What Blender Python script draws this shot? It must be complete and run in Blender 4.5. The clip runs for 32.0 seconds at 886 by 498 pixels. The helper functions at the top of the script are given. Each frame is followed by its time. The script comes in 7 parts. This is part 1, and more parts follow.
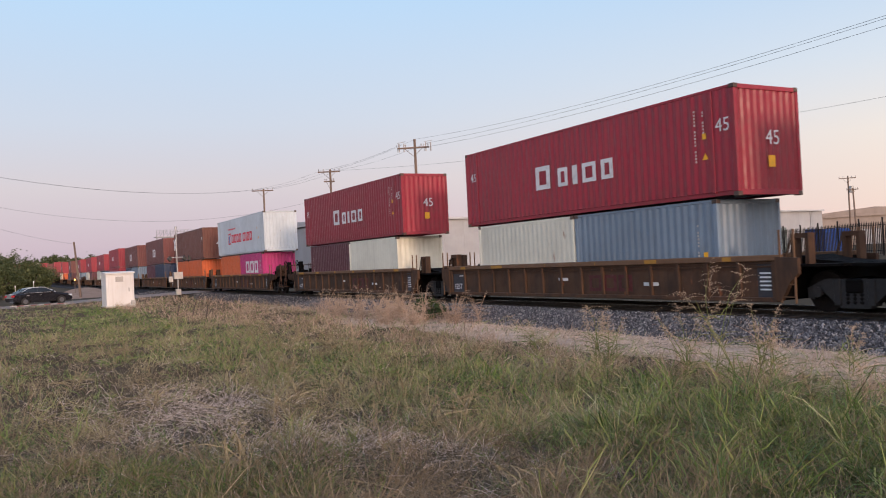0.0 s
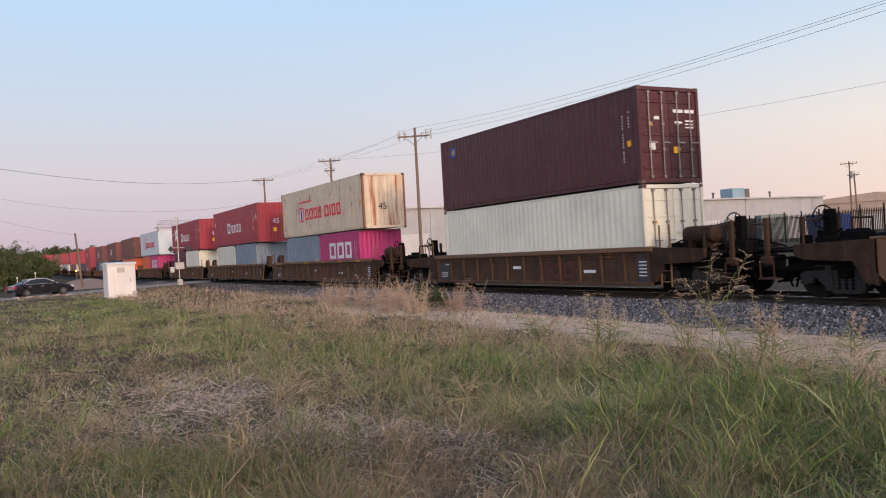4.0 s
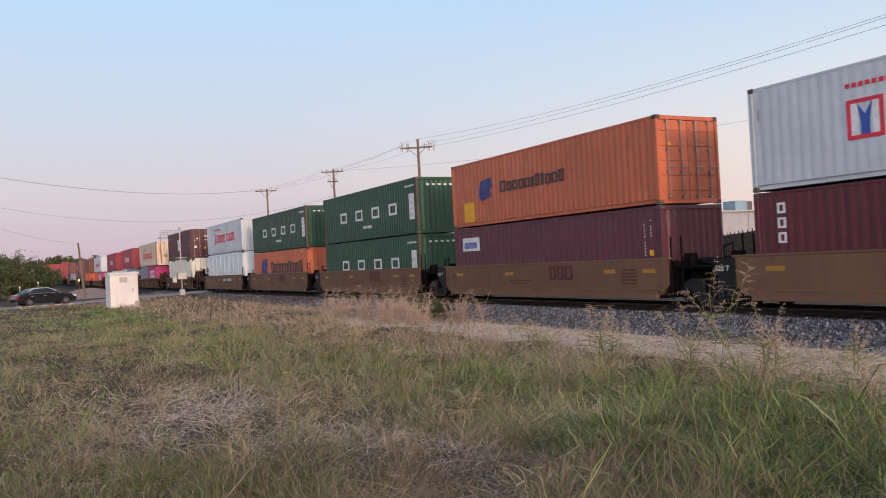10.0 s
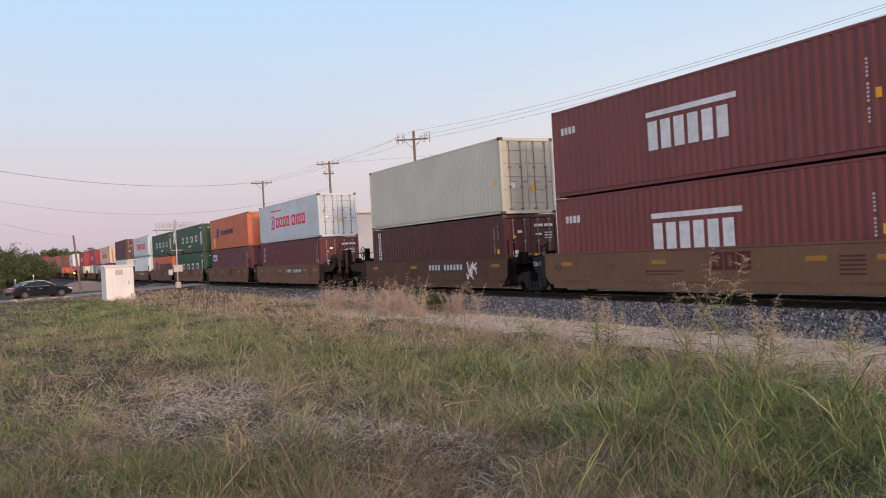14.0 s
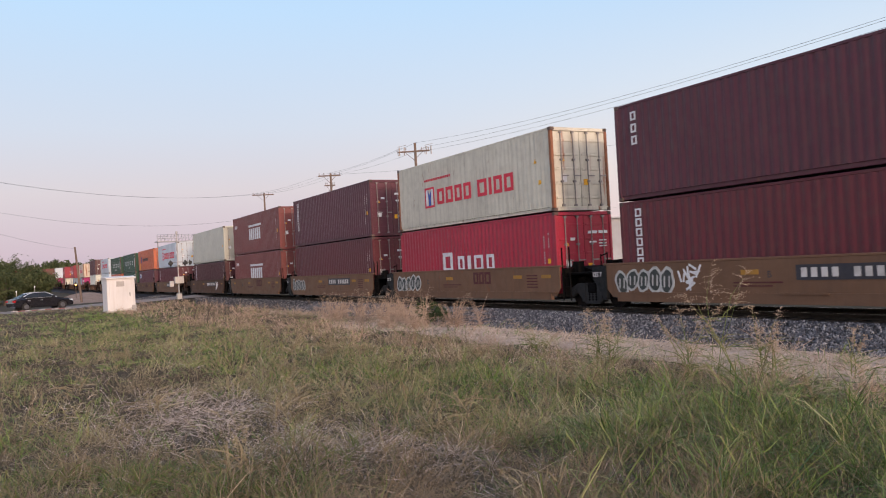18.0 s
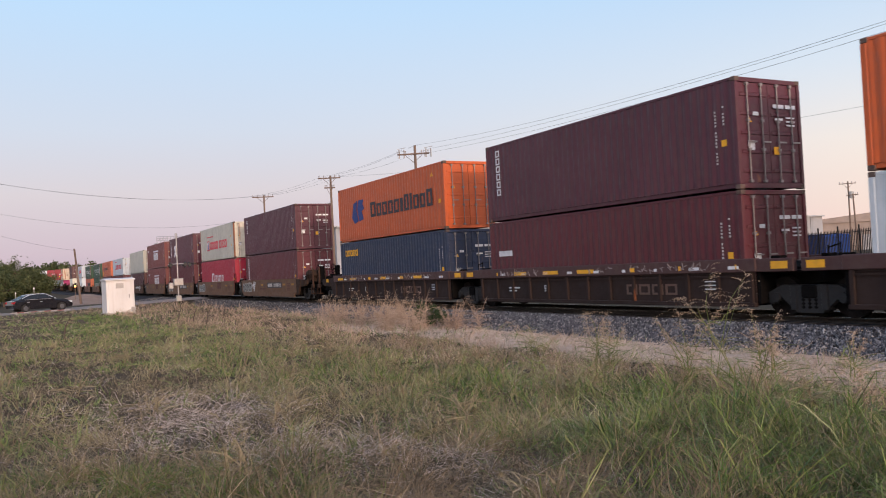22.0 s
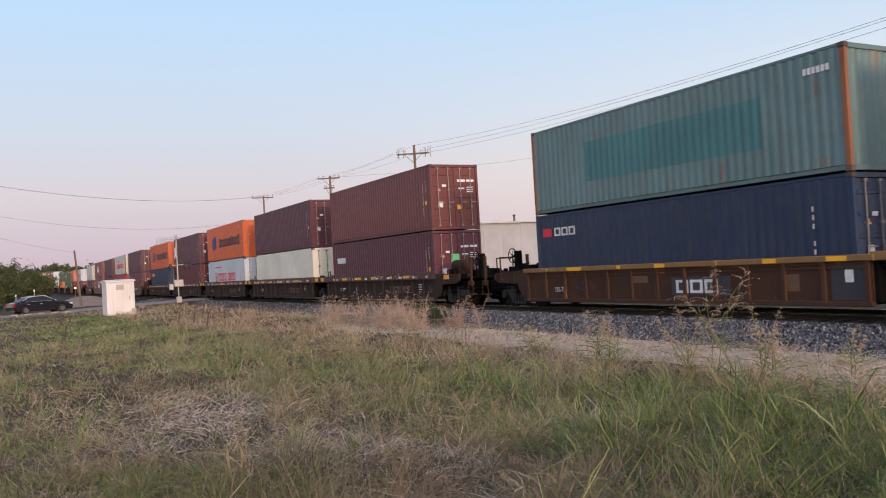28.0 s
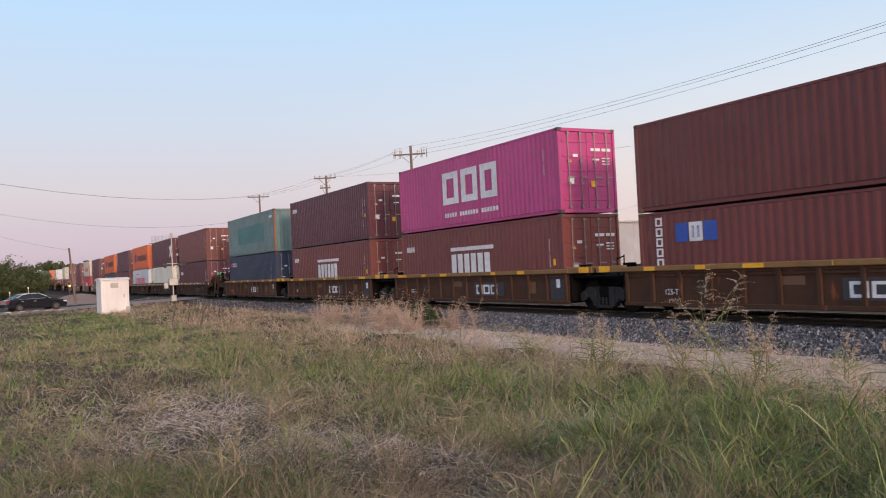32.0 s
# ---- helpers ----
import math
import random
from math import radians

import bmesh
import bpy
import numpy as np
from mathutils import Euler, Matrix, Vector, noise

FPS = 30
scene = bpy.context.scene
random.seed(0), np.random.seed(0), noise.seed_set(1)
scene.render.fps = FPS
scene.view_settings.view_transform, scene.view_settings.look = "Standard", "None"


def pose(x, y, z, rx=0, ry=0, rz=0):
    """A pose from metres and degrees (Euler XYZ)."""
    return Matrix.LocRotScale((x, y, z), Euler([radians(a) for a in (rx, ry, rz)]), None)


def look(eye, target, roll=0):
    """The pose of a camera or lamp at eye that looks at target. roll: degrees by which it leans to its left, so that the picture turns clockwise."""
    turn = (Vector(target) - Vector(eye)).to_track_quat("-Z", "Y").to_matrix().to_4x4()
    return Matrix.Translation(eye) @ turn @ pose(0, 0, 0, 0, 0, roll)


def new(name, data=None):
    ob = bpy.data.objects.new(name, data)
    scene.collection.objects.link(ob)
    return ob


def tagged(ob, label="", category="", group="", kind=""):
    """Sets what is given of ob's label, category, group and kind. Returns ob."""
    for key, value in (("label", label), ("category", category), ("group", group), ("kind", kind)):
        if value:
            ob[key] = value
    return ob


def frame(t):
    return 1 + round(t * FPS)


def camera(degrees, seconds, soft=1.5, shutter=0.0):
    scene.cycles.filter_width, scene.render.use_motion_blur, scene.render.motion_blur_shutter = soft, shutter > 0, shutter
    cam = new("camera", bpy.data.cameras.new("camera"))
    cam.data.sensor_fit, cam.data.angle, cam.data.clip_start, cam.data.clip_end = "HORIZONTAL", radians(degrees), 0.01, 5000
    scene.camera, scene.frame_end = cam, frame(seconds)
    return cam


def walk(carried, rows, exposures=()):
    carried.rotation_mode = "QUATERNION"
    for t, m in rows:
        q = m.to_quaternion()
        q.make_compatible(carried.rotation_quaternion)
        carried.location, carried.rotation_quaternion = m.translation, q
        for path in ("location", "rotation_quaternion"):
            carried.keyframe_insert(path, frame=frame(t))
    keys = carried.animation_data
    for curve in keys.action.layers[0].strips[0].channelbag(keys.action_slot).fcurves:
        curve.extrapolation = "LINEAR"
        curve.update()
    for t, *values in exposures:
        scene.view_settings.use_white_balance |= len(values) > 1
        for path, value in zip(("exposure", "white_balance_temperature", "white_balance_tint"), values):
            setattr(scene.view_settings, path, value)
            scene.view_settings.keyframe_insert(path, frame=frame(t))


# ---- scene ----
from collections import defaultdict

# camera: stands on one spot, held by hand
EYE = (0.0, 0.0, 1.95)
cam = camera(56.57, 32.0, soft=1.0, shutter=0.12)
ROWS = (
    (0, 61.52, 0.85, -2.84), (0.5, 61.53, 0.87, -2.72), (1, 61.61, 0.87, -2.75), (1.5, 61.57, 0.72, -2.96), (2, 61.49, 0.53, -3.11),
    (2.5, 61.54, 0.24, -3.42), (3, 61.69, 0.11, -3.48), (3.5, 61.62, 0.03, -3.28), (5.5, 61.85, 0.42, -3.20), (6, 61.84, 0.80, -3.24),
    (6.5, 61.72, 1.01, -3.23), (7, 61.62, 0.84, -3.37), (7.5, 61.54, 0.55, -3.54), (8, 61.53, 0.53, -3.37), (8.5, 61.53, 0.55, -3.20),
    (9, 61.63, 0.53, -3.04), (9.5, 61.68, 0.68, -2.89), (10, 61.76, 0.84, -2.99), (10.5, 61.78, 0.73, -3.01), (11, 61.69, 0.55, -2.93),
    (11.5, 61.58, 0.43, -2.86), (12, 61.61, 0.32, -2.86), (12.5, 61.54, 0.33, -2.80), (13, 61.40, 0.19, -3.23), (13.5, 61.40, 0.13, -3.30),
    (14, 61.52, 0.26, -3.13), (14.5, 61.65, 0.44, -2.95), (16.5, 61.54, 1.61, -3.06), (17, 61.69, 1.36, -3.43), (17.5, 61.67, 1.08, -3.32),
    (18, 61.56, 1.09, -3.07), (18.5, 61.50, 1.07, -2.99), (19, 61.27, 0.92, -2.76), (19.5, 61.33, 0.90, -2.78), (20, 61.45, 1.02, -2.78),
    (20.5, 61.45, 1.21, -2.80), (21, 61.44, 1.32, -2.82), (21.5, 61.53, 1.35, -2.89), (22, 61.52, 1.27, -2.93), (22.5, 61.55, 1.05, -3.05),
    (23, 61.46, 0.73, -3.44), (23.5, 61.37, 0.49, -3.59), (24, 61.22, 0.65, -3.33), (24.5, 61.19, 1.03, -3.03), (25, 61.31, 1.56, -2.96),
    (25.5, 61.21, 2.02, -2.98), (27.5, 61.40, 1.30, -3.46), (28, 61.52, 1.24, -3.28), (28.5, 61.58, 1.44, -2.97), (29, 61.55, 1.57, -2.79),
    (29.5, 61.54, 1.54, -2.73), (30, 61.45, 1.41, -2.67), (30.5, 61.39, 1.25, -2.95), (31, 61.30, 1.18, -3.06), (31.5, 61.28, 1.24, -2.97),
    (32, 61.21, 1.29, -2.77),
)


def aim(yaw, pitch, roll):
    a, b = radians(yaw), radians(pitch)
    way = Vector((-math.sin(a) * math.cos(b), math.cos(a) * math.cos(b), math.sin(b)))
    return look(EYE, Vector(EYE) + way, roll)


walk(cam, [(t, aim(a, b, c)) for t, a, b, c in ROWS], exposures=((0, 0.0), (13, 0.02), (15, 0.07), (25, 0.05), (32, 0.05)))

# ---- light: clear dusk sky, the sun just set beyond +x ----
world = bpy.data.worlds.new("dusk_sky")
scene.world = world
world.use_nodes = True
wn, wl = world.node_tree.nodes, world.node_tree.links
wn.clear()


def ramp_stops(node, stops):
    e = node.color_ramp.elements
    while len(e) < len(stops):
        e.new(0.5)
    for el, (p, c) in zip(e, stops):
        el.position, el.color = p, (*c, 1)


tc = wn.new("ShaderNodeTexCoord")
sep = wn.new("ShaderNodeSeparateXYZ")
wl.new(tc.outputs["Generated"], sep.inputs[0])
ramp_far = wn.new("ShaderNodeValToRGB")      # away from the sunset: pink belt under blue
ramp_glow = wn.new("ShaderNodeValToRGB")     # towards the sunset: peach under pale blue
SKY_FAR = ((0.0, (0.50, 0.41, 0.50)), (0.035, (0.635, 0.515, 0.58)), (0.10, (0.70, 0.64, 0.675)), (0.17, (0.64, 0.70, 0.81)),
           (0.30, (0.52, 0.72, 0.95)), (0.55, (0.37, 0.58, 0.88)), (1.0, (0.22, 0.40, 0.74)))
SKY_GLOW = ((0.0, (1.0, 0.70, 0.60)), (0.05, (0.98, 0.78, 0.66)), (0.12, (0.93, 0.84, 0.76)), (0.20, (0.72, 0.79, 0.87)),
            (0.32, (0.48, 0.67, 0.91)), (0.55, (0.34, 0.55, 0.86)), (1.0, (0.22, 0.40, 0.74)))
ramp_stops(ramp_far, SKY_FAR)
ramp_stops(ramp_glow, SKY_GLOW)
for r in (ramp_far, ramp_glow):
    wl.new(sep.outputs["Z"], r.inputs[0])
side = wn.new("ShaderNodeMapRange")
side.inputs["From Min"].default_value, side.inputs["From Max"].default_value = -0.95, -0.45
wl.new(sep.outputs["X"], side.inputs["Value"])
mixs = wn.new("ShaderNodeMix")
mixs.data_type = "RGBA"
wl.new(side.outputs[0], mixs.inputs[0])
wl.new(ramp_far.outputs[0], mixs.inputs[6])
wl.new(ramp_glow.outputs[0], mixs.inputs[7])
# the afterglow itself, low over +x
dot = wn.new("ShaderNodeVectorMath")
dot.operation = "DOT_PRODUCT"
dot.inputs[1].default_value = Vector((0.96, -0.16, 0.16)).normalized()
wl.new(tc.outputs["Generated"], dot.inputs[0])
glow = wn.new("ShaderNodeMapRange")
glow.interpolation_type = "SMOOTHSTEP"
for k, v in (("From Min", 0.4), ("From Max", 1.0), ("To Min", 0.0), ("To Max", 1.0)):
    glow.inputs[k].default_value = v
wl.new(dot.outputs["Value"], glow.inputs["Value"])
gcol = wn.new("ShaderNodeMix")
gcol.data_type, gcol.blend_type = "RGBA", "ADD"
gcol.inputs[7].default_value = (1.9, 1.4, 1.1, 1)
wl.new(glow.outputs[0], gcol.inputs[0])
wl.new(mixs.outputs[2], gcol.inputs[6])
bg = wn.new("ShaderNodeBackground")
bg.inputs["Strength"].default_value = 1.0
wl.new(gcol.outputs[2], bg.inputs["Color"])
wout = wn.new("ShaderNodeOutputWorld")
wl.new(bg.outputs[0], wout.inputs["Surface"])

sun = new("sun", bpy.data.lights.new("sun", "SUN"))
sun.data.energy, sun.data.angle, sun.data.color = 2.2, radians(7), (1.0, 0.70, 0.50)
sun.matrix_world = look((60, -7.5, 8.5), (0, 0, 0))
scene.view_settings.exposure = 0.0


# ---- materials ----
MATS = {}


def paint(name, color, rough=0.55, metal=0.0, dirt=0.35, dirt_color=(0.09, 0.065, 0.05), grain=6.0, bump=0.02, streak=0.0,
          rust=0.0, rust_color=(0.20, 0.07, 0.03), vary=0.0, island=0.0, big=0.5, spec=0.4, runs=0.7):
    """A worn surface: two scales of soiling, streaks that run down, rust spots, fine relief."""
    if name in MATS:
        return MATS[name]
    m = bpy.data.materials.new(name)
    m.use_nodes = True
    n, l = m.node_tree.nodes, m.node_tree.links
    b = n["Principled BSDF"]
    b.inputs["Roughness"].default_value, b.inputs["Metallic"].default_value = rough, metal
    b.inputs["Specular IOR Level"].default_value = spec
    pos = n.new("ShaderNodeTexCoord")
    info = n.new("ShaderNodeObjectInfo")
    shift = n.new("ShaderNodeVectorMath")
    shift.operation = "ADD"
    rnd = n.new("ShaderNodeVectorMath")
    rnd.operation = "SCALE"
    rnd.inputs[0].default_value = (37.0, 11.0, 23.0)
    l.new(info.outputs["Random"], rnd.inputs["Scale"])
    l.new(pos.outputs["Object"], shift.inputs[0])
    l.new(rnd.outputs[0], shift.inputs[1])
    vec = shift.outputs[0]

    def noise_at(scale, detail=4.0, squash=None):
        t = n.new("ShaderNodeTexNoise")
        t.inputs["Scale"].default_value, t.inputs["Detail"].default_value = scale, detail
        if squash:
            q = n.new("ShaderNodeVectorMath")
            q.operation = "MULTIPLY"
            q.inputs[1].default_value = squash
            l.new(vec, q.inputs[0])
            l.new(q.outputs[0], t.inputs["Vector"])
        else:
            l.new(vec, t.inputs["Vector"])
        return t.outputs["Fac"]

    def span(sock, lo, hi, a=0.0, z=1.0):
        r = n.new("ShaderNodeMapRange")
        for k, v in (("From Min", lo), ("From Max", hi), ("To Min", a), ("To Max", z)):
            r.inputs[k].default_value = v
        l.new(sock, r.inputs["Value"])
        return r.outputs[0]

    def mix(fac, a, c, blend="MIX"):
        x = n.new("ShaderNodeMix")
        x.data_type, x.blend_type = "RGBA", blend
        for s, v in ((0, fac), (6, a), (7, c)):
            if isinstance(v, (int, float)):
                x.inputs[s].default_value = v
            elif isinstance(v, tuple):
                x.inputs[s].default_value = (*v, 1)
            else:
                l.new(v, x.inputs[s])
        return x.outputs[2]

    col = mix(span(noise_at(big, 3.0), 0.3, 0.7), tuple(c * 0.9 for c in color), tuple(min(1, c * 1.1) for c in color))
    col = mix(span(noise_at(grain, 6.0), 0.45, 0.8, 0, dirt), col, dirt_color)
    if streak:
        col = mix(span(noise_at(2.0, 4.0, (3.0, 3.0, 0.18)), 0.5, 0.78, 0, streak), col, dirt_color)
    if rust:
        col = mix(span(noise_at(1.6, 7.0, (2.0, 2.0, runs)), 0.72 - rust * 0.3, 0.80 - rust * 0.2), col, rust_color)
    if vary or island:
        src = info.outputs["Random"]
        if island:
            src = n.new("ShaderNodeNewGeometry").outputs["Random Per Island"]
        v = max(vary, island)
        hsv = n.new("ShaderNodeHueSaturation")
        l.new(span(src, 0, 1, 1 - v, 1 + v), hsv.inputs["Value"])
        l.new(col, hsv.inputs["Color"])
        col = hsv.outputs[0]
    l.new(col, b.inputs["Base Color"])
    l.new(span(noise_at(grain * 1.7, 3.0), 0.3, 0.7, rough - 0.1, min(1, rough + 0.12)), b.inputs["Roughness"])
    if bump:
        bp = n.new("ShaderNodeBump")
        bp.inputs["Strength"].default_value, bp.inputs["Distance"].default_value = 0.5, bump
        l.new(noise_at(grain * 4, 5.0), bp.inputs["Height"])
        l.new(bp.outputs[0], b.inputs["Normal"])
    MATS[name] = m
    return m


# ---- mesh helpers ----
def part(name, bm, material, parent=None, label=""):
    """One bmesh or mesh as one object under a thing or part."""
    if isinstance(bm, bmesh.types.BMesh):
        me = bpy.data.meshes.new(name)
        bm.to_mesh(me)
        bm.free()
    else:
        me = bm
    if not me.materials:
        me.materials.append(None)
    ob = new(name, me)
    ob.material_slots[0].link = "OBJECT"
    ob.material_slots[0].material = material
    if parent:
        ob.parent = parent
    if label:
        tagged(ob, label)
    return ob


def at(ob, x, y, z, rx=0, ry=0, rz=0):
    ob.matrix_basis = pose(x, y, z, rx, ry, rz)
    return ob


def box(bm, x0, x1, y0, y1, z0, z1, bevel=0.0):
    made = bmesh.ops.create_cube(bm, size=1.0, matrix=Matrix.LocRotScale(((x0 + x1) / 2, (y0 + y1) / 2, (z0 + z1) / 2), None, (abs(x1 - x0), abs(y1 - y0), abs(z1 - z0))))
    if bevel:
        es = {e for v in made["verts"] for e in v.link_edges}
        bmesh.ops.bevel(bm, geom=list(es), offset=bevel, segments=1, affect="EDGES")


def boxed(*a, bevel=0.0):
    bm = bmesh.new()
    box(bm, *a, bevel=bevel)
    return bm


def rod(bm, p, q, r, r2=None, sides=8):
    p, q = Vector(p), Vector(q)
    m = Matrix.Translation((p + q) / 2) @ (q - p).to_track_quat("Z", "Y").to_matrix().to_4x4()
    bmesh.ops.create_cone(bm, cap_ends=True, segments=sides, radius1=r, radius2=r if r2 is None else r2, depth=(q - p).length, matrix=m)


def prism(bm, outline, y0, y1):
    """The outline in x and z, drawn out from y0 to y1."""
    a = [bm.verts.new((x, y0, z)) for x, z in outline]
    c = [bm.verts.new((x, y1, z)) for x, z in outline]
    k = len(outline)
    bm.faces.new(a)
    bm.faces.new(c[::-1])
    for i in range(k):
        bm.faces.new((a[i], c[i], c[(i + 1) % k], a[(i + 1) % k]))
    bmesh.ops.recalc_face_normals(bm, faces=bm.faces[:])


CACHE = {}


def kept(key, make):
    """A mesh built once under a key and shared by alike parts."""
    if key not in CACHE:
        bm = make()
        me = bpy.data.meshes.new(str(key[0]))
        bm.to_mesh(me)
        bm.free()
        me.materials.append(None)
        CACHE[key] = me
    return CACHE[key]


def letters(text, size, depth=0.004):
    """Writing as a flat mesh, its baseline start at the origin, in x and z, facing -y."""
    cu = bpy.data.curves.new("writing", "FONT")
    cu.body, cu.size, cu.extrude = text, size, depth / 2
    ob = bpy.data.objects.new("writing", cu)
    scene.collection.objects.link(ob)
    dg = bpy.context.evaluated_depsgraph_get()
    me = bpy.data.meshes.new_from_object(ob.evaluated_get(dg))
    bpy.data.objects.remove(ob)
    me.transform(Matrix.Rotation(radians(90), 4, "X"))
    me.materials.clear()
    me.materials.append(None)
    return me


def sheet(name, verts, faces, material, label="", category="", kind="stuff"):
    """A big mesh from numpy arrays: quads and triangles of equal length per array."""
    me = bpy.data.meshes.new(name)
    verts = np.asarray(verts, np.float32)
    me.vertices.add(len(verts))
    me.vertices.foreach_set("co", verts.ravel())
    flat = np.concatenate([np.asarray(f, np.int32).ravel() for f in faces])
    totals = np.concatenate([np.full(len(f), np.asarray(f).shape[1], np.int32) for f in faces])
    starts = np.concatenate([[0], np.cumsum(totals)[:-1]]).astype(np.int32)
    me.loops.add(len(flat))
    me.loops.foreach_set("vertex_index", flat)
    me.polygons.add(len(totals))
    me.polygons.foreach_set("loop_start", starts)
    me.polygons.foreach_set("loop_total", totals)
    me.update(calc_edges=True)
    me.validate()
    me.materials.append(material)
    return tagged(new(name, me), label, category, "", kind)


# ---- the ground ----
TRACK_Y, RAIL_TOP = 17.89, 0.32
CROSS_X = -79.5        # where the road meets the track


def smooth(a, b, x):
    t = np.clip((np.asarray(x, float) - a) / (b - a), 0, 1)
    return t * t * (3 - 2 * t)


def lumps(x, y, s, seed=0.0):
    """Cheap smooth noise from sines, about -1 to 1."""
    x, y = np.asarray(x, float) / s + seed, np.asarray(y, float) / s - seed
    return (np.sin(1.7 * x + 1.3 * y + 0.7) + np.sin(-1.1 * x + 2.3 * y + 2.1) + np.sin(2.9 * x - 0.6 * y + 4.0) + np.sin(0.8 * x + 3.1 * y)) / 4


def climb(x):
    """The line climbs gently beyond the crossing."""
    e = np.minimum(np.asarray(x, float) + 150, 0)
    return np.minimum(0.000055 * e * e, 4.0)


def ground_z(x, y):
    x, y = np.asarray(x, float), np.asarray(y, float)
    z = 0.07 * lumps(x, y, 2.6) + 0.03 * lumps(x, y, 0.8, 3.0)
    z = z * (1 - smooth(12.5, 14, y) * (1 - smooth(22, 24, y)))
    z = z - 0.1 * smooth(11, 14, y) * (1 - smooth(22, 25, y))
    z = z + 1.0 * smooth(26, 42, y)
    bank = np.exp(-((x - CROSS_X) / 9.0) ** 2) * smooth(0, 12, y)
    z = z * (1 - 0.85 * bank) + bank * 0.2 * (1 - smooth(22, 40, y))
    return z + climb(x) * smooth(0, 15, y)


gx = np.concatenate([[-4000, -2000, -1000, -600, -450], np.arange(-350, -130, 8.0), np.arange(-126, -60, 2.5), np.arange(-60, 12, 0.6), np.arange(12, 60, 6.0), [80, 150, 300, 700, 2000, 4000]])
gy = np.concatenate([[-4000, -1500, -500, -200, -80, -40, -20, -10], np.arange(-6, 28, 0.6), np.arange(28, 100, 4.0), [130, 200, 400, 1000, 2000, 4000]])
GX, GY = np.meshgrid(gx, gy)
GZ = ground_z(GX, GY)
idx = np.arange(GX.size).reshape(GX.shape)
quads = np.stack([idx[:-1, :-1], idx[:-1, 1:], idx[1:, 1:], idx[1:, :-1]], -1).reshape(-1, 4)
soil = paint("dry_soil", (0.085, 0.067, 0.048), rough=0.95, dirt=0.5, dirt_color=(0.07, 0.06, 0.035), grain=2.0, bump=0.04, big=0.15, spec=0.02)
sheet("ground", np.stack([GX, GY, GZ], -1).reshape(-1, 3), [quads], soil, "dry sandy ground under sparse grass", "ground", "structure")

# track bed, rails
bed_mat = paint("ballast_grey", (0.034, 0.033, 0.037), rough=0.9, dirt=0.8, dirt_color=(0.02, 0.019, 0.021), grain=14.0, bump=0.05, spec=0.08)


# straight by the camera, bending gently towards the camera's side beyond the crossing
BEND_S, BEND_K = -150.0, -0.00037


def along(s):
    """Place and heading of the track's centre line at s metres."""
    e = min(s - BEND_S, 0.0)
    th = -BEND_K * e
    if e < 0:
        return BEND_S + math.sin(BEND_K * e) / BEND_K, TRACK_Y + (1 - math.cos(BEND_K * e)) / BEND_K, float(climb(s)), th
    return s, TRACK_Y, 0.0, 0.0


BED = ((-4.35, -0.13), (-2.6, 0.10), (-1.9, 0.19), (1.9, 0.19), (2.6, 0.10), (4.35, -0.13))
stations = list(np.arange(-900, -150, 25.0)) + list(np.arange(-150, 60.1, 6.0))


def swept(outline, material, name, label, category, wobble=0.0):
    vs, fs = [], []
    k = len(outline)
    rng = random.Random(5)
    for s in stations:
        x, y, z, th = along(s)
        for o, h in outline:
            w = wobble * rng.uniform(-1, 1) if abs(o) > 4 else 0
            vs.append((x - (o + w) * math.sin(th), y + (o + w) * math.cos(th), z + h))
    for i in range(len(stations) - 1):
        for j in range(k):
            a, b = i * k + j, i * k + (j + 1) % k
            fs.append((a, b, b + k, a + k))
    return sheet(name, vs, [np.array(fs)], material, label, category, "structure")


swept(BED + ((4.35, -0.6), (-4.35, -0.6)), bed_mat, "track_bed", "bank of grey crushed-stone ballast under the track", "ballast", 0.35)
steel = paint("rail_steel", (0.03, 0.024, 0.02), rough=0.6, metal=0.3, dirt=0.4, grain=12)
bright_steel = paint("polished_steel", (0.62, 0.62, 0.60), rough=0.16, metal=1.0, dirt=0.05, grain=9, bump=0)
for o in (-0.755, 0.755):
    head = ((o - 0.036, 0.32), (o + 0.036, 0.32), (o + 0.036, 0.28), (o + 0.01, 0.27), (o + 0.01, 0.17), (o + 0.07, 0.15), (o - 0.07, 0.15), (o - 0.01, 0.17), (o - 0.01, 0.27), (o - 0.036, 0.28))
    swept(head, steel, "rail", "rusty brown steel rail on the ballast", "rail")
    crown_line = ((o - 0.031, 0.3235), (o + 0.031, 0.3235), (o + 0.031, 0.319), (o - 0.031, 0.319))
    swept(crown_line, bright_steel, "rail_surface", "bright polished running surface of the rail", "rail")

# bare sandy verge between the grass and the ballast
vx = np.arange(-46, 8, 0.4)
vy = np.linspace(0, 1, 9)
VX, VT = np.meshgrid(vx, vy)
lo_edge = 10.1 + 0.8 * lumps(VX, 0 * VX, 1.9, 4.0) + 0.5 * lumps(VX, 0 * VX, 0.6, 1.0) + 2.2 * smooth(-24, -40, VX)
hi_edge = 13.9 + 0.25 * lumps(VX, 0 * VX, 0.9, 2.0)
VY = lo_edge + (hi_edge - lo_edge) * VT
VZ = ground_z(VX, VY) + 0.012 - 0.03 * ((VT < 0.01) | (VT > 0.99))
vi = np.arange(VX.size).reshape(VX.shape)
verge_mat = paint("sandy_verge", (0.45, 0.355, 0.285), rough=0.95, dirt=0.5, dirt_color=(0.19, 0.14, 0.10), grain=3.0, bump=0.04, big=0.6, spec=0.02)
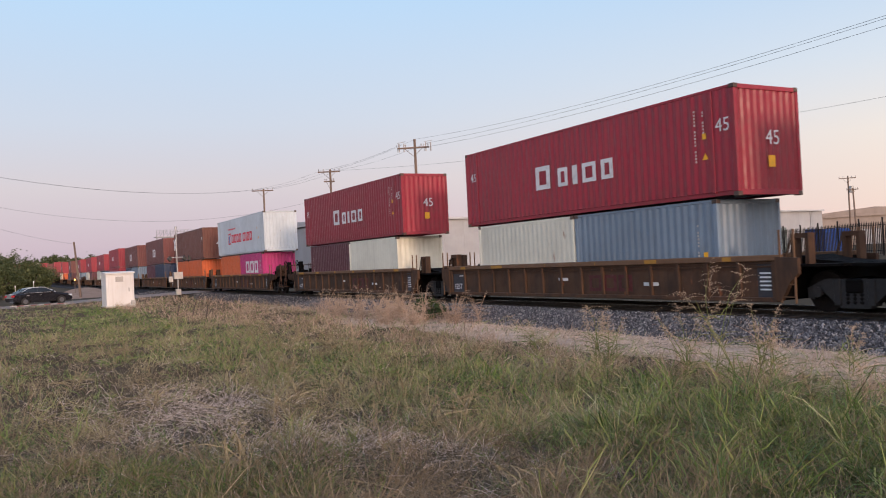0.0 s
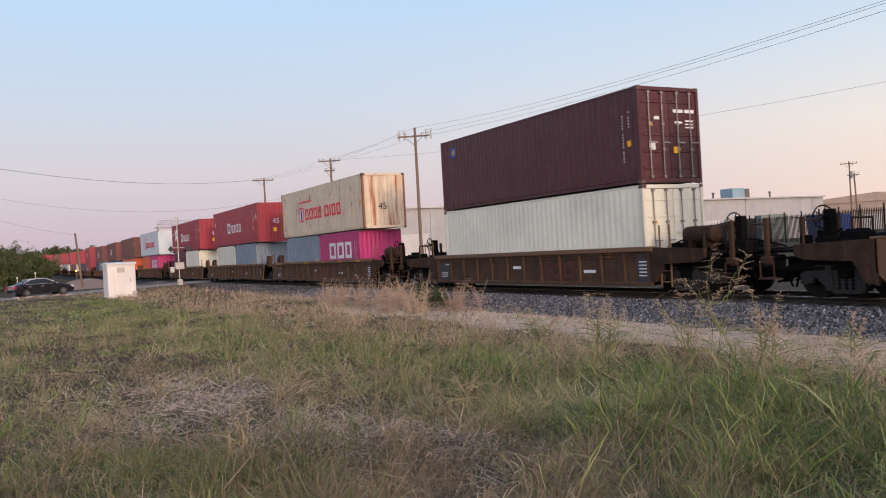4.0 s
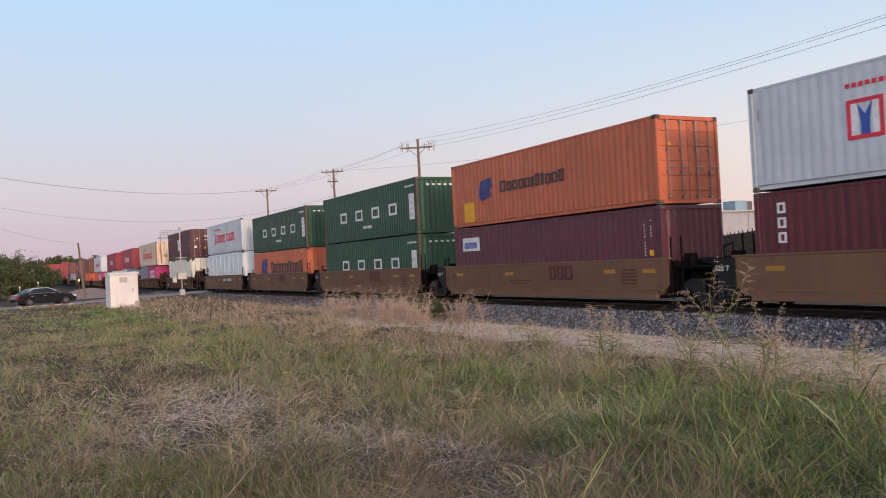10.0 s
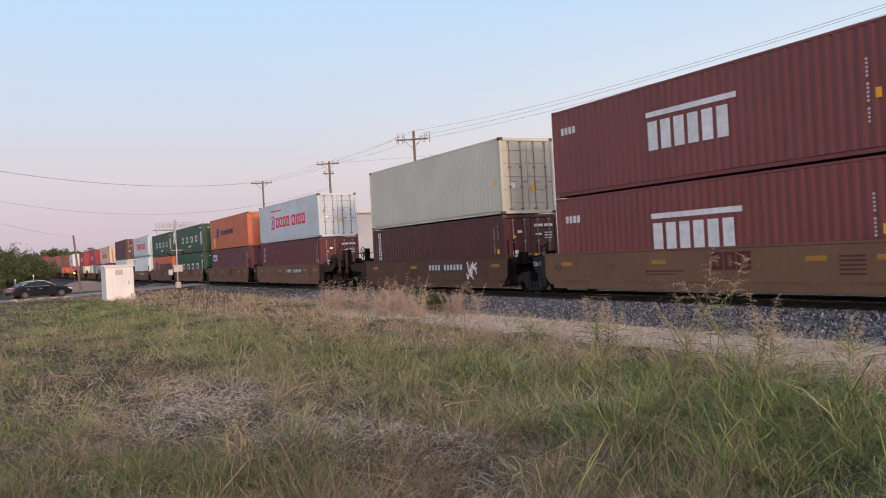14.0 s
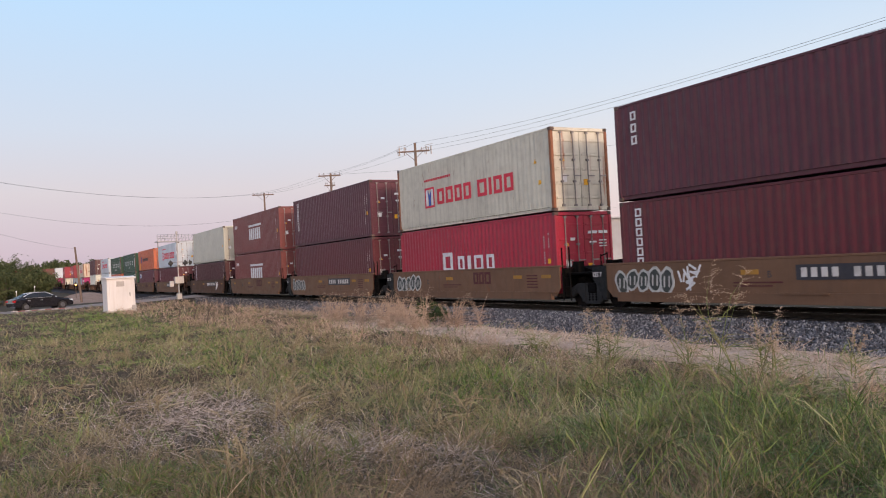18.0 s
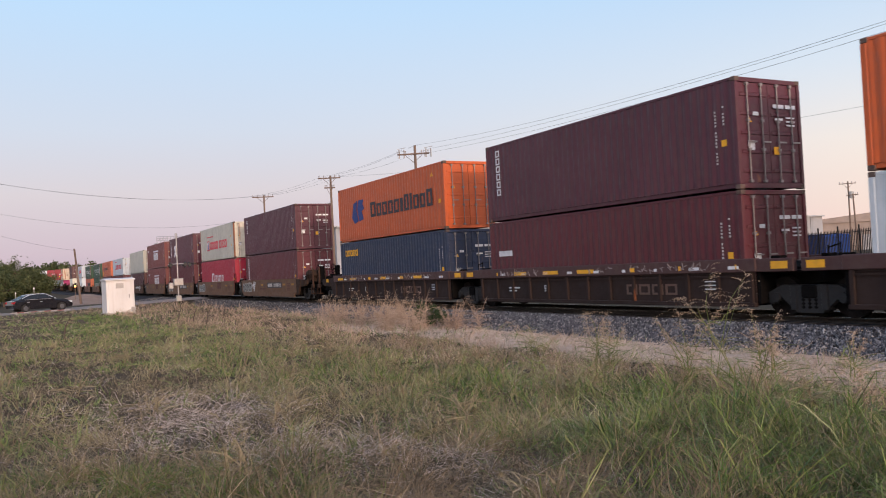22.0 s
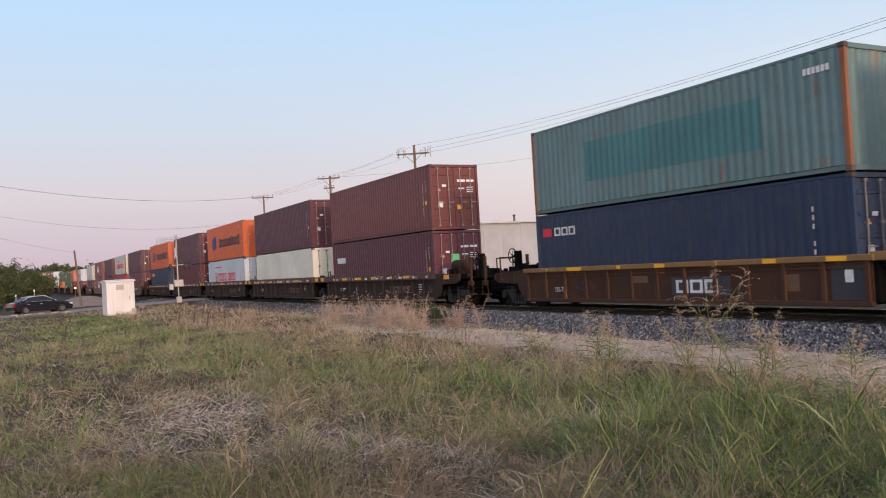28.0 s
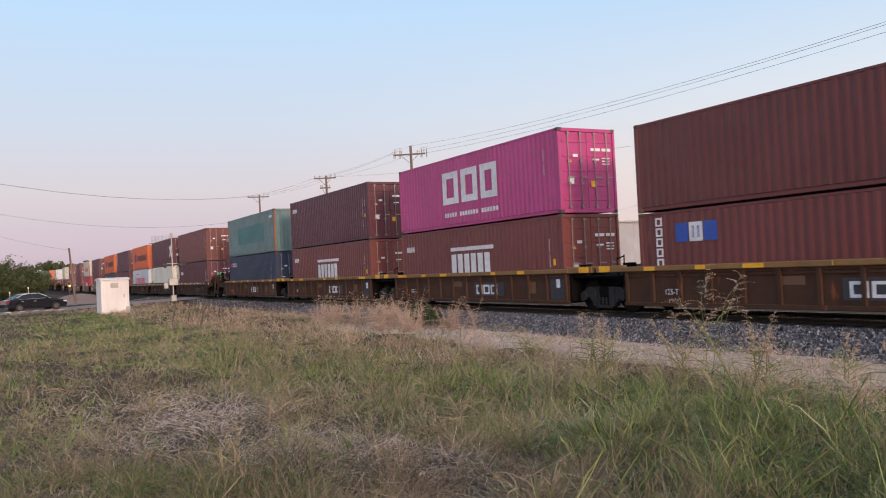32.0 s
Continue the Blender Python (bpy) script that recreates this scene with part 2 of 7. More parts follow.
sheet("verge", np.stack([VX, VY, VZ], -1).reshape(-1, 3), [np.stack([vi[:-1, :-1], vi[:-1, 1:], vi[1:, 1:], vi[1:, :-1]], -1).reshape(-1, 4)], verge_mat, "bare sandy verge beside the ballast", "verge", "structure")

# low heap of bare earth between the road and the bank
mx = np.arange(-116, -84, 1.0)
my = np.arange(3.0, 14.0, 0.5)
MX, MY = np.meshgrid(mx, my)
MZ = ground_z(MX, MY) - 0.06 + 0.95 * np.exp(-((MX + 100) / 8.0) ** 2 - ((MY - 8.6) / 3.2) ** 2) * (1 + 0.22 * lumps(MX, MY, 1.6, 2.0))
mi = np.arange(MX.size).reshape(MX.shape)
heap_mat = paint("bare_earth", (0.31, 0.215, 0.165), rough=0.95, dirt=0.5, dirt_color=(0.17, 0.12, 0.08), grain=1.6, bump=0.05, big=0.4, spec=0.02)
sheet("dirt_mound", np.stack([MX, MY, MZ], -1).reshape(-1, 3), [np.stack([mi[:-1, :-1], mi[:-1, 1:], mi[1:, 1:], mi[1:, :-1]], -1).reshape(-1, 4)], heap_mat, "low heap of bare pinkish earth beside the road", "mound", "structure")


# ---- the train ----
FT20, FT40, FT45 = 6.058, 12.192, 13.716
STD, HIGH, WIDE = 2.591, 2.896, 2.438
FLOOR = 0.64           # underside of the lower containers


def run(t):
    """How far the train has gone after t seconds."""
    return 11.0738 * t - 0.0075263 * t * t - 0.0000412257 * t ** 3


BOX_PAINT = {
    "red": (0.25, 0.014, 0.032), "crimson": (0.32, 0.014, 0.04), "maroon": (0.088, 0.0135, 0.022), "plum": (0.082, 0.018, 0.032), "oxblood": (0.058, 0.0095, 0.016), "rust": (0.125, 0.031, 0.031),
    "white": (0.48, 0.53, 0.58), "ice": (0.56, 0.62, 0.66), "cream": (0.45, 0.44, 0.375), "bone": (0.63, 0.62, 0.535), "ivory": (0.58, 0.55, 0.46), "tan": (0.55, 0.46, 0.35), "slate": (0.15, 0.205, 0.275),
    "pink": (0.37, 0.016, 0.14), "orange": (0.50, 0.094, 0.022), "faded": (0.46, 0.118, 0.055), "green": (0.007, 0.055, 0.029), "navy": (0.010, 0.025, 0.066),
    "teal": (0.10, 0.172, 0.178), "brown": (0.112, 0.0328, 0.023), "brick": (0.155, 0.039, 0.038), "magenta": (0.41, 0.05, 0.195)}


def box_paint(c):
    worn = {"tan": 0.36, "teal": 0.25, "faded": 0.15, "cream": 0.05, "ivory": 0.22}.get(c, 0.06)
    return paint("paint_" + c, BOX_PAINT[c], rough=0.45, dirt=0.10 if c in ("bone", "cream", "white", "ice") else 0.22, grain=3.0, bump=0.006, streak=0.35 if worn > 0.1 else 0.08 if c in ("bone", "cream", "white", "ice") else 0.2, rust=worn, vary=0.10)


mark_white = paint("mark_white", (0.64, 0.65, 0.68), rough=0.6, dirt=0.3, grain=5, bump=0)
mark_print = paint("mark_print", (0.5, 0.48, 0.47), rough=0.6, dirt=0.4, grain=5, bump=0)
mark_red = paint("mark_red", (0.62, 0.03, 0.06), rough=0.6, dirt=0.2, grain=5, bump=0)
mark_blue = paint("mark_blue", (0.03, 0.08, 0.36), rough=0.6, dirt=0.2, grain=5, bump=0)
mark_deep = paint("mark_deep_blue", (0.018, 0.045, 0.20), rough=0.6, dirt=0.2, grain=5, bump=0)
mark_black = paint("mark_black", (0.03, 0.03, 0.04), rough=0.6, dirt=0.2, grain=5, bump=0)
mark_yellow = paint("mark_yellow", (0.75, 0.38, 0.02), rough=0.6, dirt=0.3, grain=5, bump=0)
mark_green = paint("mark_green", (0.15, 0.6, 0.25), rough=0.6, dirt=0.2, grain=5, bump=0)
mark_faint = paint("mark_faint", (0.115, 0.066, 0.05), rough=0.7, dirt=0.4, grain=5, bump=0)
mark_oxide = paint("mark_oxide", (0.075, 0.013, 0.015), rough=0.7, dirt=0.3, grain=5, bump=0)
bare = paint("galvanised", (0.24, 0.22, 0.22), rough=0.45, metal=0.5, dirt=0.3, grain=9)
gasket = paint("gasket", (0.03, 0.03, 0.03), rough=0.8, dirt=0.2)


casting_mat = paint("casting_steel", (0.09, 0.06, 0.05), rough=0.7, dirt=0.5, grain=10, vary=0.3)


def wave(length, y_out, z0, z1, pitch=0.28, deep=0.021, axis="x"):
    """A corrugated sheet; its outer ridges at y_out, the outside at -y."""
    bm = bmesh.new()
    k = max(2, round(length / pitch))
    step = length / k
    row = []
    for i in range(k):
        for f, d in ((0.0, 0.0), (0.25, 0.0), (0.5, 1.0), (0.75, 1.0)):
            row.append((-length / 2 + (i + f) * step, d))
    row.append((length / 2, 0.0))
    lo, hi = [], []
    for x, d in row:
        y = y_out + d * deep
        lo.append(bm.verts.new((x, y, z0)))
        hi.append(bm.verts.new((x, y, z1)))
    for i in range(len(row) - 1):
        bm.faces.new((lo[i], lo[i + 1], hi[i + 1], hi[i]))
    # the sheet's inner skin
    lo2 = [bm.verts.new((v.co.x, v.co.y + 0.004, v.co.z)) for v in lo]
    hi2 = [bm.verts.new((v.co.x, v.co.y + 0.004, v.co.z)) for v in hi]
    for i in range(len(row) - 1):
        bm.faces.new((lo2[i + 1], lo2[i], hi2[i], hi2[i + 1]))
    return bm


def roof_mesh(length, h):
    bm = bmesh.new()
    k = round(length / 0.42)
    step = length / k
    vs = []
    for i in range(k):
        for f, d in ((0.1, 0), (0.3, 0.02), (0.7, 0.02), (0.9, 0)):
            x = -length / 2 + (i + f) * step
            vs.append((bm.verts.new((x, -WIDE / 2 + 0.05, h - 0.03 + d)), bm.verts.new((x, WIDE / 2 - 0.05, h - 0.03 + d))))
    for a, b in zip(vs, vs[1:]):
        bm.faces.new((a[0], b[0], b[1], a[1]))
    return bm


def frame_mesh(length, h):
    """Posts, sills and headers of a container, its base centre at the origin."""
    bm = bmesh.new()
    w, e = WIDE / 2, length / 2
    for sx in (-1, 1):
        box(bm, sx * (e - 0.01), sx * (e - 0.12), -w + 0.1, w - 0.1, 0.02, 0.16, bevel=0.01)
        box(bm, sx * (e - 0.01), sx * (e - 0.12), -w + 0.1, w - 0.1, h - 0.13, h - 0.01, bevel=0.01)
    for sy in (-1, 1):
        box(bm, -e + 0.14, e - 0.14, sy * (w - 0.05), sy * (w - 0.10), 0.04, 0.165, bevel=0.01)
        box(bm, -e + 0.14, e - 0.14, sy * (w - 0.008), sy * (w - 0.07), h - 0.085, h - 0.01, bevel=0.01)
    if length > 13:       # inner posts of the long boxes at the 40-foot points
        for sx in (-1, 1):
            for sy in (-1, 1):
                box(bm, sx * (FT40 / 2), sx * (FT40 / 2 - 0.12), sy * (w - 0.002), sy * (w - 0.08), 0.12, h - 0.08, bevel=0.01)
    box(bm, -e + 0.12, e - 0.12, -w + 0.06, w - 0.06, 0.10, 0.15)
    return bm


def casting_mesh():
    bm = bmesh.new()
    box(bm, -0.089, 0.089, -0.081, 0.081, -0.059, 0.059, bevel=0.012)
    return bm


def door_mesh(w, h, panelled=True):
    bm = bmesh.new()
    box(bm, -0.025, 0.025, -w / 2, w / 2, 0, h, bevel=0.008)
    for z in (0.12, 0.31, 0.5, 0.69, 0.88):
        box(bm, 0.025, 0.045, -w / 2 + 0.06, w / 2 - 0.06, z * h - 0.05, z * h + 0.05, bevel=0.015)
    return bm


def rods_mesh(h):
    bm = bmesh.new()
    rod(bm, (0.07, 0, 0.02), (0.07, 0, h - 0.02), 0.019)
    for z in (0.04, 0.33 * h, 0.62 * h, h - 0.04):
        box(bm, 0.025, 0.10, -0.05, 0.05, z - 0.035, z + 0.035)
    box(bm, 0.085, 0.105, -0.02, 0.26, 0.40 * h, 0.40 * h + 0.04)
    return bm


def bars(parent, name, material, items, label=""):
    """Flat shapes set on the camera's side of a box: (x0, x1, z0, z1), lying on the ridges."""
    bm = bmesh.new()
    for x0, x1, z0, z1 in items:
        box(bm, x0, x1, -0.003, 0.003, z0, z1)
    ob = part(name, bm, material, parent, label)
    if len(items) > 1:
        tagged(ob, kind="stuff")
    return ob


def block_mesh(w, h, hollow):
    """A plain block as large as one character, its middle left open where it is wide."""
    bm = bmesh.new()
    if not hollow:
        box(bm, -w / 2, w / 2, -0.003, 0.003, -h / 2, h / 2)
        return bm
    a, c = min(0.34 * w, 0.26 * h), min(0.24 * w, 0.2 * h)
    box(bm, -w / 2, -w / 2 + a, -0.003, 0.003, -h / 2, h / 2)
    box(bm, w / 2 - a, w / 2, -0.003, 0.003, -h / 2, h / 2)
    box(bm, -w / 2 + a, w / 2 - a, -0.003, 0.003, h / 2 - c, h / 2)
    box(bm, -w / 2 + a, w / 2 - a, -0.003, 0.003, -h / 2, -h / 2 + c)
    return bm


def name_bars(parent, material, items, y, name="name_block"):
    """The blocks of a name, each a part of its own."""
    for x0, x1, z0, z1, *hollow in items:
        w, h, ring = round(x1 - x0, 3), round(z1 - z0, 3), bool(hollow and hollow[0])
        at(part(name, kept((name, w, h, ring), lambda: block_mesh(w, h, ring)), material, parent), (x0 + x1) / 2, y, (z0 + z1) / 2)


def word(x, z, h, widths, gap=0.22, slot=True, tall=None):
    """A row of blocks the size of the letters of a name."""
    out = []
    full = h
    for i, w in enumerate(widths):
        ww = abs(w) * full
        h = full * (tall[i] if tall else 1.0)
        if w > 0:
            out.append((x, x + ww, z, z + h, slot and ww > 0.45 * full))
        x += ww + gap * full
    return out


def container(color, length, h, door, label, marks=None):
    """A steel shipping container, its base centre at the origin, its +x end the one that trails."""
    c = box_paint(color)
    root = tagged(new("shipping_container"), label, "container", "containers on the train")
    trim = c
    worn_post = paint("rusty_edge", (0.26, 0.10, 0.05), rough=0.8, dirt=0.5, grain=3, streak=0.4, rust=0.5) if color in ("tan", "ivory", "teal") else paint("post_primer", (0.085, 0.058, 0.05), rough=0.7, dirt=0.4, grain=4) if color == "green" else c
    end_coat = paint("rust_run_" + color, BOX_PAINT[color], rough=0.6, dirt=0.25, grain=3, streak=0.35, rust=0.74 if color == "tan" else 0.4, rust_color=(0.30, 0.085, 0.035), runs=0.16) if color in ("tan", "ivory", "teal") else c
    part("frame", kept(("frame", length, h), lambda: frame_mesh(length, h)), trim, root)
    for sx in (-1, 1):
        for sy in (-1, 1):
            at(part("corner_post", kept(("corner_post", h), lambda: boxed(-0.073, 0.073, -0.053, 0.053, 0.118, h - 0.118, bevel=0.014)), worn_post, root), sx * (length / 2 - 0.07), sy * (WIDE / 2 - 0.05), 0)
    part("roof", kept(("roof", length, h), lambda: roof_mesh(length - 0.1, h)), c, root)
    inner = length - 0.28
    shallow = color in ("white", "ice", "cream", "bone", "ivory", "tan")
    side = kept(("side", length, h, shallow), lambda: wave(inner, 0.0, 0.16, h - 0.08, deep=0.006 if shallow else 0.017))
    at(part("side_panel", side, c, root), 0, -WIDE / 2 + 0.012, 0)
    at(part("side_panel", side, c, root), 0, WIDE / 2 - 0.012, 0, rz=180)
    end = kept(("end", h), lambda: wave(WIDE - 0.2, 0.0, 0.15, h - 0.12, pitch=0.25, deep=0.03))
    at(part("end_panel", end, c, root), -length / 2 + 0.03, 0, 0, rz=-90)
    if door:
        dh, dw = h - 0.30, WIDE / 2 - 0.115
        for sy in (-1, 1):
            d = at(part("door", kept(("door", h), lambda: door_mesh(dw, dh)), end_coat, root), length / 2 - 0.06, sy * (dw / 2 + 0.008), 0.16)
            for ry in (-0.26, 0.26):
                at(part("locking_bar", kept(("rods", h), lambda: rods_mesh(dh)), bare, d, "grey steel locking bar"), 0, ry, 0)
    else:
        at(part("end_panel", end, end_coat, root), length / 2 - 0.03, 0, 0, rz=90)
    for sx in (-1, 1):
        for sy in (-1, 1):
            for z in (0.06, h - 0.059):
                at(part("corner_casting", kept(("casting",), casting_mesh), casting_mat, root), sx * (length / 2 - 0.087), sy * (WIDE / 2 - 0.079), z)
    if marks:
        for m in marks:
            m(root, length, h)
    return root


def put(x, z, ob):
    """Set marks on the camera's side of a container."""
    ob.matrix_basis = pose(x, -WIDE / 2 + 0.0035, z)
    return ob


def block_name(x, z, h, widths, material, name="name_band", gap=0.22, slot=True, tall=None):
    return lambda root, length, hh: name_bars(root, material, word(x, z, h, widths, gap, slot, tall), -WIDE / 2 + 0.0035)


def plate(x0, x1, z0, z1, material, name="sticker"):
    return lambda root, length, hh: put(0, 0, bars(root, name, material, [(x0, x1, z0, z1)]))


def figure(text, x, z, size, material):
    return lambda root, length, hh: put(x, z, part("number", letters(text, size), material, root))


def end_figure(text, y, z, size, material):
    def make(root, length, hh):
        return at(part("number", letters(text, size), material, root), length / 2 - 0.022, y, z, rz=90)
    return make


def end_plates(items, material, name="sticker"):
    """Flat marks on the trailing end: (y0, y1, z0, z1)."""
    def make(root, length, hh):
        bm = bmesh.new()
        for y0, y1, z0, z1 in items:
            box(bm, -0.003, 0.003, y0, y1, z0, z1)
        ob = at(part(name, bm, material, root), length / 2, 0, 0)
        return tagged(ob, kind="stuff") if len(items) > 1 else ob
    return make


def triangle(x, z, s, on_end=False):
    def make(root, length, hh):
        bm = bmesh.new()
        prism(bm, ((-s, 0), (s, 0), (0, 1.7 * s)), -0.003, 0.003)
        ob = part("warning_triangle", bm, mark_yellow, root, "yellow warning triangle")
        return at(ob, length / 2 + 0.002, x, z, rz=90) if on_end else put(x, z, ob)
    return make


def code_column(x, z0, z1, material=mark_print, step=0.09):
    """The upright row of small code characters near a box's end."""
    k = int((z1 - z0) / step)
    return lambda root, length, hh: put(0, 0, bars(root, "code_column", material, [(x, x + 0.05, z0 + i * step, z0 + i * step + step * 0.58) for i in range(k) if i % 6 != 4]))


def name_column(x, top, count, h=0.24, w=0.26, step=0.29, material=mark_white):
    """An upright name, its characters as stacked plain blocks."""
    items = []
    for i in range(count):
        z = top - h - i * step
        items.append((x, x + w, z, z + h, True))
    return lambda root, length, hh: name_bars(root, material, items, -WIDE / 2 + 0.0035)


def tilted_emblem(x0, x1, z0, z1, material):
    """The slanted twin-chevron emblem, as plain leaning blocks."""
    def make(root, length, hh):
        bm = bmesh.new()
        w, h = x1 - x0, z1 - z0
        for outline in (((0, 0.28), (0.20, 0), (0.52, 0.10), (0.36, 0.60), (0.47, 1.0), (0.14, 0.88)), ((0.58, 0.08), (0.92, 0.16), (0.80, 0.50), (1.0, 0.60), (0.88, 0.80), (0.97, 1.0), (0.56, 1.0), (0.45, 0.62))):
            prism(bm, [(x0 + u * w, z0 + v * h) for u, v in outline], -0.003, 0.003)
        return put(0, 0, part("emblem", bm, material, root))
    return make


def framed_emblem(x, z, s):
    """A red square with a white field and a blue forked shape."""
    def make(root, length, hh):
        put(0, 0, bars(root, "emblem_frame", mark_red, [(x, x + s, z, z + 0.1 * s), (x, x + s, z + 0.9 * s, z + s), (x, x + 0.12 * s, z + 0.1 * s, z + 0.9 * s), (x + 0.88 * s, x + s, z + 0.1 * s, z + 0.9 * s)]))
        put(0, 0, bars(root, "emblem_field", mark_white, [(x + 0.12 * s, x + 0.3 * s, z + 0.1 * s, z + 0.9 * s), (x + 0.7 * s, x + 0.88 * s, z + 0.1 * s, z + 0.9 * s)]))
        bm = bmesh.new()
        prism(bm, ((x + 0.38 * s, z + 0.1 * s), (x + 0.62 * s, z + 0.1 * s), (x + 0.62 * s, z + 0.45 * s), (x + 0.7 * s, z + 0.9 * s), (x + 0.5 * s, z + 0.6 * s), (x + 0.3 * s, z + 0.9 * s), (x + 0.38 * s, z + 0.45 * s)), -0.003, 0.003)
        return put(0, 0, part("emblem", bm, mark_blue, root))
    return make


def small_print(items, material=mark_white, name="small_print"):
    return lambda root, length, hh: put(0, 0, bars(root, name, material, items))


DOOR_PRINT = [end_plates([(0.15, 0.55, 2.12, 2.22), (0.62, 1.0, 2.12, 2.22), (0.2, 0.5, 1.8, 1.86), (0.62, 0.95, 1.86, 1.9), (0.62, 0.95, 1.76, 1.8), (0.62, 0.95, 1.66, 1.7), (-0.62, -0.42, 1.9, 2.0)], mark_white, "door_print"),
              triangle(-0.75, 1.72, 0.07, True), end_plates([(-0.85, -0.62, 1.0, 1.25)], mark_white, "door_label"), end_plates([(0.1, 0.3, 0.9, 1.1)], mark_yellow, "door_label")]
RIGHT_PRINT = [code_column(5.35, 0.7, 2.3), code_column(5.62, 1.7, 2.3), plate(5.55, 5.72, 1.15, 1.32, mark_yellow, "label_plate")]
# names on the sides, as rows of blocks in their colours
LINE45 = [block_name(-2.04, 1.0, 0.80, (1.05,), mark_white), block_name(-0.75, 1.0, 0.62, (0.85, 0.42, 1.1, 0.9), mark_white, gap=0.42),
          figure("45", 6.18, 1.72, 0.50, mark_white), figure("45", -6.5, 1.75, 0.45, mark_white), end_figure("45", -0.1, 1.35, 0.55, mark_white),
          end_plates([(-0.05, 0.2, 0.75, 1.05)], mark_yellow), code_column(5.44, 1.0, 2.45), code_column(5.74, 1.75, 2.45), plate(5.72, 5.85, 1.6, 1.75, mark_yellow), triangle(5.8, 1.05, 0.1)]
YM = [framed_emblem(-3.4, 0.9, 0.88), block_name(-2.26, 0.98, 0.66, (0.92, 0.92, 0.88, 0.88, -0.3, 1.05, 0.3, 0.88, 0.92), mark_red, gap=0.24),
      small_print([(-3.4 + 0.16 * i, -3.4 + 0.16 * i + 0.11, 2.05, 2.15) for i in range(15)], mark_red), triangle(5.1, 1.75, 0.09), plate(5.25, 5.4, 1.0, 1.15, mark_yellow)]
YM_LOW = [framed_emblem(-3.6, 1.12, 0.80), block_name(-2.5, 1.2, 0.63, (0.92, 0.92, 0.88, 0.88, -0.3, 1.05, 0.3, 0.88, 0.92), mark_red, gap=0.25),
          small_print([(-3.6 + 0.16 * i, -3.6 + 0.16 * i + 0.11, 2.3, 2.4) for i in range(15)], mark_red), triangle(5.1, 1.75, 0.09)]
U4 = [block_name(-3.45, 1.03, 0.56, (1.65,), mark_white), block_name(-1.27, 1.03, 0.56, (1.7,), mark_white), block_name(0.9, 1.03, 0.56, (1.65,), mark_white), block_name(3.0, 1.03, 0.56, (1.6,), mark_white),
      plate(5.27, 5.8, 0.69, 1.88, mark_white, "white_panel"), small_print([(5.42, 5.66, 0.85 + 0.28 * i, 0.95 + 0.28 * i) for i in range(4)], mark_red),
      small_print([(-0.3 + 0.15 * i, -0.2 + 0.15 * i, 0.58, 0.72) for i in range(8)]), small_print([(4.9 + 0.12 * i, 4.98 + 0.12 * i, 2.2, 2.28) for i in range(8)]), end_plates([(-0.7 + 0.3 * i, -0.55 + 0.3 * i, 2.2, 2.28) for i in range(6)], mark_white, "end_print")]
MIXED = (1.0, 0.84, 0.84, 0.84, 0.84, 0.84, 1.0, 1.0, 0.84, 0.84, 1.0)      # tall and low blocks of a name
HL_SMALL = [tilted_emblem(-3.95, -2.95, 0.95, 1.8, mark_deep), block_name(-2.4, 1.18, 0.42, (0.95, 0.75, 0.8, 0.75, 0.8, 0.4, 0.7, 0.4, 0.75, 0.75, 0.75), mark_black, gap=0.18, tall=MIXED), plate(-5.15, -4.35, 0.2, 0.98, mark_yellow, "patch")]
HL = [tilted_emblem(-4.2, -2.55, 0.9, 2.1, mark_deep), block_name(-1.75, 1.1, 0.75, (0.85, 0.72, 0.75, 0.72, 0.75, 0.4, 0.65, 0.3, 0.7, 0.7, 0.75), mark_black, gap=0.17, tall=MIXED), triangle(5.0, 2.35, 0.12), *RIGHT_PRINT[2:]]
H3 = [small_print([(-1.55, 1.75, 1.95, 2.1)], mark_white, "name_band"), block_name(-1.5, 1.0, 0.82, (0.46,) * 6, mark_white, gap=0.17, slot=False), code_column(5.3, 0.7, 2.3), plate(5.5, 5.64, 1.2, 1.42, mark_yellow), small_print([(-5.6 + 0.2 * i, -5.46 + 0.2 * i, 2.05, 2.28) for i in range(4)])]
O3 = [block_name(-1.99, 0.98, 1.32, (0.98, 0.95, 0.9), mark_white, gap=0.18), small_print([(-1.9 + 0.21 * i, -1.75 + 0.21 * i, 0.45, 0.62) for i in range(20) if i not in (5, 13)]), code_column(5.2, 1.4, 2.4)]
O3_20 = [block_name(-1.45, 1.15, 0.88, (1.1, 1.1, 1.0), mark_white, gap=0.28), small_print([(-1.4 + 0.18 * i, -1.27 + 0.18 * i, 0.85, 0.95) for i in range(16)]), code_column(2.3, 0.9, 2.1), code_column(2.55, 0.9, 2.1)]
COLUMN = [name_column(-5.42, 2.66, 6), *RIGHT_PRINT]
COLUMN_LOW = [name_column(-5.38, 2.42, 6), *RIGHT_PRINT]
COLUMN_SHORT = [name_column(-5.4, 2.62, 3, 0.26, 0.24, 0.36), *RIGHT_PRINT]
PLAIN = [*RIGHT_PRINT]

def repainted(root, length, hh):
    """A brighter patch sprayed over the middle of the side, following its folds."""
    step = (length - 0.28) / 43
    ob = part("repainted_patch", wave(25 * step, 0.0, 0.85, 2.12, pitch=step, deep=0.017), paint("paint_teal_fresh", (0.048, 0.155, 0.165), rough=0.5, dirt=0.2, grain=3, streak=0.2, bump=0.004), root, "fresher teal repainted patch")
    ob.matrix_basis = pose(-(length - 0.28) / 2 + 22.5 * step, -WIDE / 2 + 0.008, 0)


# (colour, length, height, doors at the trailing end, what it looks like, marks)
RED45 = ("red", FT45, HIGH, False, "red 45-foot container with white name blocks", LINE45)


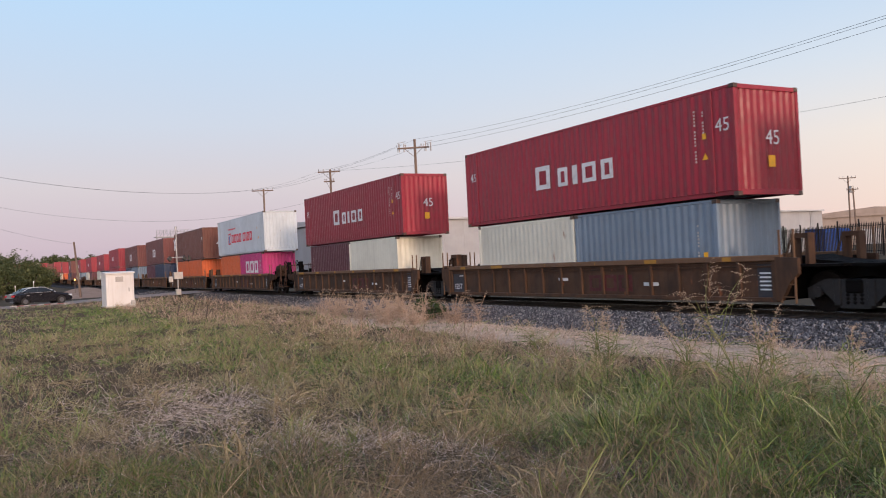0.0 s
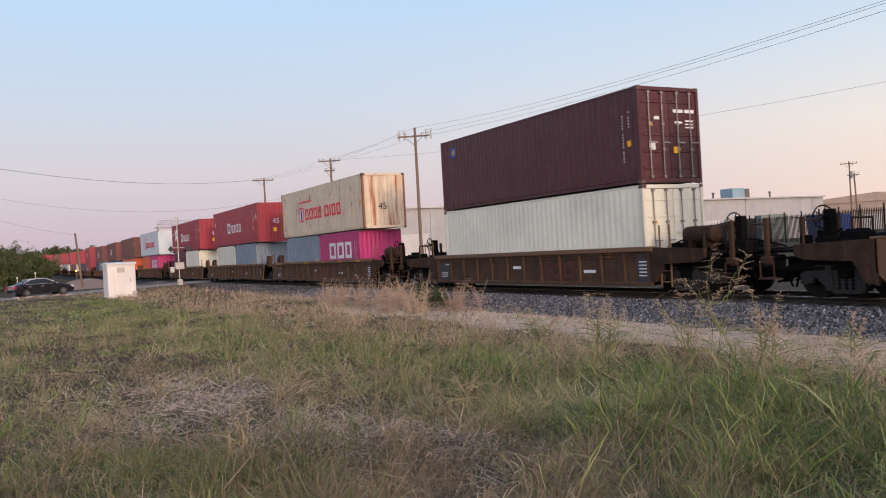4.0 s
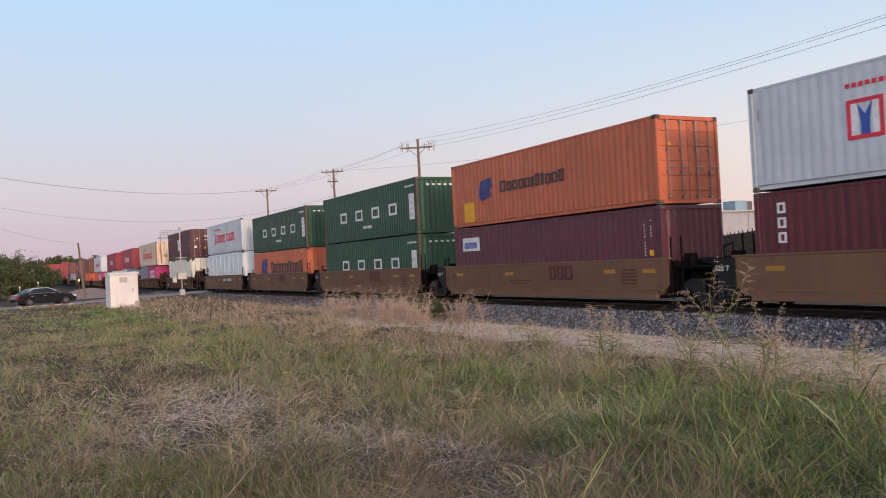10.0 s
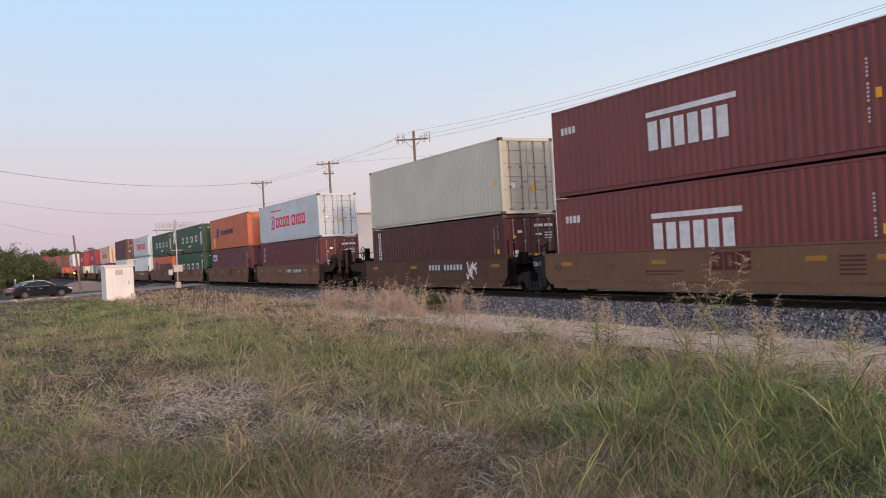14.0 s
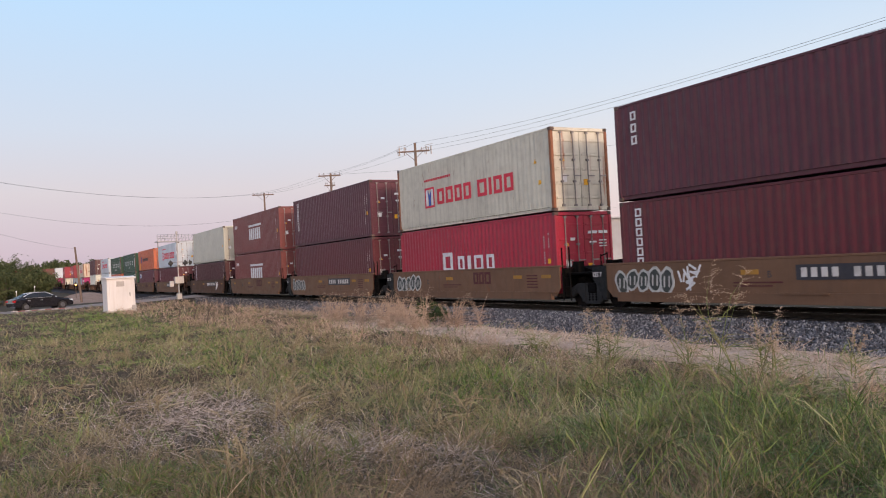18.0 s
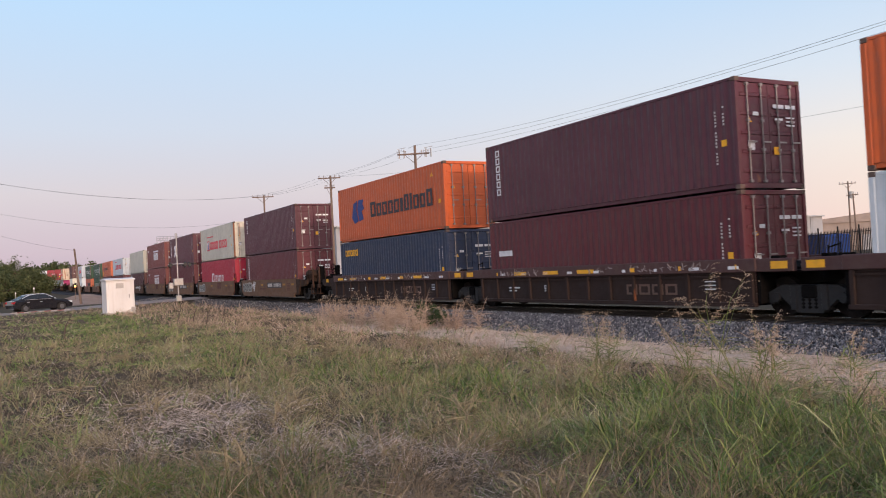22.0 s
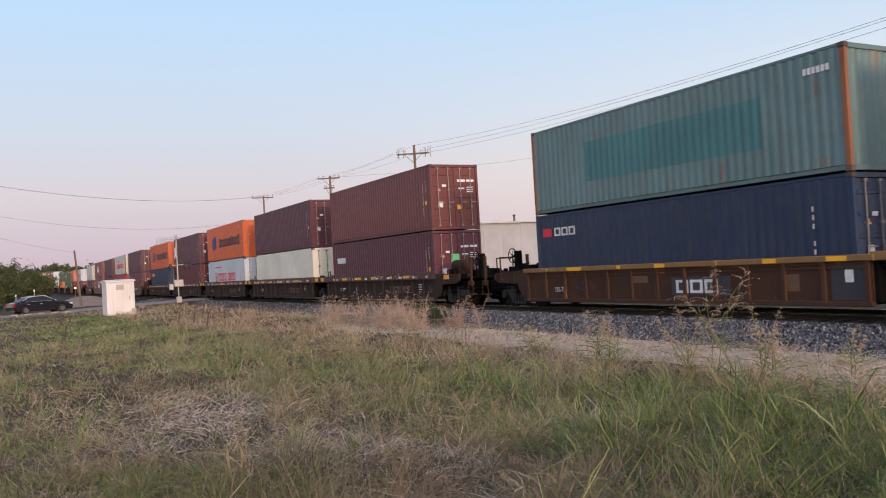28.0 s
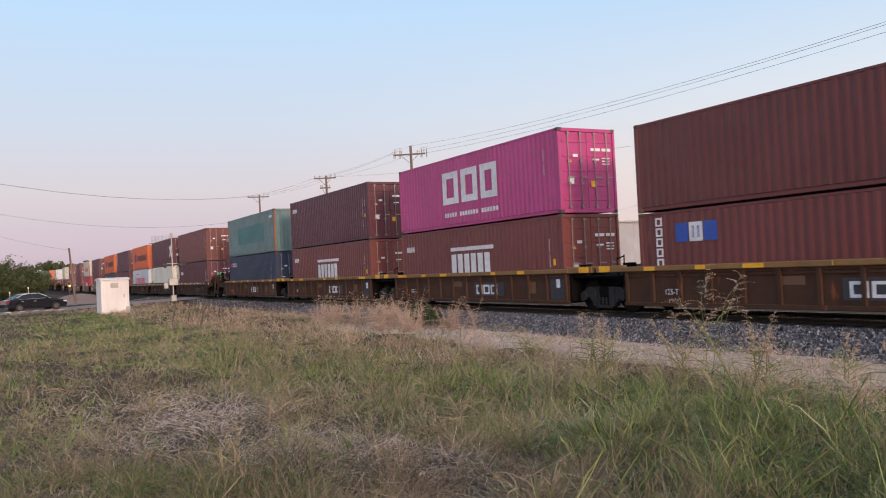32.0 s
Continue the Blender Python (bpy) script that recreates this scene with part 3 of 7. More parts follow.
def brown(c="maroon", marks=PLAIN, door=True, h=HIGH, what="maroon-brown 40-foot container, its doors trailing"):
    return (c, FT40, h, door, what, marks + (DOOR_PRINT if door else []))


def twenty(c, what, marks=()):
    return (c, FT20, STD, False, what, list(marks))


WHITE20, SLATE20 = twenty("bone", "cream-white 20-foot container in the well"), twenty("slate", "slate-blue 20-foot container in the well", [code_column(2.3, 0.9, 2.0), plate(2.5, 2.64, 1.0, 1.2, mark_yellow)])
PINK20, ORANGE20, PLUM20 = twenty("pink", "magenta-pink 20-foot container in the well", O3_20), twenty("orange", "orange 20-foot container in the well"), twenty("plum", "dark plum 20-foot container in the well", [code_column(-2.6, 1.0, 2.0)])
NAVY20 = twenty("navy", "dark blue 20-foot container in the well")
YM45 = ("white", FT45, HIGH, False, "white 45-foot container with red name blocks", YM)
TAN45 = ("tan", FT45, HIGH, False, "rust-streaked tan 45-foot container with red name blocks", YM + [figure("45", 6.3, 1.38, 0.32, mark_yellow), figure("45", -6.5, 1.5, 0.32, mark_yellow), end_figure("45", -0.35, 1.0, 0.5, mark_black)])
FAR_RED = ("red", FT40, HIGH, False, "red container far down the train", [block_name(-2.0, 1.1, 0.6, (0.9, 0.9, 0.9), mark_white)])
FAR_BRICK = ("rust", FT40, HIGH, False, "rusty orange-red container far down the train", [block_name(-1.2, 0.9, 0.9, (0.9, 0.9), mark_white)])
CREAM40, WHITE40 = ("cream", FT40, HIGH, True, "cream 40-foot container, its doors trailing", RIGHT_PRINT[2:] + DOOR_PRINT[1:]), ("bone", FT40, HIGH, True, "cream-white 40-foot container in the well", [plate(-5.2, -4.8, 0.9, 1.02, mark_yellow)] + DOOR_PRINT[1:])
U40 = ("green", FT40, STD, False, "dark green 40-foot container with white name blocks", U4)
HL40S = ("faded", FT40, STD, False, "faded orange 40-foot container with dark name blocks", HL)
HL40 = ("orange", FT40, HIGH, True, "bright orange 40-foot container with dark name blocks", HL + DOOR_PRINT[1:2])
HMM40 = ("brick", FT40, HIGH, True, "brick-red 40-foot container with white name blocks", H3 + DOOR_PRINT)

# number: (well car pattern, trailing end of the upper box at 0 s, upper box, lower boxes)
UNITS = {
    0: ("ribbed", -34.5, RED45, (PLUM20, WHITE20)),
    1: ("ribbed", -14.79, RED45, (WHITE20, SLATE20)),
    2: ("ribbed", 4.9, TAN45, (SLATE20, PINK20)),
    3: ("ribbed", 25.78, brown("oxblood", [plate(-5.25, -4.85, 2.15, 2.55, mark_blue), plate(-5.17, -4.93, 2.25, 2.45, mark_yellow)] + PLAIN), (WHITE40,)),
    4: ("smooth", 45.76, ("white", FT40, STD, False, "white 40-foot container with red name blocks", YM), (("ice", FT40, HIGH, False, "pale blue-white container with framed side doors", "panels"),)),
    5: ("smooth", 61.2, U40, (HL40S,)),
    6: ("smooth", 76.64, U40, (U40,)),
    7: ("smooth", 92.17, ("faded", FT40, STD, True, "faded, patched orange 40-foot container, its doors trailing", HL_SMALL + DOOR_PRINT[1:2]), (brown("plum", [plate(-5.43, -4.1, 1.65, 2.18, mark_white, "white_panel"), plate(-5.3, -4.3, 1.75, 2.0, mark_blue)] + PLAIN, False, STD, "dark plum 40-foot container in the well"),)),
    8: ("smooth", 107.66, ("white", FT40, STD, True, "white 40-foot container with red name blocks, its doors trailing", YM + DOOR_PRINT[1:]), (brown("maroon", [name_column(-5.4, 2.3, 3, 0.26, 0.24, 0.36)] + RIGHT_PRINT, True, STD),)),
    9: ("smooth", 127.56, CREAM40, (brown("oxblood", COLUMN_LOW, True, STD),)),
    10: ("smooth", 143.07, HMM40, (HMM40,)),
    11: ("smooth", 158.42, brown("plum", COLUMN), (brown("maroon"),)),
    12: ("smooth", 173.95, ("ivory", FT40, HIGH, True, "rust-edged cream container with red name blocks", YM + DOOR_PRINT[1:]), (("crimson", FT40, HIGH, True, "crimson 40-foot container with white name blocks", LINE45[:2] + RIGHT_PRINT + DOOR_PRINT),)),
    13: ("smooth", 189.44, brown("plum", COLUMN_SHORT), (brown("maroon", COLUMN),)),
    14: ("dark", 209.19, HL40, (("navy", FT40, HIGH, True, "navy-blue 40-foot container in the well", [block_name(-5.4, 2.15, 0.32, (0.9, 0.9, 0.9, 0.9, 0.9), mark_yellow)] + RIGHT_PRINT + DOOR_PRINT),)),
    15: ("dark", 224.83, brown("plum", COLUMN), (brown("maroon", [small_print([(-5.5, -4.6, 1.6, 1.8)])] + PLAIN),)),
    16: ("dark", 240.48, HL40, (("white", FT40, HIGH, True, "white 40-foot container with red name blocks in the well", YM_LOW + DOOR_PRINT[1:]),)),
    17: ("dark", 256.07, brown("plum"), (WHITE40,)),
    18: ("dark", 271.66, brown("rust", PLAIN), (brown("plum", [plate(-5.4, -4.2, 1.8, 2.1, mark_white, "white_panel"), end_plates([(-0.35, 0.05, 1.45, 1.85)], mark_green)] + PLAIN),)),
    19: ("yellow_edged", 291.66, ("teal", FT40, HIGH, False, "weathered teal container with a repainted side", [repainted, small_print([(5.0 + 0.12 * i, 5.09 + 0.12 * i, 2.35, 2.5) for i in range(6)])]), (("navy", FT40, HIGH, True, "navy-blue 40-foot container in the well", [plate(-5.7, -5.2, 2.12, 2.4, mark_red), block_name(-5.05, 2.13, 0.28, (1.2, 1.2, 1.2), mark_white), code_column(5.0, 0.7, 2.4, step=0.2)] + DOOR_PRINT),)),
    20: ("yellow_edged", 307.38, brown("plum", [small_print([(-5.6 + 0.2 * i, -5.46 + 0.2 * i, 2.2, 2.42) for i in range(4)])] + PLAIN), (HMM40,)),
    21: ("yellow_edged", 323.26, ("magenta", FT40, HIGH, True, "magenta-pink 40-foot container with white name blocks", O3 + DOOR_PRINT), (HMM40,)),
    22: ("yellow_edged", 339.12, brown("rust", PLAIN, True, STD), (brown("rust", [plate(-4.63, -4.16, 1.7, 2.22, mark_blue, "blue_panel"), plate(-4.12, -3.64, 1.7, 2.22, mark_white, "white_panel"), plate(-3.6, -3.13, 1.7, 2.22, mark_blue, "blue_panel"), small_print([(-4.02, -3.93, 1.8, 2.12), (-3.83, -3.74, 1.8, 2.12)], mark_blue), name_column(-5.4, 2.42, 6)] + PLAIN, True, STD),)),
}
AHEAD = [(YM45, (ORANGE20, PINK20)), (("brown", FT45, HIGH, False, "brown 45-foot container far down the train", [figure("45", 6.2, 1.7, 0.5, mark_white), end_figure("45", 0.0, 1.2, 0.6, mark_white)]), (ORANGE20, ORANGE20)),
         (FAR_BRICK, (PLUM20, NAVY20)), (FAR_BRICK, (NAVY20, SLATE20)), (FAR_RED, (FAR_RED,)), (FAR_RED, (WHITE20, NAVY20)), (FAR_RED, (WHITE20, PLUM20)), (FAR_RED, (WHITE20, SLATE20)),
         (FAR_BRICK, (NAVY20, PLUM20)), (FAR_RED, (WHITE20, ORANGE20)), (FAR_RED, (FAR_BRICK,)), (FAR_BRICK, (WHITE20, NAVY20)), (FAR_RED, (FAR_RED,)), (WHITE40, (FAR_RED,)), (FAR_RED, (FAR_BRICK,)), (FAR_BRICK, (FAR_RED,)), (FAR_RED, (FAR_RED,)), (FAR_RED, (FAR_BRICK,))]
for i, (up, low) in enumerate(AHEAD):
    UNITS[-1 - i] = ("ribbed", -57.1 - 19.69 * i - (FT45 - up[1]) / 2, up, low)


# ---- well cars ----
CAR_PAINT = {"ribbed": paint("car_ochre", (0.078, 0.042, 0.026), spec=0.2, rough=0.75, dirt=0.9, dirt_color=(0.03, 0.022, 0.019), grain=1.5, streak=0.65, rust=0.2, vary=0.08),
             "smooth": paint("car_tan", (0.095, 0.052, 0.034), rough=0.75, spec=0.2, dirt=0.5, dirt_color=(0.058, 0.036, 0.027), grain=1.3, streak=0.55, rust=0.15, vary=0.16),
             "dark": paint("car_dark", (0.032, 0.021, 0.019), spec=0.15, rough=0.8, dirt=0.4, dirt_color=(0.04, 0.026, 0.023), grain=2.2, streak=0.3, rust=0.08, vary=0.05),
             "yellow_edged": paint("car_brown", (0.064, 0.032, 0.021), spec=0.15, rough=0.8, dirt=0.55, dirt_color=(0.04, 0.026, 0.02), grain=1.6, streak=0.6, rust=0.25, vary=0.08)}
clean_tan = paint("car_tan_light", (0.155, 0.088, 0.055), rough=0.7, spec=0.2, dirt=0.4, dirt_color=(0.10, 0.06, 0.042), grain=1.5, streak=0.45, rust=0.12, vary=0.1)
CAR_EDGE = {"ribbed": paint("edge_ochre", (0.135, 0.072, 0.038), rough=0.7, dirt=0.6, grain=3, rust=0.2), "smooth": CAR_PAINT["smooth"],
            "dark": paint("edge_dark", (0.068, 0.032, 0.031), rough=0.7, dirt=0.3, grain=3), "yellow_edged": paint("edge_ochre_bright", (0.21, 0.115, 0.04), rough=0.7, dirt=0.45, grain=3, rust=0.2)}
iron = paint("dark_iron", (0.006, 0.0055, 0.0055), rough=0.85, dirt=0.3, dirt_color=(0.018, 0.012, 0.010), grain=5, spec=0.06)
dusty_iron = paint("dusty_iron", (0.026, 0.025, 0.026), rough=0.7, dirt=0.5, dirt_color=(0.036, 0.03, 0.027), grain=5, spec=0.25)
bracket_black = paint("bracket_black", (0.009, 0.010, 0.012), rough=0.6, dirt=0.35, dirt_color=(0.03, 0.024, 0.018), grain=4, spec=0.2)
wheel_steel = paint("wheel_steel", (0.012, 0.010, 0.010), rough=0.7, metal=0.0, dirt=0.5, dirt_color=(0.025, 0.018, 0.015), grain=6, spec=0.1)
grimy = paint("grimy_end", (0.05, 0.031, 0.023), rough=0.85, spec=0.1, dirt=0.8, dirt_color=(0.016, 0.012, 0.010), grain=2.5, streak=0.6, rust=0.15)
post_brown = paint("post_brown", (0.055, 0.03, 0.021), rough=0.8, spec=0.1, dirt=0.6, dirt_color=(0.03, 0.02, 0.016), grain=4, rust=0.2)
faded_yellow = paint("faded_yellow", (0.34, 0.17, 0.025), rough=0.7, dirt=0.35, grain=4, bump=0)
WHEEL_R = 0.4825
SIDE_Y = 1.49


def wheelset_mesh():
    bm = bmesh.new()
    for s in (-1, 1):
        y = s * 0.755
        for y0, y1, r0, r1 in ((y - 0.065, y + 0.065, WHEEL_R, WHEEL_R), (y - s * 0.085, y - s * 0.065, WHEEL_R + 0.025, WHEEL_R + 0.02), (y + s * 0.066, y + s * 0.09, 0.16, 0.13)):
            rod(bm, (0, y0, 0), (0, y1, 0), r0, r1, 24)
        for i in range(3):     # lifting holes show that the wheel turns
            a = i * 2.094
            rod(bm, (0.29 * math.cos(a), y + s * 0.063, 0.29 * math.sin(a)), (0.29 * math.cos(a), y + s * 0.075, 0.29 * math.sin(a)), 0.05, 0.04, 8)
    rod(bm, (0, -1.1, 0), (0, 1.1, 0), 0.085, None, 12)
    return bm


def truck_frame():
    """The cast side frame of a bogie, with its window."""
    bm = bmesh.new()
    prism(bm, ((-1.2, 0.10), (-1.2, -0.14), (-1.02, -0.17), (-0.98, 0.02), (-0.8, 0.02), (-0.35, -0.36), (0.35, -0.36), (0.8, 0.02), (0.98, 0.02), (1.02, -0.17), (1.2, -0.14), (1.2, 0.10), (0.75, 0.30), (-0.75, 0.30)), -0.09, 0.09)
    for x in (-0.42, 0.42):
        box(bm, x - 0.09, x + 0.09, -0.13, 0.13, -0.30, 0.30, bevel=0.02)
    for x in (-0.915, 0.915):
        rod(bm, (x, -0.16, -0.0), (x, -0.09, 0), 0.12, 0.13, 10)
    return bm


def spring_mesh():
    """One coil spring of a bogie, its turns as ridges of one skin."""
    bm = bmesh.new()
    rings = []
    for k in range(11):
        r = 0.075 if k % 2 else 0.055
        rings.append([bm.verts.new((r * math.cos(a), r * math.sin(a), -0.27 + 0.043 * k)) for a in np.arange(0, 6.28, 0.785)][:8])
    for lo, hi in zip(rings, rings[1:]):
        for j in range(8):
            bm.faces.new((lo[j], lo[(j + 1) % 8], hi[(j + 1) % 8], hi[j]))
    return bm


SPIN = []


def bogie(car, x, spins):
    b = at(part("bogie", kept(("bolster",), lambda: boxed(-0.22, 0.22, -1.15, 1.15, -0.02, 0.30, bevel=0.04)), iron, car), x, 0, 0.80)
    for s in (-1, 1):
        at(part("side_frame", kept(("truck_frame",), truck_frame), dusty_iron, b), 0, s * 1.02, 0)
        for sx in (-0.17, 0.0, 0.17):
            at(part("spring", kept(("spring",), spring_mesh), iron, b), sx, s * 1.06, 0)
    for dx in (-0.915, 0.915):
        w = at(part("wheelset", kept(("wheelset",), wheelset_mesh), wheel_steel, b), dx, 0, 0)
        if spins:
            SPIN.append((w, dx))


def side_mesh(x0, x1, kind):
    """The outer wall of the well on the -y side, with chords and shaped ends; y = 0 is the outer plate."""
    bm = bmesh.new()
    lo = 0.58
    if kind == "smooth":
        prism(bm, ((x0, 0.95), (x0 + 0.25, lo + 0.12), (x0 + 0.5, lo + 0.1), (x1 - 0.5, lo + 0.1), (x1 - 0.25, lo + 0.12), (x1, 0.95), (x1, 1.69), (x0, 1.69)), 0.0, 0.03)
    else:
        prism(bm, ((x0, lo), (x1, lo), (x1, 1.60), (x0, 1.60)), 0.07, 0.10)
    return bm


def chord_mesh(x0, x1, kind):
    bm = bmesh.new()
    if kind == "smooth":
        box(bm, x0, x1, -0.012, 0.14, 1.66, 1.72, bevel=0.01)
    elif kind == "dark":
        box(bm, x0, x1, -0.03, 0.16, 1.44, 1.78, bevel=0.02)
    else:
        box(bm, x0, x1, -0.03, 0.16, 1.56, 1.71, bevel=0.02)
    return bm


def sill_mesh(x0, x1, kind):
    bm = bmesh.new()
    if kind == "smooth":
        prism(bm, ((x0 + 0.5, 0.84), (x1 - 0.5, 0.84), (x1 - 0.5, 0.57), (x0 + 0.5, 0.57)), -0.035, 0.10)
        for x in np.arange(x0 + 1.2, x1 - 1.0, 2.6):
            box(bm, x, x + 1.3, -0.06, -0.03, 0.80, 0.85)
    else:
        box(bm, x0, x1, -0.005, 0.14, 0.565, 0.68, bevel=0.015)
    return bm


def rib_mesh(kind):
    bm = bmesh.new()
    top = 1.46 if kind == "dark" else 1.58
    prism(bm, ((-0.05, 0.64), (0.05, 0.64), (0.05, top), (-0.05, top)), 0.0, 0.08)
    return bm


def shelf_mesh(x0, x1, kind):
    """Two slim ledges that run under the top rail between the ribs."""
    bm = bmesh.new()
    top = 1.40 if kind == "dark" else 1.50
    for z in (top, top - 0.09):
        box(bm, x0 + 0.05, x1 - 0.05, 0.025, 0.075, z, z + 0.045)
    return bm


def ladder_mesh(h=1.75):
    bm = bmesh.new()
    for x in (0, 0.4):
        box(bm, x - 0.025, x + 0.025, -0.02, 0.02, 0.55, 0.55 + h, bevel=0.008)
    for z in (0.7, 1.0, 1.3, 1.6):
        rod(bm, (0, 0, z), (0.4, 0, z), 0.014, None, 6)
    return bm


def end_block(joint, reach, s):
    """The dark draft structure past the well, from the well's end out to the joint or coupler; s is its side."""
    bm = bmesh.new()
    if joint:
        prism(bm, ((s * 0.0, 0.75), (s * 0.3, 0.8), (s * 0.6, 1.0), (s * reach, 1.15), (s * reach, 1.42), (s * 0.45, 1.55), (0, 1.66)), -0.6, 0.6)
        box(bm, s * 0.02, s * (reach - 0.1), -1.3, 1.3, 1.40, 1.46)
        box(bm, 0, s * 0.12, -1.38, 1.38, 0.66, 1.6)
    else:
        box(bm, 0, s * (reach - 0.55), -0.4, 0.4, 0.95, 1.35, bevel=0.03)
        box(bm, s * 0.05, s * (reach - 0.75), -1.38, 1.38, 1.42, 1.50, bevel=0.02)
        box(bm, 0, s * 0.15, -1.38, 1.38, 0.66, 1.6)
        box(bm, s * 0.9, s * 1.9, -0.5, 0.5, 1.5, 1.75, bevel=0.05)
        rod(bm, (s * 1.0, 0.6, 1.62), (s * 1.9, 0.6, 1.62), 0.16, None, 10)
    return bm


def end_sill_mesh(reach, s):
    """The side sill carried on over the bogie to the car's end."""
    bm = bmesh.new()
    e = max(reach - 1.4, 0.9)
    prism(bm, ((-s * 0.05, 0.66), (s * 0.25, 0.72), (s * 0.55, 1.20), (s * (e - 0.25), 1.24), (s * e, 1.36), (s * e, 1.60), (-s * 0.05, 1.68)), -0.06, 0.06)
    box(bm, s * 0.7, s * 0.85, -0.09, -0.06, 1.2, 1.62)
    box(bm, s * (e - 0.5), s * (e - 0.35), -0.09, -0.06, 1.25, 1.6)
    return bm


def end_beam_mesh(reach, s, deep):
    """The top rail carried on to the articulated joint."""
    bm = bmesh.new()
    box(bm, 0, s * (reach - 0.1), -0.07, 0.07, 1.76 - deep, 1.76, bevel=0.015)
    return bm


def well_car(kind, ahead, behind, label, spins, number):
    """One unit of a double-stack car. ahead and behind: ('joint' or 'coupler', metres from the middle)."""
    c, edge = CAR_PAINT[kind], CAR_EDGE[kind]
    if kind == "smooth" and number != 9:
        c = edge = clean_tan
    half = 8.1 if kind == "ribbed" and number < 3 else 6.55
    car = tagged(new("well_car"), label, "railcar", "well cars of the train")
    x0, x1 = -half, half
    for s in (-1, 1):
        rz = 0 if s == -1 else 180
        y = s * SIDE_Y
        at(part("side_wall", kept(("side_wall", half, kind), lambda: side_mesh(x0, x1, kind)), c, car), 0, y, 0, rz=rz)
        at(part("top_chord", kept(("top_chord", half, kind), lambda: chord_mesh(x0 - 0.1, x1 + 0.1, kind)), edge, car), 0, y, 0, rz=rz)
        at(part("bottom_sill", kept(("bottom_sill", half, kind), lambda: sill_mesh(x0, x1, kind)), c, car), 0, y, 0, rz=rz)
        if kind != "smooth":
            k = 15 if half > 7 else 12
            at(part("shelf_channel", kept(("shelf_channel", half, kind), lambda: shelf_mesh(x0, x1, kind)), c, car), 0, y, 0, rz=rz)
            for i in range(k + 1):
                at(part("rib", kept(("rib", kind), lambda: rib_mesh(kind)), c, car), x0 + 0.1 + (2 * half - 0.2) * i / k, y, 0, rz=rz)
    # floor of the well: cross beams and shelf angles
    for x in (-half + 0.5, -half / 2, 0, half / 2, half - 0.5):
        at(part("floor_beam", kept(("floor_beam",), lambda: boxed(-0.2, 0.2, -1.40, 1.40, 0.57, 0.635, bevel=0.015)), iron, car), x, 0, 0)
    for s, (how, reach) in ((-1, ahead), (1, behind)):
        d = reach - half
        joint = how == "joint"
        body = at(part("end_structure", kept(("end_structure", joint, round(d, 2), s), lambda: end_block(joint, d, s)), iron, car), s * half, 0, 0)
        for sy in (-1, 1):
            if not joint:
                at(part("end_sill", kept(("end_sill", round(d, 2), s), lambda: end_sill_mesh(d, s)), grimy if kind != "dark" else c, car), s * half, sy * (SIDE_Y - 0.06), 0, rz=0)
            elif kind in ("dark", "yellow_edged"):
                deep = 0.32 if kind == "dark" else 0.2
                beam = at(part("end_beam", kept(("end_beam", round(d, 2), s, deep), lambda: end_beam_mesh(d, s, deep)), edge, car), s * half, sy * (SIDE_Y - 0.08), 0)
                tag = part("yellow_mark", kept(("yellow_mark",), lambda: boxed(-0.24, 0.24, -0.006, 0.006, -0.09, 0.09)), mark_yellow, beam)
                tag.matrix_basis = pose(s * (d - 0.5), sy * 0.075, 1.76 - deep / 2)
            elif s == -1 or kind == "ribbed":
                at(part("corner_bracket", kept(("bracket", s), lambda: bracket_mesh(s)), c if kind == "ribbed" else bracket_black, car), s * half, sy * (SIDE_Y - 0.02), 0)
            else:
                at(part("ladder", kept(("ladder",), ladder_mesh), iron, car), s * (half + 0.28) - 0.2, sy * 1.42, 0)
        if joint:
            if s == 1:
                bogie(car, reach, spins)
            if kind == "ribbed":
                for sy in (-1, 1):
                    at(part("ladder", kept(("ladder",), ladder_mesh), edge, car), s * (half + 0.32) - 0.2, sy * 1.5, 0)
            for sy in (-1, 1):
                at(part("guide_post", kept(("guide", kind == "ribbed"), lambda: guide_mesh(2.2 if kind == "ribbed" else 1.82)), c if kind == "ribbed" else iron, car), s * (half + 0.35), sy * 0.95, 0)
            if s == -1:
                at(part("hand_brake", kept(("hand_brake",), hand_brake_mesh), iron, car), -half - 0.5, 0, 1.46)
        else:
            bogie(car, s * (reach - 2.45), spins)
            for sy in (-1, 1):
                if kind == "ribbed":
                    at(part("ladder", kept(("ladder",), ladder_mesh), edge, car), s * (half + 0.55) - 0.2, sy * 1.42, 0)
                if kind == "dark":
                    mk = part("yellow_mark", kept(("yellow_mark",), lambda: boxed(-0.24, 0.24, -0.006, 0.006, -0.09, 0.09)), mark_yellow, car)
                    mk.matrix_basis = pose(s * (half + 1.05), sy * (SIDE_Y + 0.007), 1.52)
                at(part("end_post", kept(("end_post",), end_post_mesh), post_brown, car), s * (reach - 0.55), sy * 1.36, 0)
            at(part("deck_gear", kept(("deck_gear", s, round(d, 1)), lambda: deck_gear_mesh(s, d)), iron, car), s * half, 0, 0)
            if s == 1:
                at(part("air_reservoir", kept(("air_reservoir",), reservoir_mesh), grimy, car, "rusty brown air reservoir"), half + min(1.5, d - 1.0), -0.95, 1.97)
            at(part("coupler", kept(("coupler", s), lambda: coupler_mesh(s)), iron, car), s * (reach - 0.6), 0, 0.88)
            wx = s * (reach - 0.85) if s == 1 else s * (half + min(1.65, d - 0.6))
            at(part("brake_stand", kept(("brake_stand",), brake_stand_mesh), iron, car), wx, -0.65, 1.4)
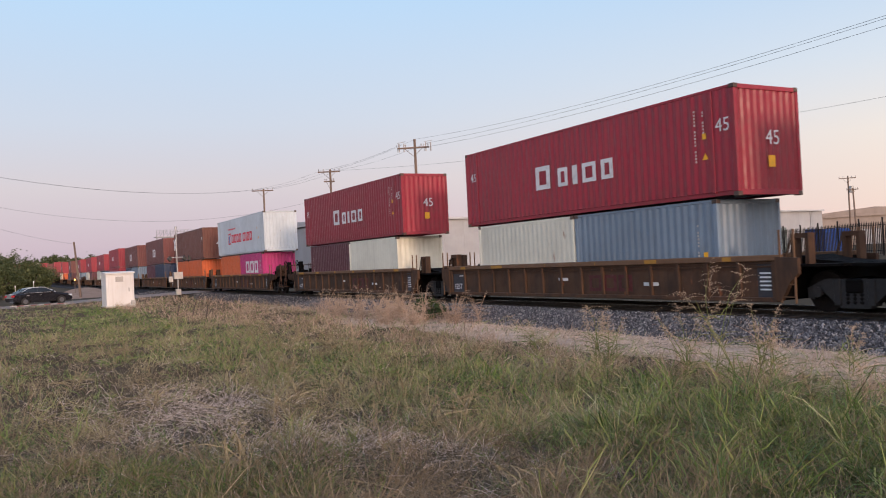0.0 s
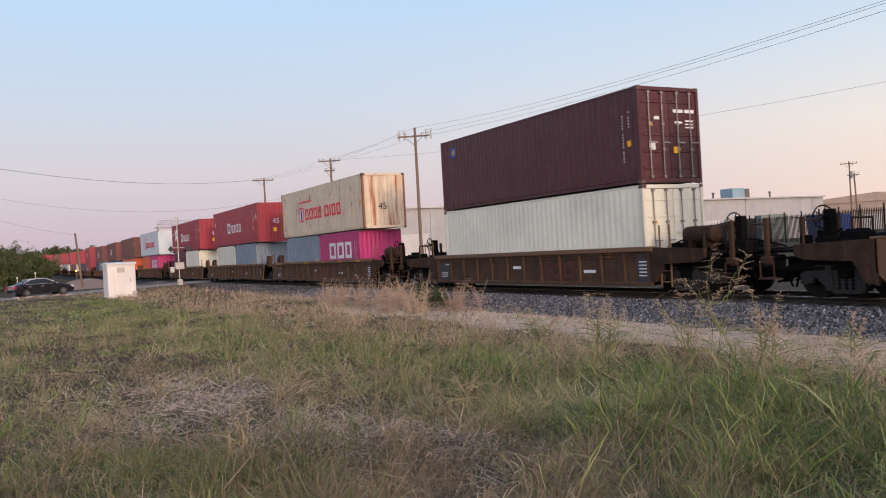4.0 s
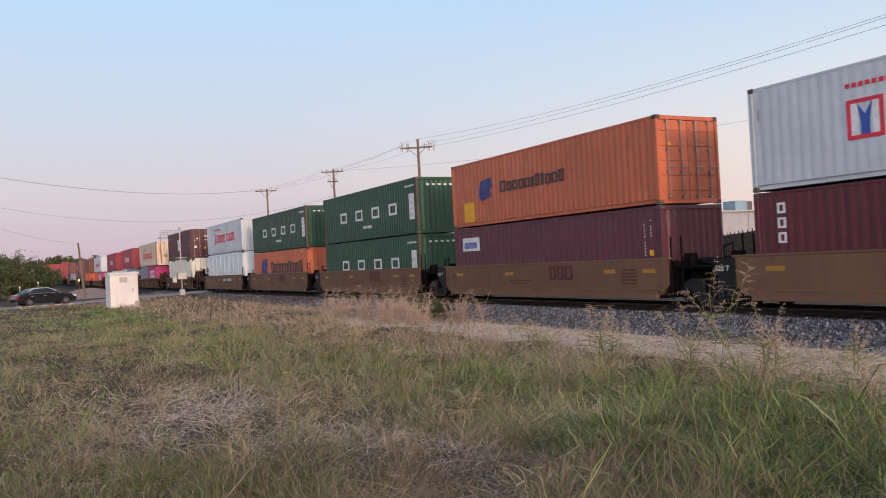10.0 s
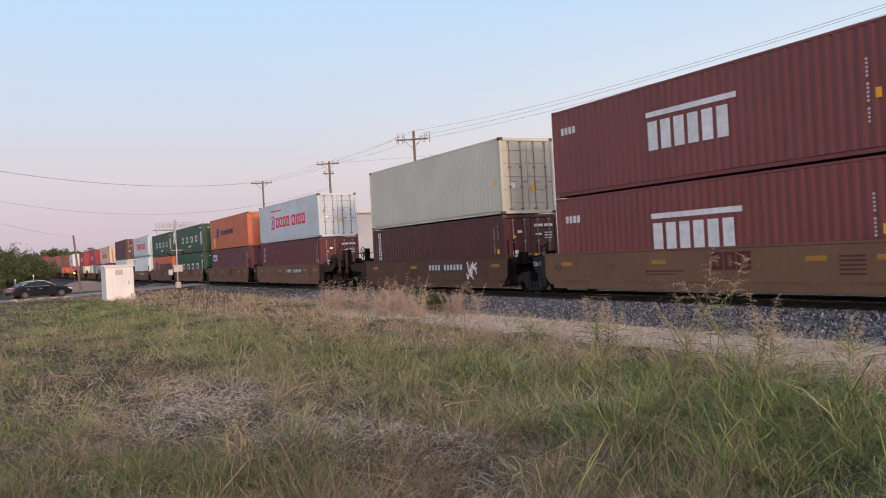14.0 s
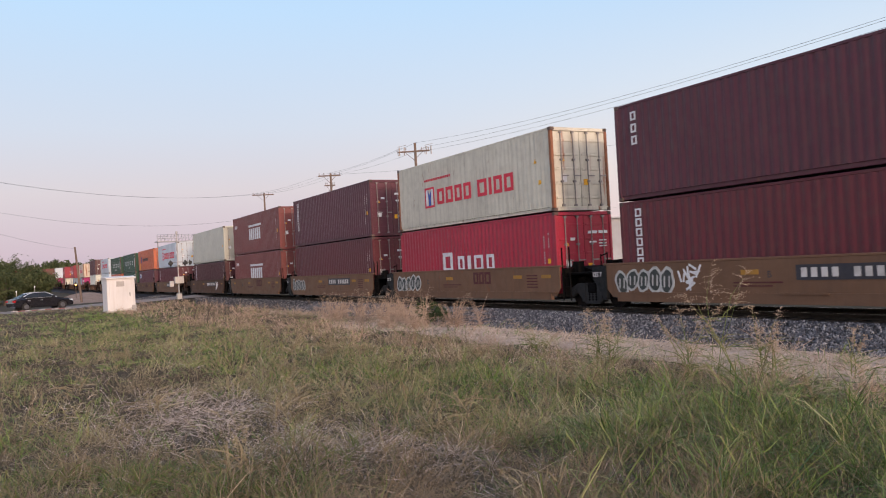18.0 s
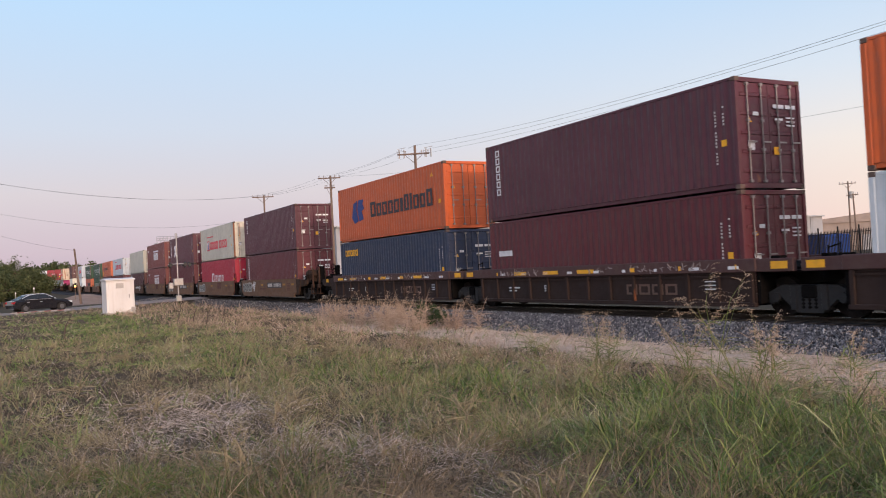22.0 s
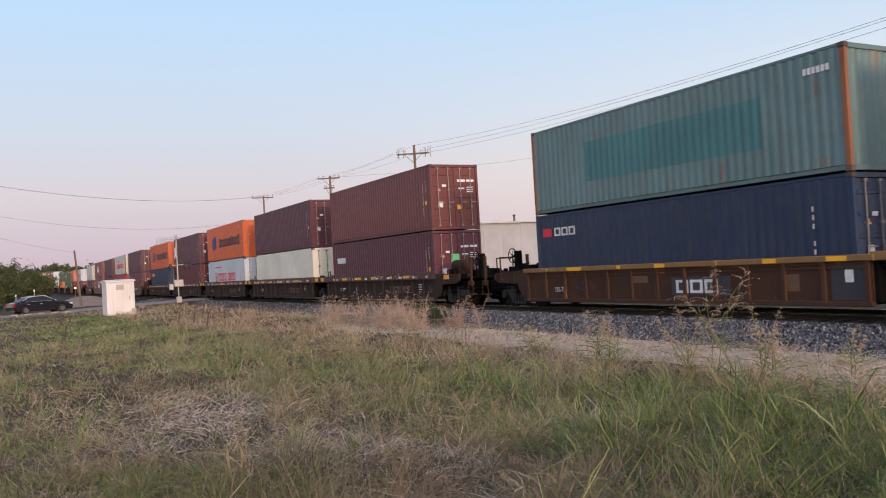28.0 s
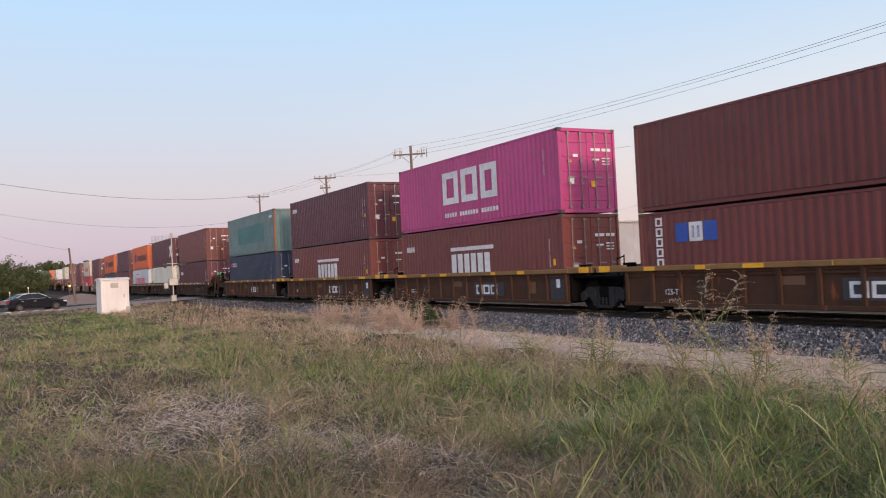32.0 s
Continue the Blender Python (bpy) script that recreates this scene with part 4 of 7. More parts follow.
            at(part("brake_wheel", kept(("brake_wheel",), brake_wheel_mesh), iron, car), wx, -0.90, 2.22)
            rx = s * (half + min(1.9, d - 0.4))
            at(part("end_step", kept(("end_step",), lambda: boxed(-0.12, 0.12, -1.4, 1.4, -0.02, 0.03)), grimy, car), rx, 0, 1.45)
            for py in (-1.3, -0.5, 0.5, 1.3):
                at(part("rail_post", kept(("rail_post",), rail_post_mesh), grimy, car), rx, py, 1.45)
            for py in (-0.9, 0.9):
                at(part("handrail", kept(("end_handrail",), handrail_mesh), grimy, car), rx, py, 2.17)
    mark_car(car, kind, half, number, ahead[0] == "joint")
    return car


def end_post_mesh():
    """A stout channel post with its step plate at the corner of the end platform."""
    bm = bmesh.new()
    box(bm, -0.06, 0.06, -0.05, 0.05, 1.12, 2.28, bevel=0.012)
    box(bm, -0.16, 0.16, -0.08, 0.05, 1.16, 1.34, bevel=0.02)
    box(bm, -0.22, 0.22, -0.12, 0.12, 0.78, 0.82)
    for x in (-0.2, 0.2):
        rod(bm, (x, -0.05, 0.8), (x, -0.05, 1.2), 0.018, None, 6)
    return bm


def reservoir_mesh():
    bm = bmesh.new()
    rod(bm, (-0.5, 0, 0), (0.5, 0, 0), 0.24, None, 16)
    for x in (-0.5, 0.5):
        rod(bm, (x, 0, 0), (x + 0.1 * (1 if x > 0 else -1), 0, 0), 0.24, 0.12, 16)
    for x in (-0.3, 0.3):
        box(bm, x - 0.04, x + 0.04, -0.25, 0.25, -0.5, -0.1)
    return bm


def deck_gear_mesh(s, d):
    """Valves, levers, pipes and hoses crowded over the end platform."""
    R = random.Random(31 + (s > 0))
    bm = bmesh.new()
    for i in range(12):
        x, y, z = s * R.uniform(0.2, d - 0.7), R.uniform(-1.2, 1.0), R.uniform(1.45, 1.62)
        w, dp, h = R.uniform(0.06, 0.22), R.uniform(0.06, 0.2), R.uniform(0.1, 0.34)
        box(bm, x - w, x + w, y - dp, y + dp, z, z + h, bevel=0.02)
    for i in range(9):
        x, y = s * R.uniform(0.2, d - 0.6), R.uniform(-1.25, 0.6)
        z = R.uniform(1.2, 1.8)
        rod(bm, (x, y, z), (x + R.uniform(-0.7, 0.7), y + R.uniform(-0.3, 0.3), z + R.uniform(-0.12, 0.2)), R.uniform(0.015, 0.035), None, 6)
    for i in range(4):        # hoses that hang by the coupler
        x = s * (d - 0.5 + R.uniform(-0.3, 0.3))
        y = R.uniform(-0.7, 0.5)
        rod(bm, (x, y, 1.2), (x + s * 0.15, y, 0.72), 0.03, None, 6)
        rod(bm, (x + s * 0.15, y, 0.72), (x + s * 0.42, y, 0.66), 0.03, None, 6)
    rod(bm, (s * 0.1, -1.25, 1.32), (s * (d - 0.4), -1.2, 1.28), 0.035, None, 6)
    rod(bm, (s * 0.1, -1.1, 1.05), (s * (d - 0.6), -1.1, 1.0), 0.05, None, 6)
    box(bm, s * 0.4, s * (d - 0.9), -1.1, 1.1, 0.98, 1.3, bevel=0.03)
    return bm


def bracket_mesh(s):
    bm = bmesh.new()
    prism(bm, ((-s * 0.02, 0.62), (s * 0.12, 0.60), (s * 0.4, 1.05), (s * 0.62, 1.25), (s * 0.62, 1.62), (-s * 0.02, 1.66)), -0.06, 0.06)
    return bm


def guide_mesh(top):
    """An upright guide by the articulated joint, a bent plate."""
    bm = bmesh.new()
    w = 0.24 if top > 2 else 0.14
    prism(bm, ((-w, 1.46), (-w + 0.1, 1.46), (-w + 0.1, top - 0.12), (w - 0.1, top - 0.12), (w - 0.1, 1.46), (w, 1.46), (w, top), (-w, top)), -0.12, 0.12)
    rod(bm, (-w, -0.1, top - 0.1), (-w - 0.25, -0.1, 1.5), 0.025, None, 6)
    return bm


def hand_brake_mesh():
    """Valves, hoses and brackets on the deck by the joint."""
    bm = bmesh.new()
    box(bm, -0.2, 0.15, -0.9, -0.4, 0.0, 0.22, bevel=0.04)
    box(bm, -0.1, 0.1, 0.2, 0.7, 0.0, 0.3, bevel=0.04)
    rod(bm, (-0.25, -0.3, 0.1), (0.25, 0.5, 0.28), 0.04, None, 8)
    rod(bm, (0.1, -1.1, 0), (0.12, -1.1, 0.62), 0.02, None, 6)
    rod(bm, (-0.2, -1.1, 0), (-0.2, -1.1, 0.55), 0.02, None, 6)
    rod(bm, (-0.2, -1.1, 0.5), (0.12, -1.1, 0.58), 0.02, None, 6)
    return bm


def coupler_mesh(s):
    bm = bmesh.new()
    box(bm, -s * 0.6, s * 0.35, -0.09, 0.09, -0.1, 0.1, bevel=0.02)
    box(bm, s * 0.3, s * 0.6, -0.15, 0.15, -0.15, 0.15, bevel=0.04)
    rod(bm, (s * 0.4, 0.2, -0.05), (s * 0.55, 0.25, -0.4), 0.03)
    return bm


def brake_stand_mesh():
    bm = bmesh.new()
    box(bm, -0.3, 0.3, -0.2, 0.3, 0.0, 0.35, bevel=0.03)
    box(bm, -0.12, 0.12, -0.12, 0.12, 0.3, 1.0, bevel=0.03)
    rod(bm, (0, -0.25, 0.78), (0, 0.1, 0.78), 0.04)
    return bm


def brake_wheel_mesh():
    bm = bmesh.new()
    n = 16
    for i in range(n):
        a, b = 2 * math.pi * i / n, 2 * math.pi * (i + 1) / n
        rod(bm, (0.27 * math.cos(a), 0, 0.27 * math.sin(a)), (0.27 * math.cos(b), 0, 0.27 * math.sin(b)), 0.018, None, 6)
    for i in range(5):
        a = 2 * math.pi * i / 5
        rod(bm, (0, 0, 0), (0.27 * math.cos(a), 0, 0.27 * math.sin(a)), 0.014, None, 5)
    return bm


def rail_post_mesh():
    bm = bmesh.new()
    rod(bm, (0, 0, 0), (0, 0, 0.75), 0.03, None, 6)
    return bm


def handrail_mesh():
    bm = bmesh.new()
    rod(bm, (0, -0.4, 0), (0, 0.4, 0), 0.025, None, 6)
    return bm


def car_bars(car, name, material, items, y=-SIDE_Y - 0.004):
    ob = bars(car, name, material, items)
    ob.matrix_basis = pose(0, y, 0)


def car_text(car, text, x, z, size, material, y):
    ob = part("stencil", letters(text, size), material, car)
    ob.matrix_basis = pose(x, y, z)


def mark_car(car, kind, half, number, jointed):
    flush = -SIDE_Y - 0.006
    rnd = random.Random(100 + number)
    if kind == "smooth":
        if number in (5, 6, 7, 10, 12):
            name_bars(car, mark_oxide, word(0.9, 1.12, 0.46, (0.8, 0.8, 0.95), 0.12), flush)
            car_text(car, "40", -half + 0.55, 1.13, 0.38, mark_black, flush)
            car_text(car, "CDE"[number % 3], -3.1, 1.15, 0.26, mark_black, flush)
        else:
            car_bars(car, "number_panel", mark_black, [(0.28, 3.52, 1.15, 1.51)], flush)
            car_bars(car, "number_print", mark_print, [(0.42 + i * 0.27, 0.58 + i * 0.27, 1.22, 1.44) for i in range(11) if i != 4], flush - 0.005)
            car_text(car, "AB"[number % 2], -0.55, 1.22, 0.24, mark_black, flush)
        car_bars(car, "yellow_band", faded_yellow, [(x, x + 0.55, 1.30, 1.42) for x in (-5.6, -1.9 if number in (5, 6, 7) else -1.35, 3.75, 5.5)], flush)
        car_bars(car, "small_print", mark_oxide, [(4.6, 5.25, 0.98 + 0.1 * i, 1.02 + 0.1 * i) for i in range(5)] + [(-1.6, -0.1, 1.08, 1.12), (-1.6, -0.4, 1.0, 1.03)], flush)
        if number in (11, 12, 13):     # sprayed bubble tag in two rows
            bm, fill = bmesh.new(), bmesh.new()
            for i in range(5):
                xc, zc, ww, hh, k = -5.85 + 0.47 * i, 1.16 + rnd.uniform(-0.05, 0.05), rnd.uniform(0.29, 0.35), rnd.uniform(0.36, 0.44), rnd.uniform(-0.1, 0.1)
                ring = [(math.cos(a) * (1 - 0.24 * rnd.random()), math.sin(a) * (1 - 0.2 * rnd.random())) for a in np.arange(0, 6.2, 0.42)]
                lift = 0.0007 * i
                prism(bm, [(xc + ww * u + k * v, zc + hh * v) for u, v in ring], -0.002 - lift, 0.002)
                prism(fill, [(xc + 0.72 * (ww * u + k * v), zc + 0.78 * hh * v) for u, v in ring], -0.0026 - lift, -0.001)
                for d in (-0.3, 0.25):
                    prism(bm, [(xc + d * ww - 0.03, zc - 0.35 * hh), (xc + d * ww + 0.03, zc - 0.4 * hh), (xc + d * ww + 0.06, zc + 0.3 * hh), (xc + d * ww, zc + 0.36 * hh)], -0.0034 - lift, -0.001)
            tagged(part("spray_tag", bm, paint("tag_pale", (0.40, 0.40, 0.39), rough=0.7, dirt=0.4, grain=5, bump=0), car, "pale spray-painted tag"), kind="stuff").matrix_basis = pose(0, flush - 0.001, 0)
            tagged(part("tag_fill", fill, paint("tag_dark", (0.035, 0.045, 0.045), rough=0.7, dirt=0.4, grain=5, bump=0), car, "dark filled sprayed tag"), kind="stuff").matrix_basis = pose(0, flush - 0.0012, 0)
        if number in (9, 13):     # sprayed tags, as loose pale strokes
            x0 = 3.4 if number == 9 else -3.75
            bm = bmesh.new()
            for i in range(16):
                a = rnd.uniform(0, math.pi)
                px, pz, ln = x0 + rnd.uniform(0.2, 1.0), rnd.uniform(0.8, 1.5) + (0.15 if number == 13 else 0), rnd.uniform(0.15, 0.4)
                dx, dz, w = math.cos(a) * ln / 2, math.sin(a) * ln / 2, 0.03
                ox, oz = -math.sin(a) * w, math.cos(a) * w
                prism(bm, ((px - dx - ox, pz - dz - oz), (px + dx - ox, pz + dz - oz), (px + dx + ox, pz + dz + oz), (px - dx + ox, pz - dz + oz)), -0.002 - 0.0004 * i, 0.002)
            ob = part("spray_tag", bm, mark_white, car, "pale spray-painted strokes")
            ob.matrix_basis = pose(0, flush - 0.003, 0)
        if jointed:
            car_text(car, "125 T", -half - 0.62, 1.32, 0.2, mark_white, -SIDE_Y - 0.075 + 0.02)
    else:
        plate_y = -SIDE_Y - 0.036
        if kind != "ribbed" or number < 3:
            n = 6 if half > 7 else 7
            car_bars(car, "yellow_band", faded_yellow if kind == "ribbed" else mark_yellow, [(-half + 0.9 + i * 2 * half / n + rnd.uniform(-0.5, 0.5), -half + 1.35 + i * 2 * half / n, 1.58 if kind != "dark" else 1.52, 1.69 if kind != "dark" else 1.64) for i in range(n)], plate_y)
        wall = -SIDE_Y + 0.064
        if kind == "ribbed":
            name_bars(car, mark_oxide, word(0.9, 0.78, 0.5, (1.2, 1.2, 1.2), 0.2), wall)
            for p in ((-half + 0.20, -half + 1.05, 0.66, 1.44), (half - 0.62, half - 0.12, 0.62, 1.52)):
                car_bars(car, "data_panel", mark_black, [p], wall)
            car_bars(car, "small_print", mark_white, [(half - 0.55, half - 0.22, 0.85 + 0.1 * i, 0.89 + 0.1 * i) for i in range(5)] + [(-half + 0.7, -half + 1.05, 1.3, 1.34)], wall - 0.005)
            car_text(car, "125T", -half + 0.28, 0.80, 0.3, mark_white, wall - 0.006)
            car_bars(car, "worn_patch", mark_white, [(-0.7, -0.2, 1.1, 1.2), (3.4, 4.0, 0.95, 1.05)], wall)
        elif kind == "dark":
            name_bars(car, mark_faint, word(1.8, 0.86, 0.3, (1.5, 1.5, 1.5, 1.5), 0.3), wall)
            car_bars(car, "small_print", mark_white, [(-4.6, -3.9, 1.05, 1.1), (-4.6, -4.1, 0.95, 0.99), (4.9, 5.4, 1.2, 1.23), (4.9, 5.4, 1.1, 1.13), (4.9, 5.4, 1.0, 1.03)], wall)
            car_bars(car, "small_print", mark_white, [(x, x + rnd.uniform(0.1, 0.4), 1.52, 1.60) for x in np.arange(-5, 6, 1.35)], plate_y)
            bm = bmesh.new()
            for i in range(80):          # chalky scrawl along the top rail
                a, px, pz, ln = rnd.uniform(0, math.pi), rnd.choice((-4.6, -3.4, 0.4, 2.6, 4.3)) + rnd.uniform(-0.6, 0.9), rnd.uniform(1.53, 1.68), rnd.uniform(0.06, 0.2)
                dx, dz, w = math.cos(a) * ln / 2, math.sin(a) * min(ln, 0.14) / 2, 0.009
                ox, oz = -math.sin(a) * w, math.cos(a) * w
                prism(bm, ((px - dx - ox, pz - dz - oz), (px + dx - ox, pz + dz - oz), (px + dx + ox, pz + dz + oz), (px - dx + ox, pz - dz + oz)), -0.002 - 0.0002 * i, 0.002)
            part("chalk_scrawl", bm, paint("chalk_grey", (0.26, 0.22, 0.22), rough=0.8, dirt=0.5, grain=6, bump=0), car, "chalky pale scrawl").matrix_basis = pose(0, plate_y, 0)
            car_text(car, "B", -2.4, 0.95, 0.3, mark_white, wall - 0.004)
        else:
            car_bars(car, "data_panel", mark_black, [(0.55, 2.65, 0.80, 1.30)], wall)
            name_bars(car, mark_white, word(0.72, 0.86, 0.36, (1.25, 1.25, 1.25), 0.2), wall - 0.005)
            car_text(car, "40", -3.75, 0.92, 0.42, mark_black, wall - 0.004)
            car_text(car, "125-T", -4.95, 0.90, 0.22, mark_white, wall - 0.004)
            car_bars(car, "worn_patch", paint("worn_ochre", (0.125, 0.068, 0.038), rough=0.8, dirt=0.6, grain=5, bump=0), [(-1.1, -0.4, 1.15, 1.36), (4.2, 4.7, 0.9, 1.3)], wall)
            car_bars(car, "data_panel", mark_black, [(half - 1.0, half - 0.1, 0.7, 1.5)], wall)
            car_bars(car, "small_print", mark_white, [(half - 0.65, half - 0.45, 1.1, 1.38)], wall - 0.005)


def side_door_panels(root, length, h):
    """Framed upright side doors, each with its ledges."""
    k = 8
    w = (length - 0.4) / k
    bm = bmesh.new()
    y0 = -WIDE / 2
    for a, b, c, d in ((-w / 2 + 0.03, -w / 2 + 0.11, 0.2, h - 0.14), (w / 2 - 0.11, w / 2 - 0.03, 0.2, h - 0.14), (-w / 2 + 0.11, w / 2 - 0.11, 0.2, 0.3), (-w / 2 + 0.11, w / 2 - 0.11, h - 0.24, h - 0.14), (-w / 2 + 0.11, w / 2 - 0.11, 1.25, 1.31), (-w / 2 + 0.11, w / 2 - 0.11, 1.85, 1.9)):
        box(bm, a, b, -0.025, 0.0, c, d)
    me = bpy.data.meshes.new("side_door")
    bm.to_mesh(me)
    bm.free()
    for i in range(k):
        at(part("side_door", me, box_paint("ice"), root), -length / 2 + 0.2 + (i + 0.5) * w, y0 + 0.012, 0)


GROUP_STARTS = {-1 - 3 * i for i in range(1, 7)} | {0, 3, 4, 9, 14, 19}      # the first unit of each car
CAR_LABEL = {"ribbed": "weathered ochre-brown well car with ribbed sides", "smooth": "tan-brown well car with smooth plate sides",
             "dark": "dark brown well car with a deep top rail", "yellow_edged": "rusty brown well car with a yellow-marked top rail"}
GOING = []        # (thing, metres along the track at 0 s, height of its base)
numbers = sorted(UNITS)
middle = {k: UNITS[k][1] - UNITS[k][2][1] / 2 for k in numbers}
for k in numbers:
    kind, _, up, low = UNITS[k]
    first = k in GROUP_STARTS or k == numbers[0]
    last = k + 1 in GROUP_STARTS or k == numbers[-1]
    ahead = ("coupler" if first else "joint", (middle[k] - middle[k - 1]) / 2 if k - 1 in middle else 9.9)
    behind = ("coupler" if last else "joint", (middle[k + 1] - middle[k]) / 2 if k + 1 in middle else 7.9)
    car = well_car(kind, ahead, behind, CAR_LABEL[kind], k >= -1, k)
    GOING.append((car, middle[k], 0.0))
    lower_h = low[0][2]
    spans = [0.0] if len(low) == 1 else [-FT20 / 2 - 0.035, FT20 / 2 + 0.035]
    for b, dx in zip(low, spans):
        panels = b[5] == "panels"
        ob = container(b[0], b[1], b[2], b[3], b[4], None if panels else b[5])
        if panels:
            side_door_panels(ob, b[1], b[2])
        GOING.append((ob, middle[k] + dx, FLOOR))
    on_top = up[4] + (", stacked on another" if len(up[4].split()) < 10 else "")
    GOING.append((container(up[0], up[1], up[2], up[3], on_top, up[5]), middle[k], FLOOR + lower_h + 0.02))


# ---- road and crossing ----
asphalt = paint("worn_asphalt", (0.27, 0.225, 0.20), spec=0.05, rough=0.95, dirt=0.5, dirt_color=(0.2, 0.18, 0.165), grain=3, bump=0.02, big=0.3)
concrete = paint("concrete", (0.42, 0.40, 0.37), rough=0.9, dirt=0.4, dirt_color=(0.2, 0.18, 0.15), grain=4, bump=0.01)
ROAD_DIR = Vector((-0.335, 0.942, 0)).normalized()
ROAD_AT = Vector((-74.4, 2.9, 0))


def road_strip():
    vs, fs = [], []
    across = Vector((ROAD_DIR.y, -ROAD_DIR.x, 0))
    steps = list(np.arange(-70, 70.1, 2.0))
    for d in steps:
        c = ROAD_AT + ROAD_DIR * d
        z = float(ground_z(c.x, c.y))
        near = max(0.0, 1 - abs(c.y - TRACK_Y) / 5.0)
        z = max(z, 0.0) * (1 - near) + 0.30 * near + 0.05
        for o in (-3.6, -1.8, 0, 1.8, 3.6):
            p = c + across * o
            vs.append((p.x, p.y, z - (0.06 if abs(o) > 3 else 0)))
    for i in range(len(steps) - 1):
        for j in range(4):
            a = i * 5 + j
            fs.append((a, a + 1, a + 6, a + 5))
    return sheet("road", vs, [np.array(fs)], asphalt, "narrow worn grey asphalt road over the track", "road", "structure")


road_strip()

# sleepers under the rails
timber = paint("sleeper_timber", (0.03, 0.024, 0.02), rough=0.9, dirt=0.5, dirt_color=(0.045, 0.04, 0.037), grain=6, vary=0.2)
track = tagged(new("railway_track"), "timber sleepers under the rails", "track", "", "structure")
for i in range(110):
    at(part("sleeper", kept(("sleeper",), lambda: boxed(-0.11, 0.11, -1.3, 1.3, 0.0, 0.17, bevel=0.01)), timber, track), -54 + i * 0.52, TRACK_Y, 0.035)

# loose stones of the bank
rng = np.random.default_rng(3)


def stones(n, x0, x1, o0, o1):
    """Squashed eight-faced stones lying on the bank."""
    x = rng.uniform(x0, x1, n)
    o = rng.uniform(o0, o1, n)
    prof = np.array(BED)
    z = np.interp(o, prof[:, 0], prof[:, 1])
    r = rng.uniform(0.02, 0.042, n)
    base = np.array([(1, 0, 0), (-1, 0, 0), (0, 1, 0), (0, -1, 0), (0, 0, 1), (0, 0, -1)], float)
    sc = rng.uniform(0.6, 1.25, (n, 1, 3)) * r[:, None, None]
    jig = rng.normal(0, 0.25, (n, 6, 3))
    v = (base[None] + jig) * sc
    a = rng.uniform(0, 6.28, n)
    c, s = np.cos(a)[:, None], np.sin(a)[:, None]
    vx, vy = v[:, :, 0] * c - v[:, :, 1] * s, v[:, :, 0] * s + v[:, :, 1] * c
    p = np.stack([vx + x[:, None], vy + o[:, None] + TRACK_Y, v[:, :, 2] + z[:, None] + 0.6 * r[:, None]], -1)
    f = np.array([(0, 2, 4), (2, 1, 4), (1, 3, 4), (3, 0, 4), (2, 0, 5), (1, 2, 5), (3, 1, 5), (0, 3, 5)])
    return p.reshape(-1, 3), (f[None] + 6 * np.arange(n)[:, None, None]).reshape(-1, 3)


sv1, sf1 = stones(54000, -44, 1, -4.6, -1.75)
sv2, sf2 = stones(8000, -100, -44, -4.6, -1.7)
stone_mat = bpy.data.materials.new("ballast_stone")
stone_mat.use_nodes = True
sn, sl = stone_mat.node_tree.nodes, stone_mat.node_tree.links
sramp = sn.new("ShaderNodeValToRGB")
ramp_stops(sramp, ((0.0, (0.02, 0.021, 0.026)), (0.45, (0.07, 0.072, 0.085)), (0.75, (0.14, 0.14, 0.155)), (0.9, (0.22, 0.215, 0.22)), (1.0, (0.38, 0.365, 0.35))))
sl.new(sn.new("ShaderNodeNewGeometry").outputs["Random Per Island"], sramp.inputs[0])
sl.new(sramp.outputs[0], sn["Principled BSDF"].inputs["Base Color"])
sn["Principled BSDF"].inputs["Roughness"].default_value = 0.85
sheet("ballast_stones", np.concatenate([sv1, sv2]), [np.concatenate([sf1, sf2 + len(sv1)])], stone_mat, "loose grey and bluish crushed stone beside the rails", "ballast")

# ---- poles and wires ----
pole_wood = paint("pole_wood", (0.17, 0.12, 0.095), rough=0.9, dirt=0.4, dirt_color=(0.07, 0.055, 0.05), grain=8, streak=0.4)
grey_metal = paint("grey_metal", (0.36, 0.37, 0.38), rough=0.5, metal=0.3, dirt=0.3, grain=6)
porcelain = paint("porcelain", (0.32, 0.30, 0.30), rough=0.3, dirt=0.1, grain=9, bump=0)
wire_mat = paint("wire", (0.11, 0.11, 0.115), rough=0.5, metal=0.4, dirt=0.1, bump=0)


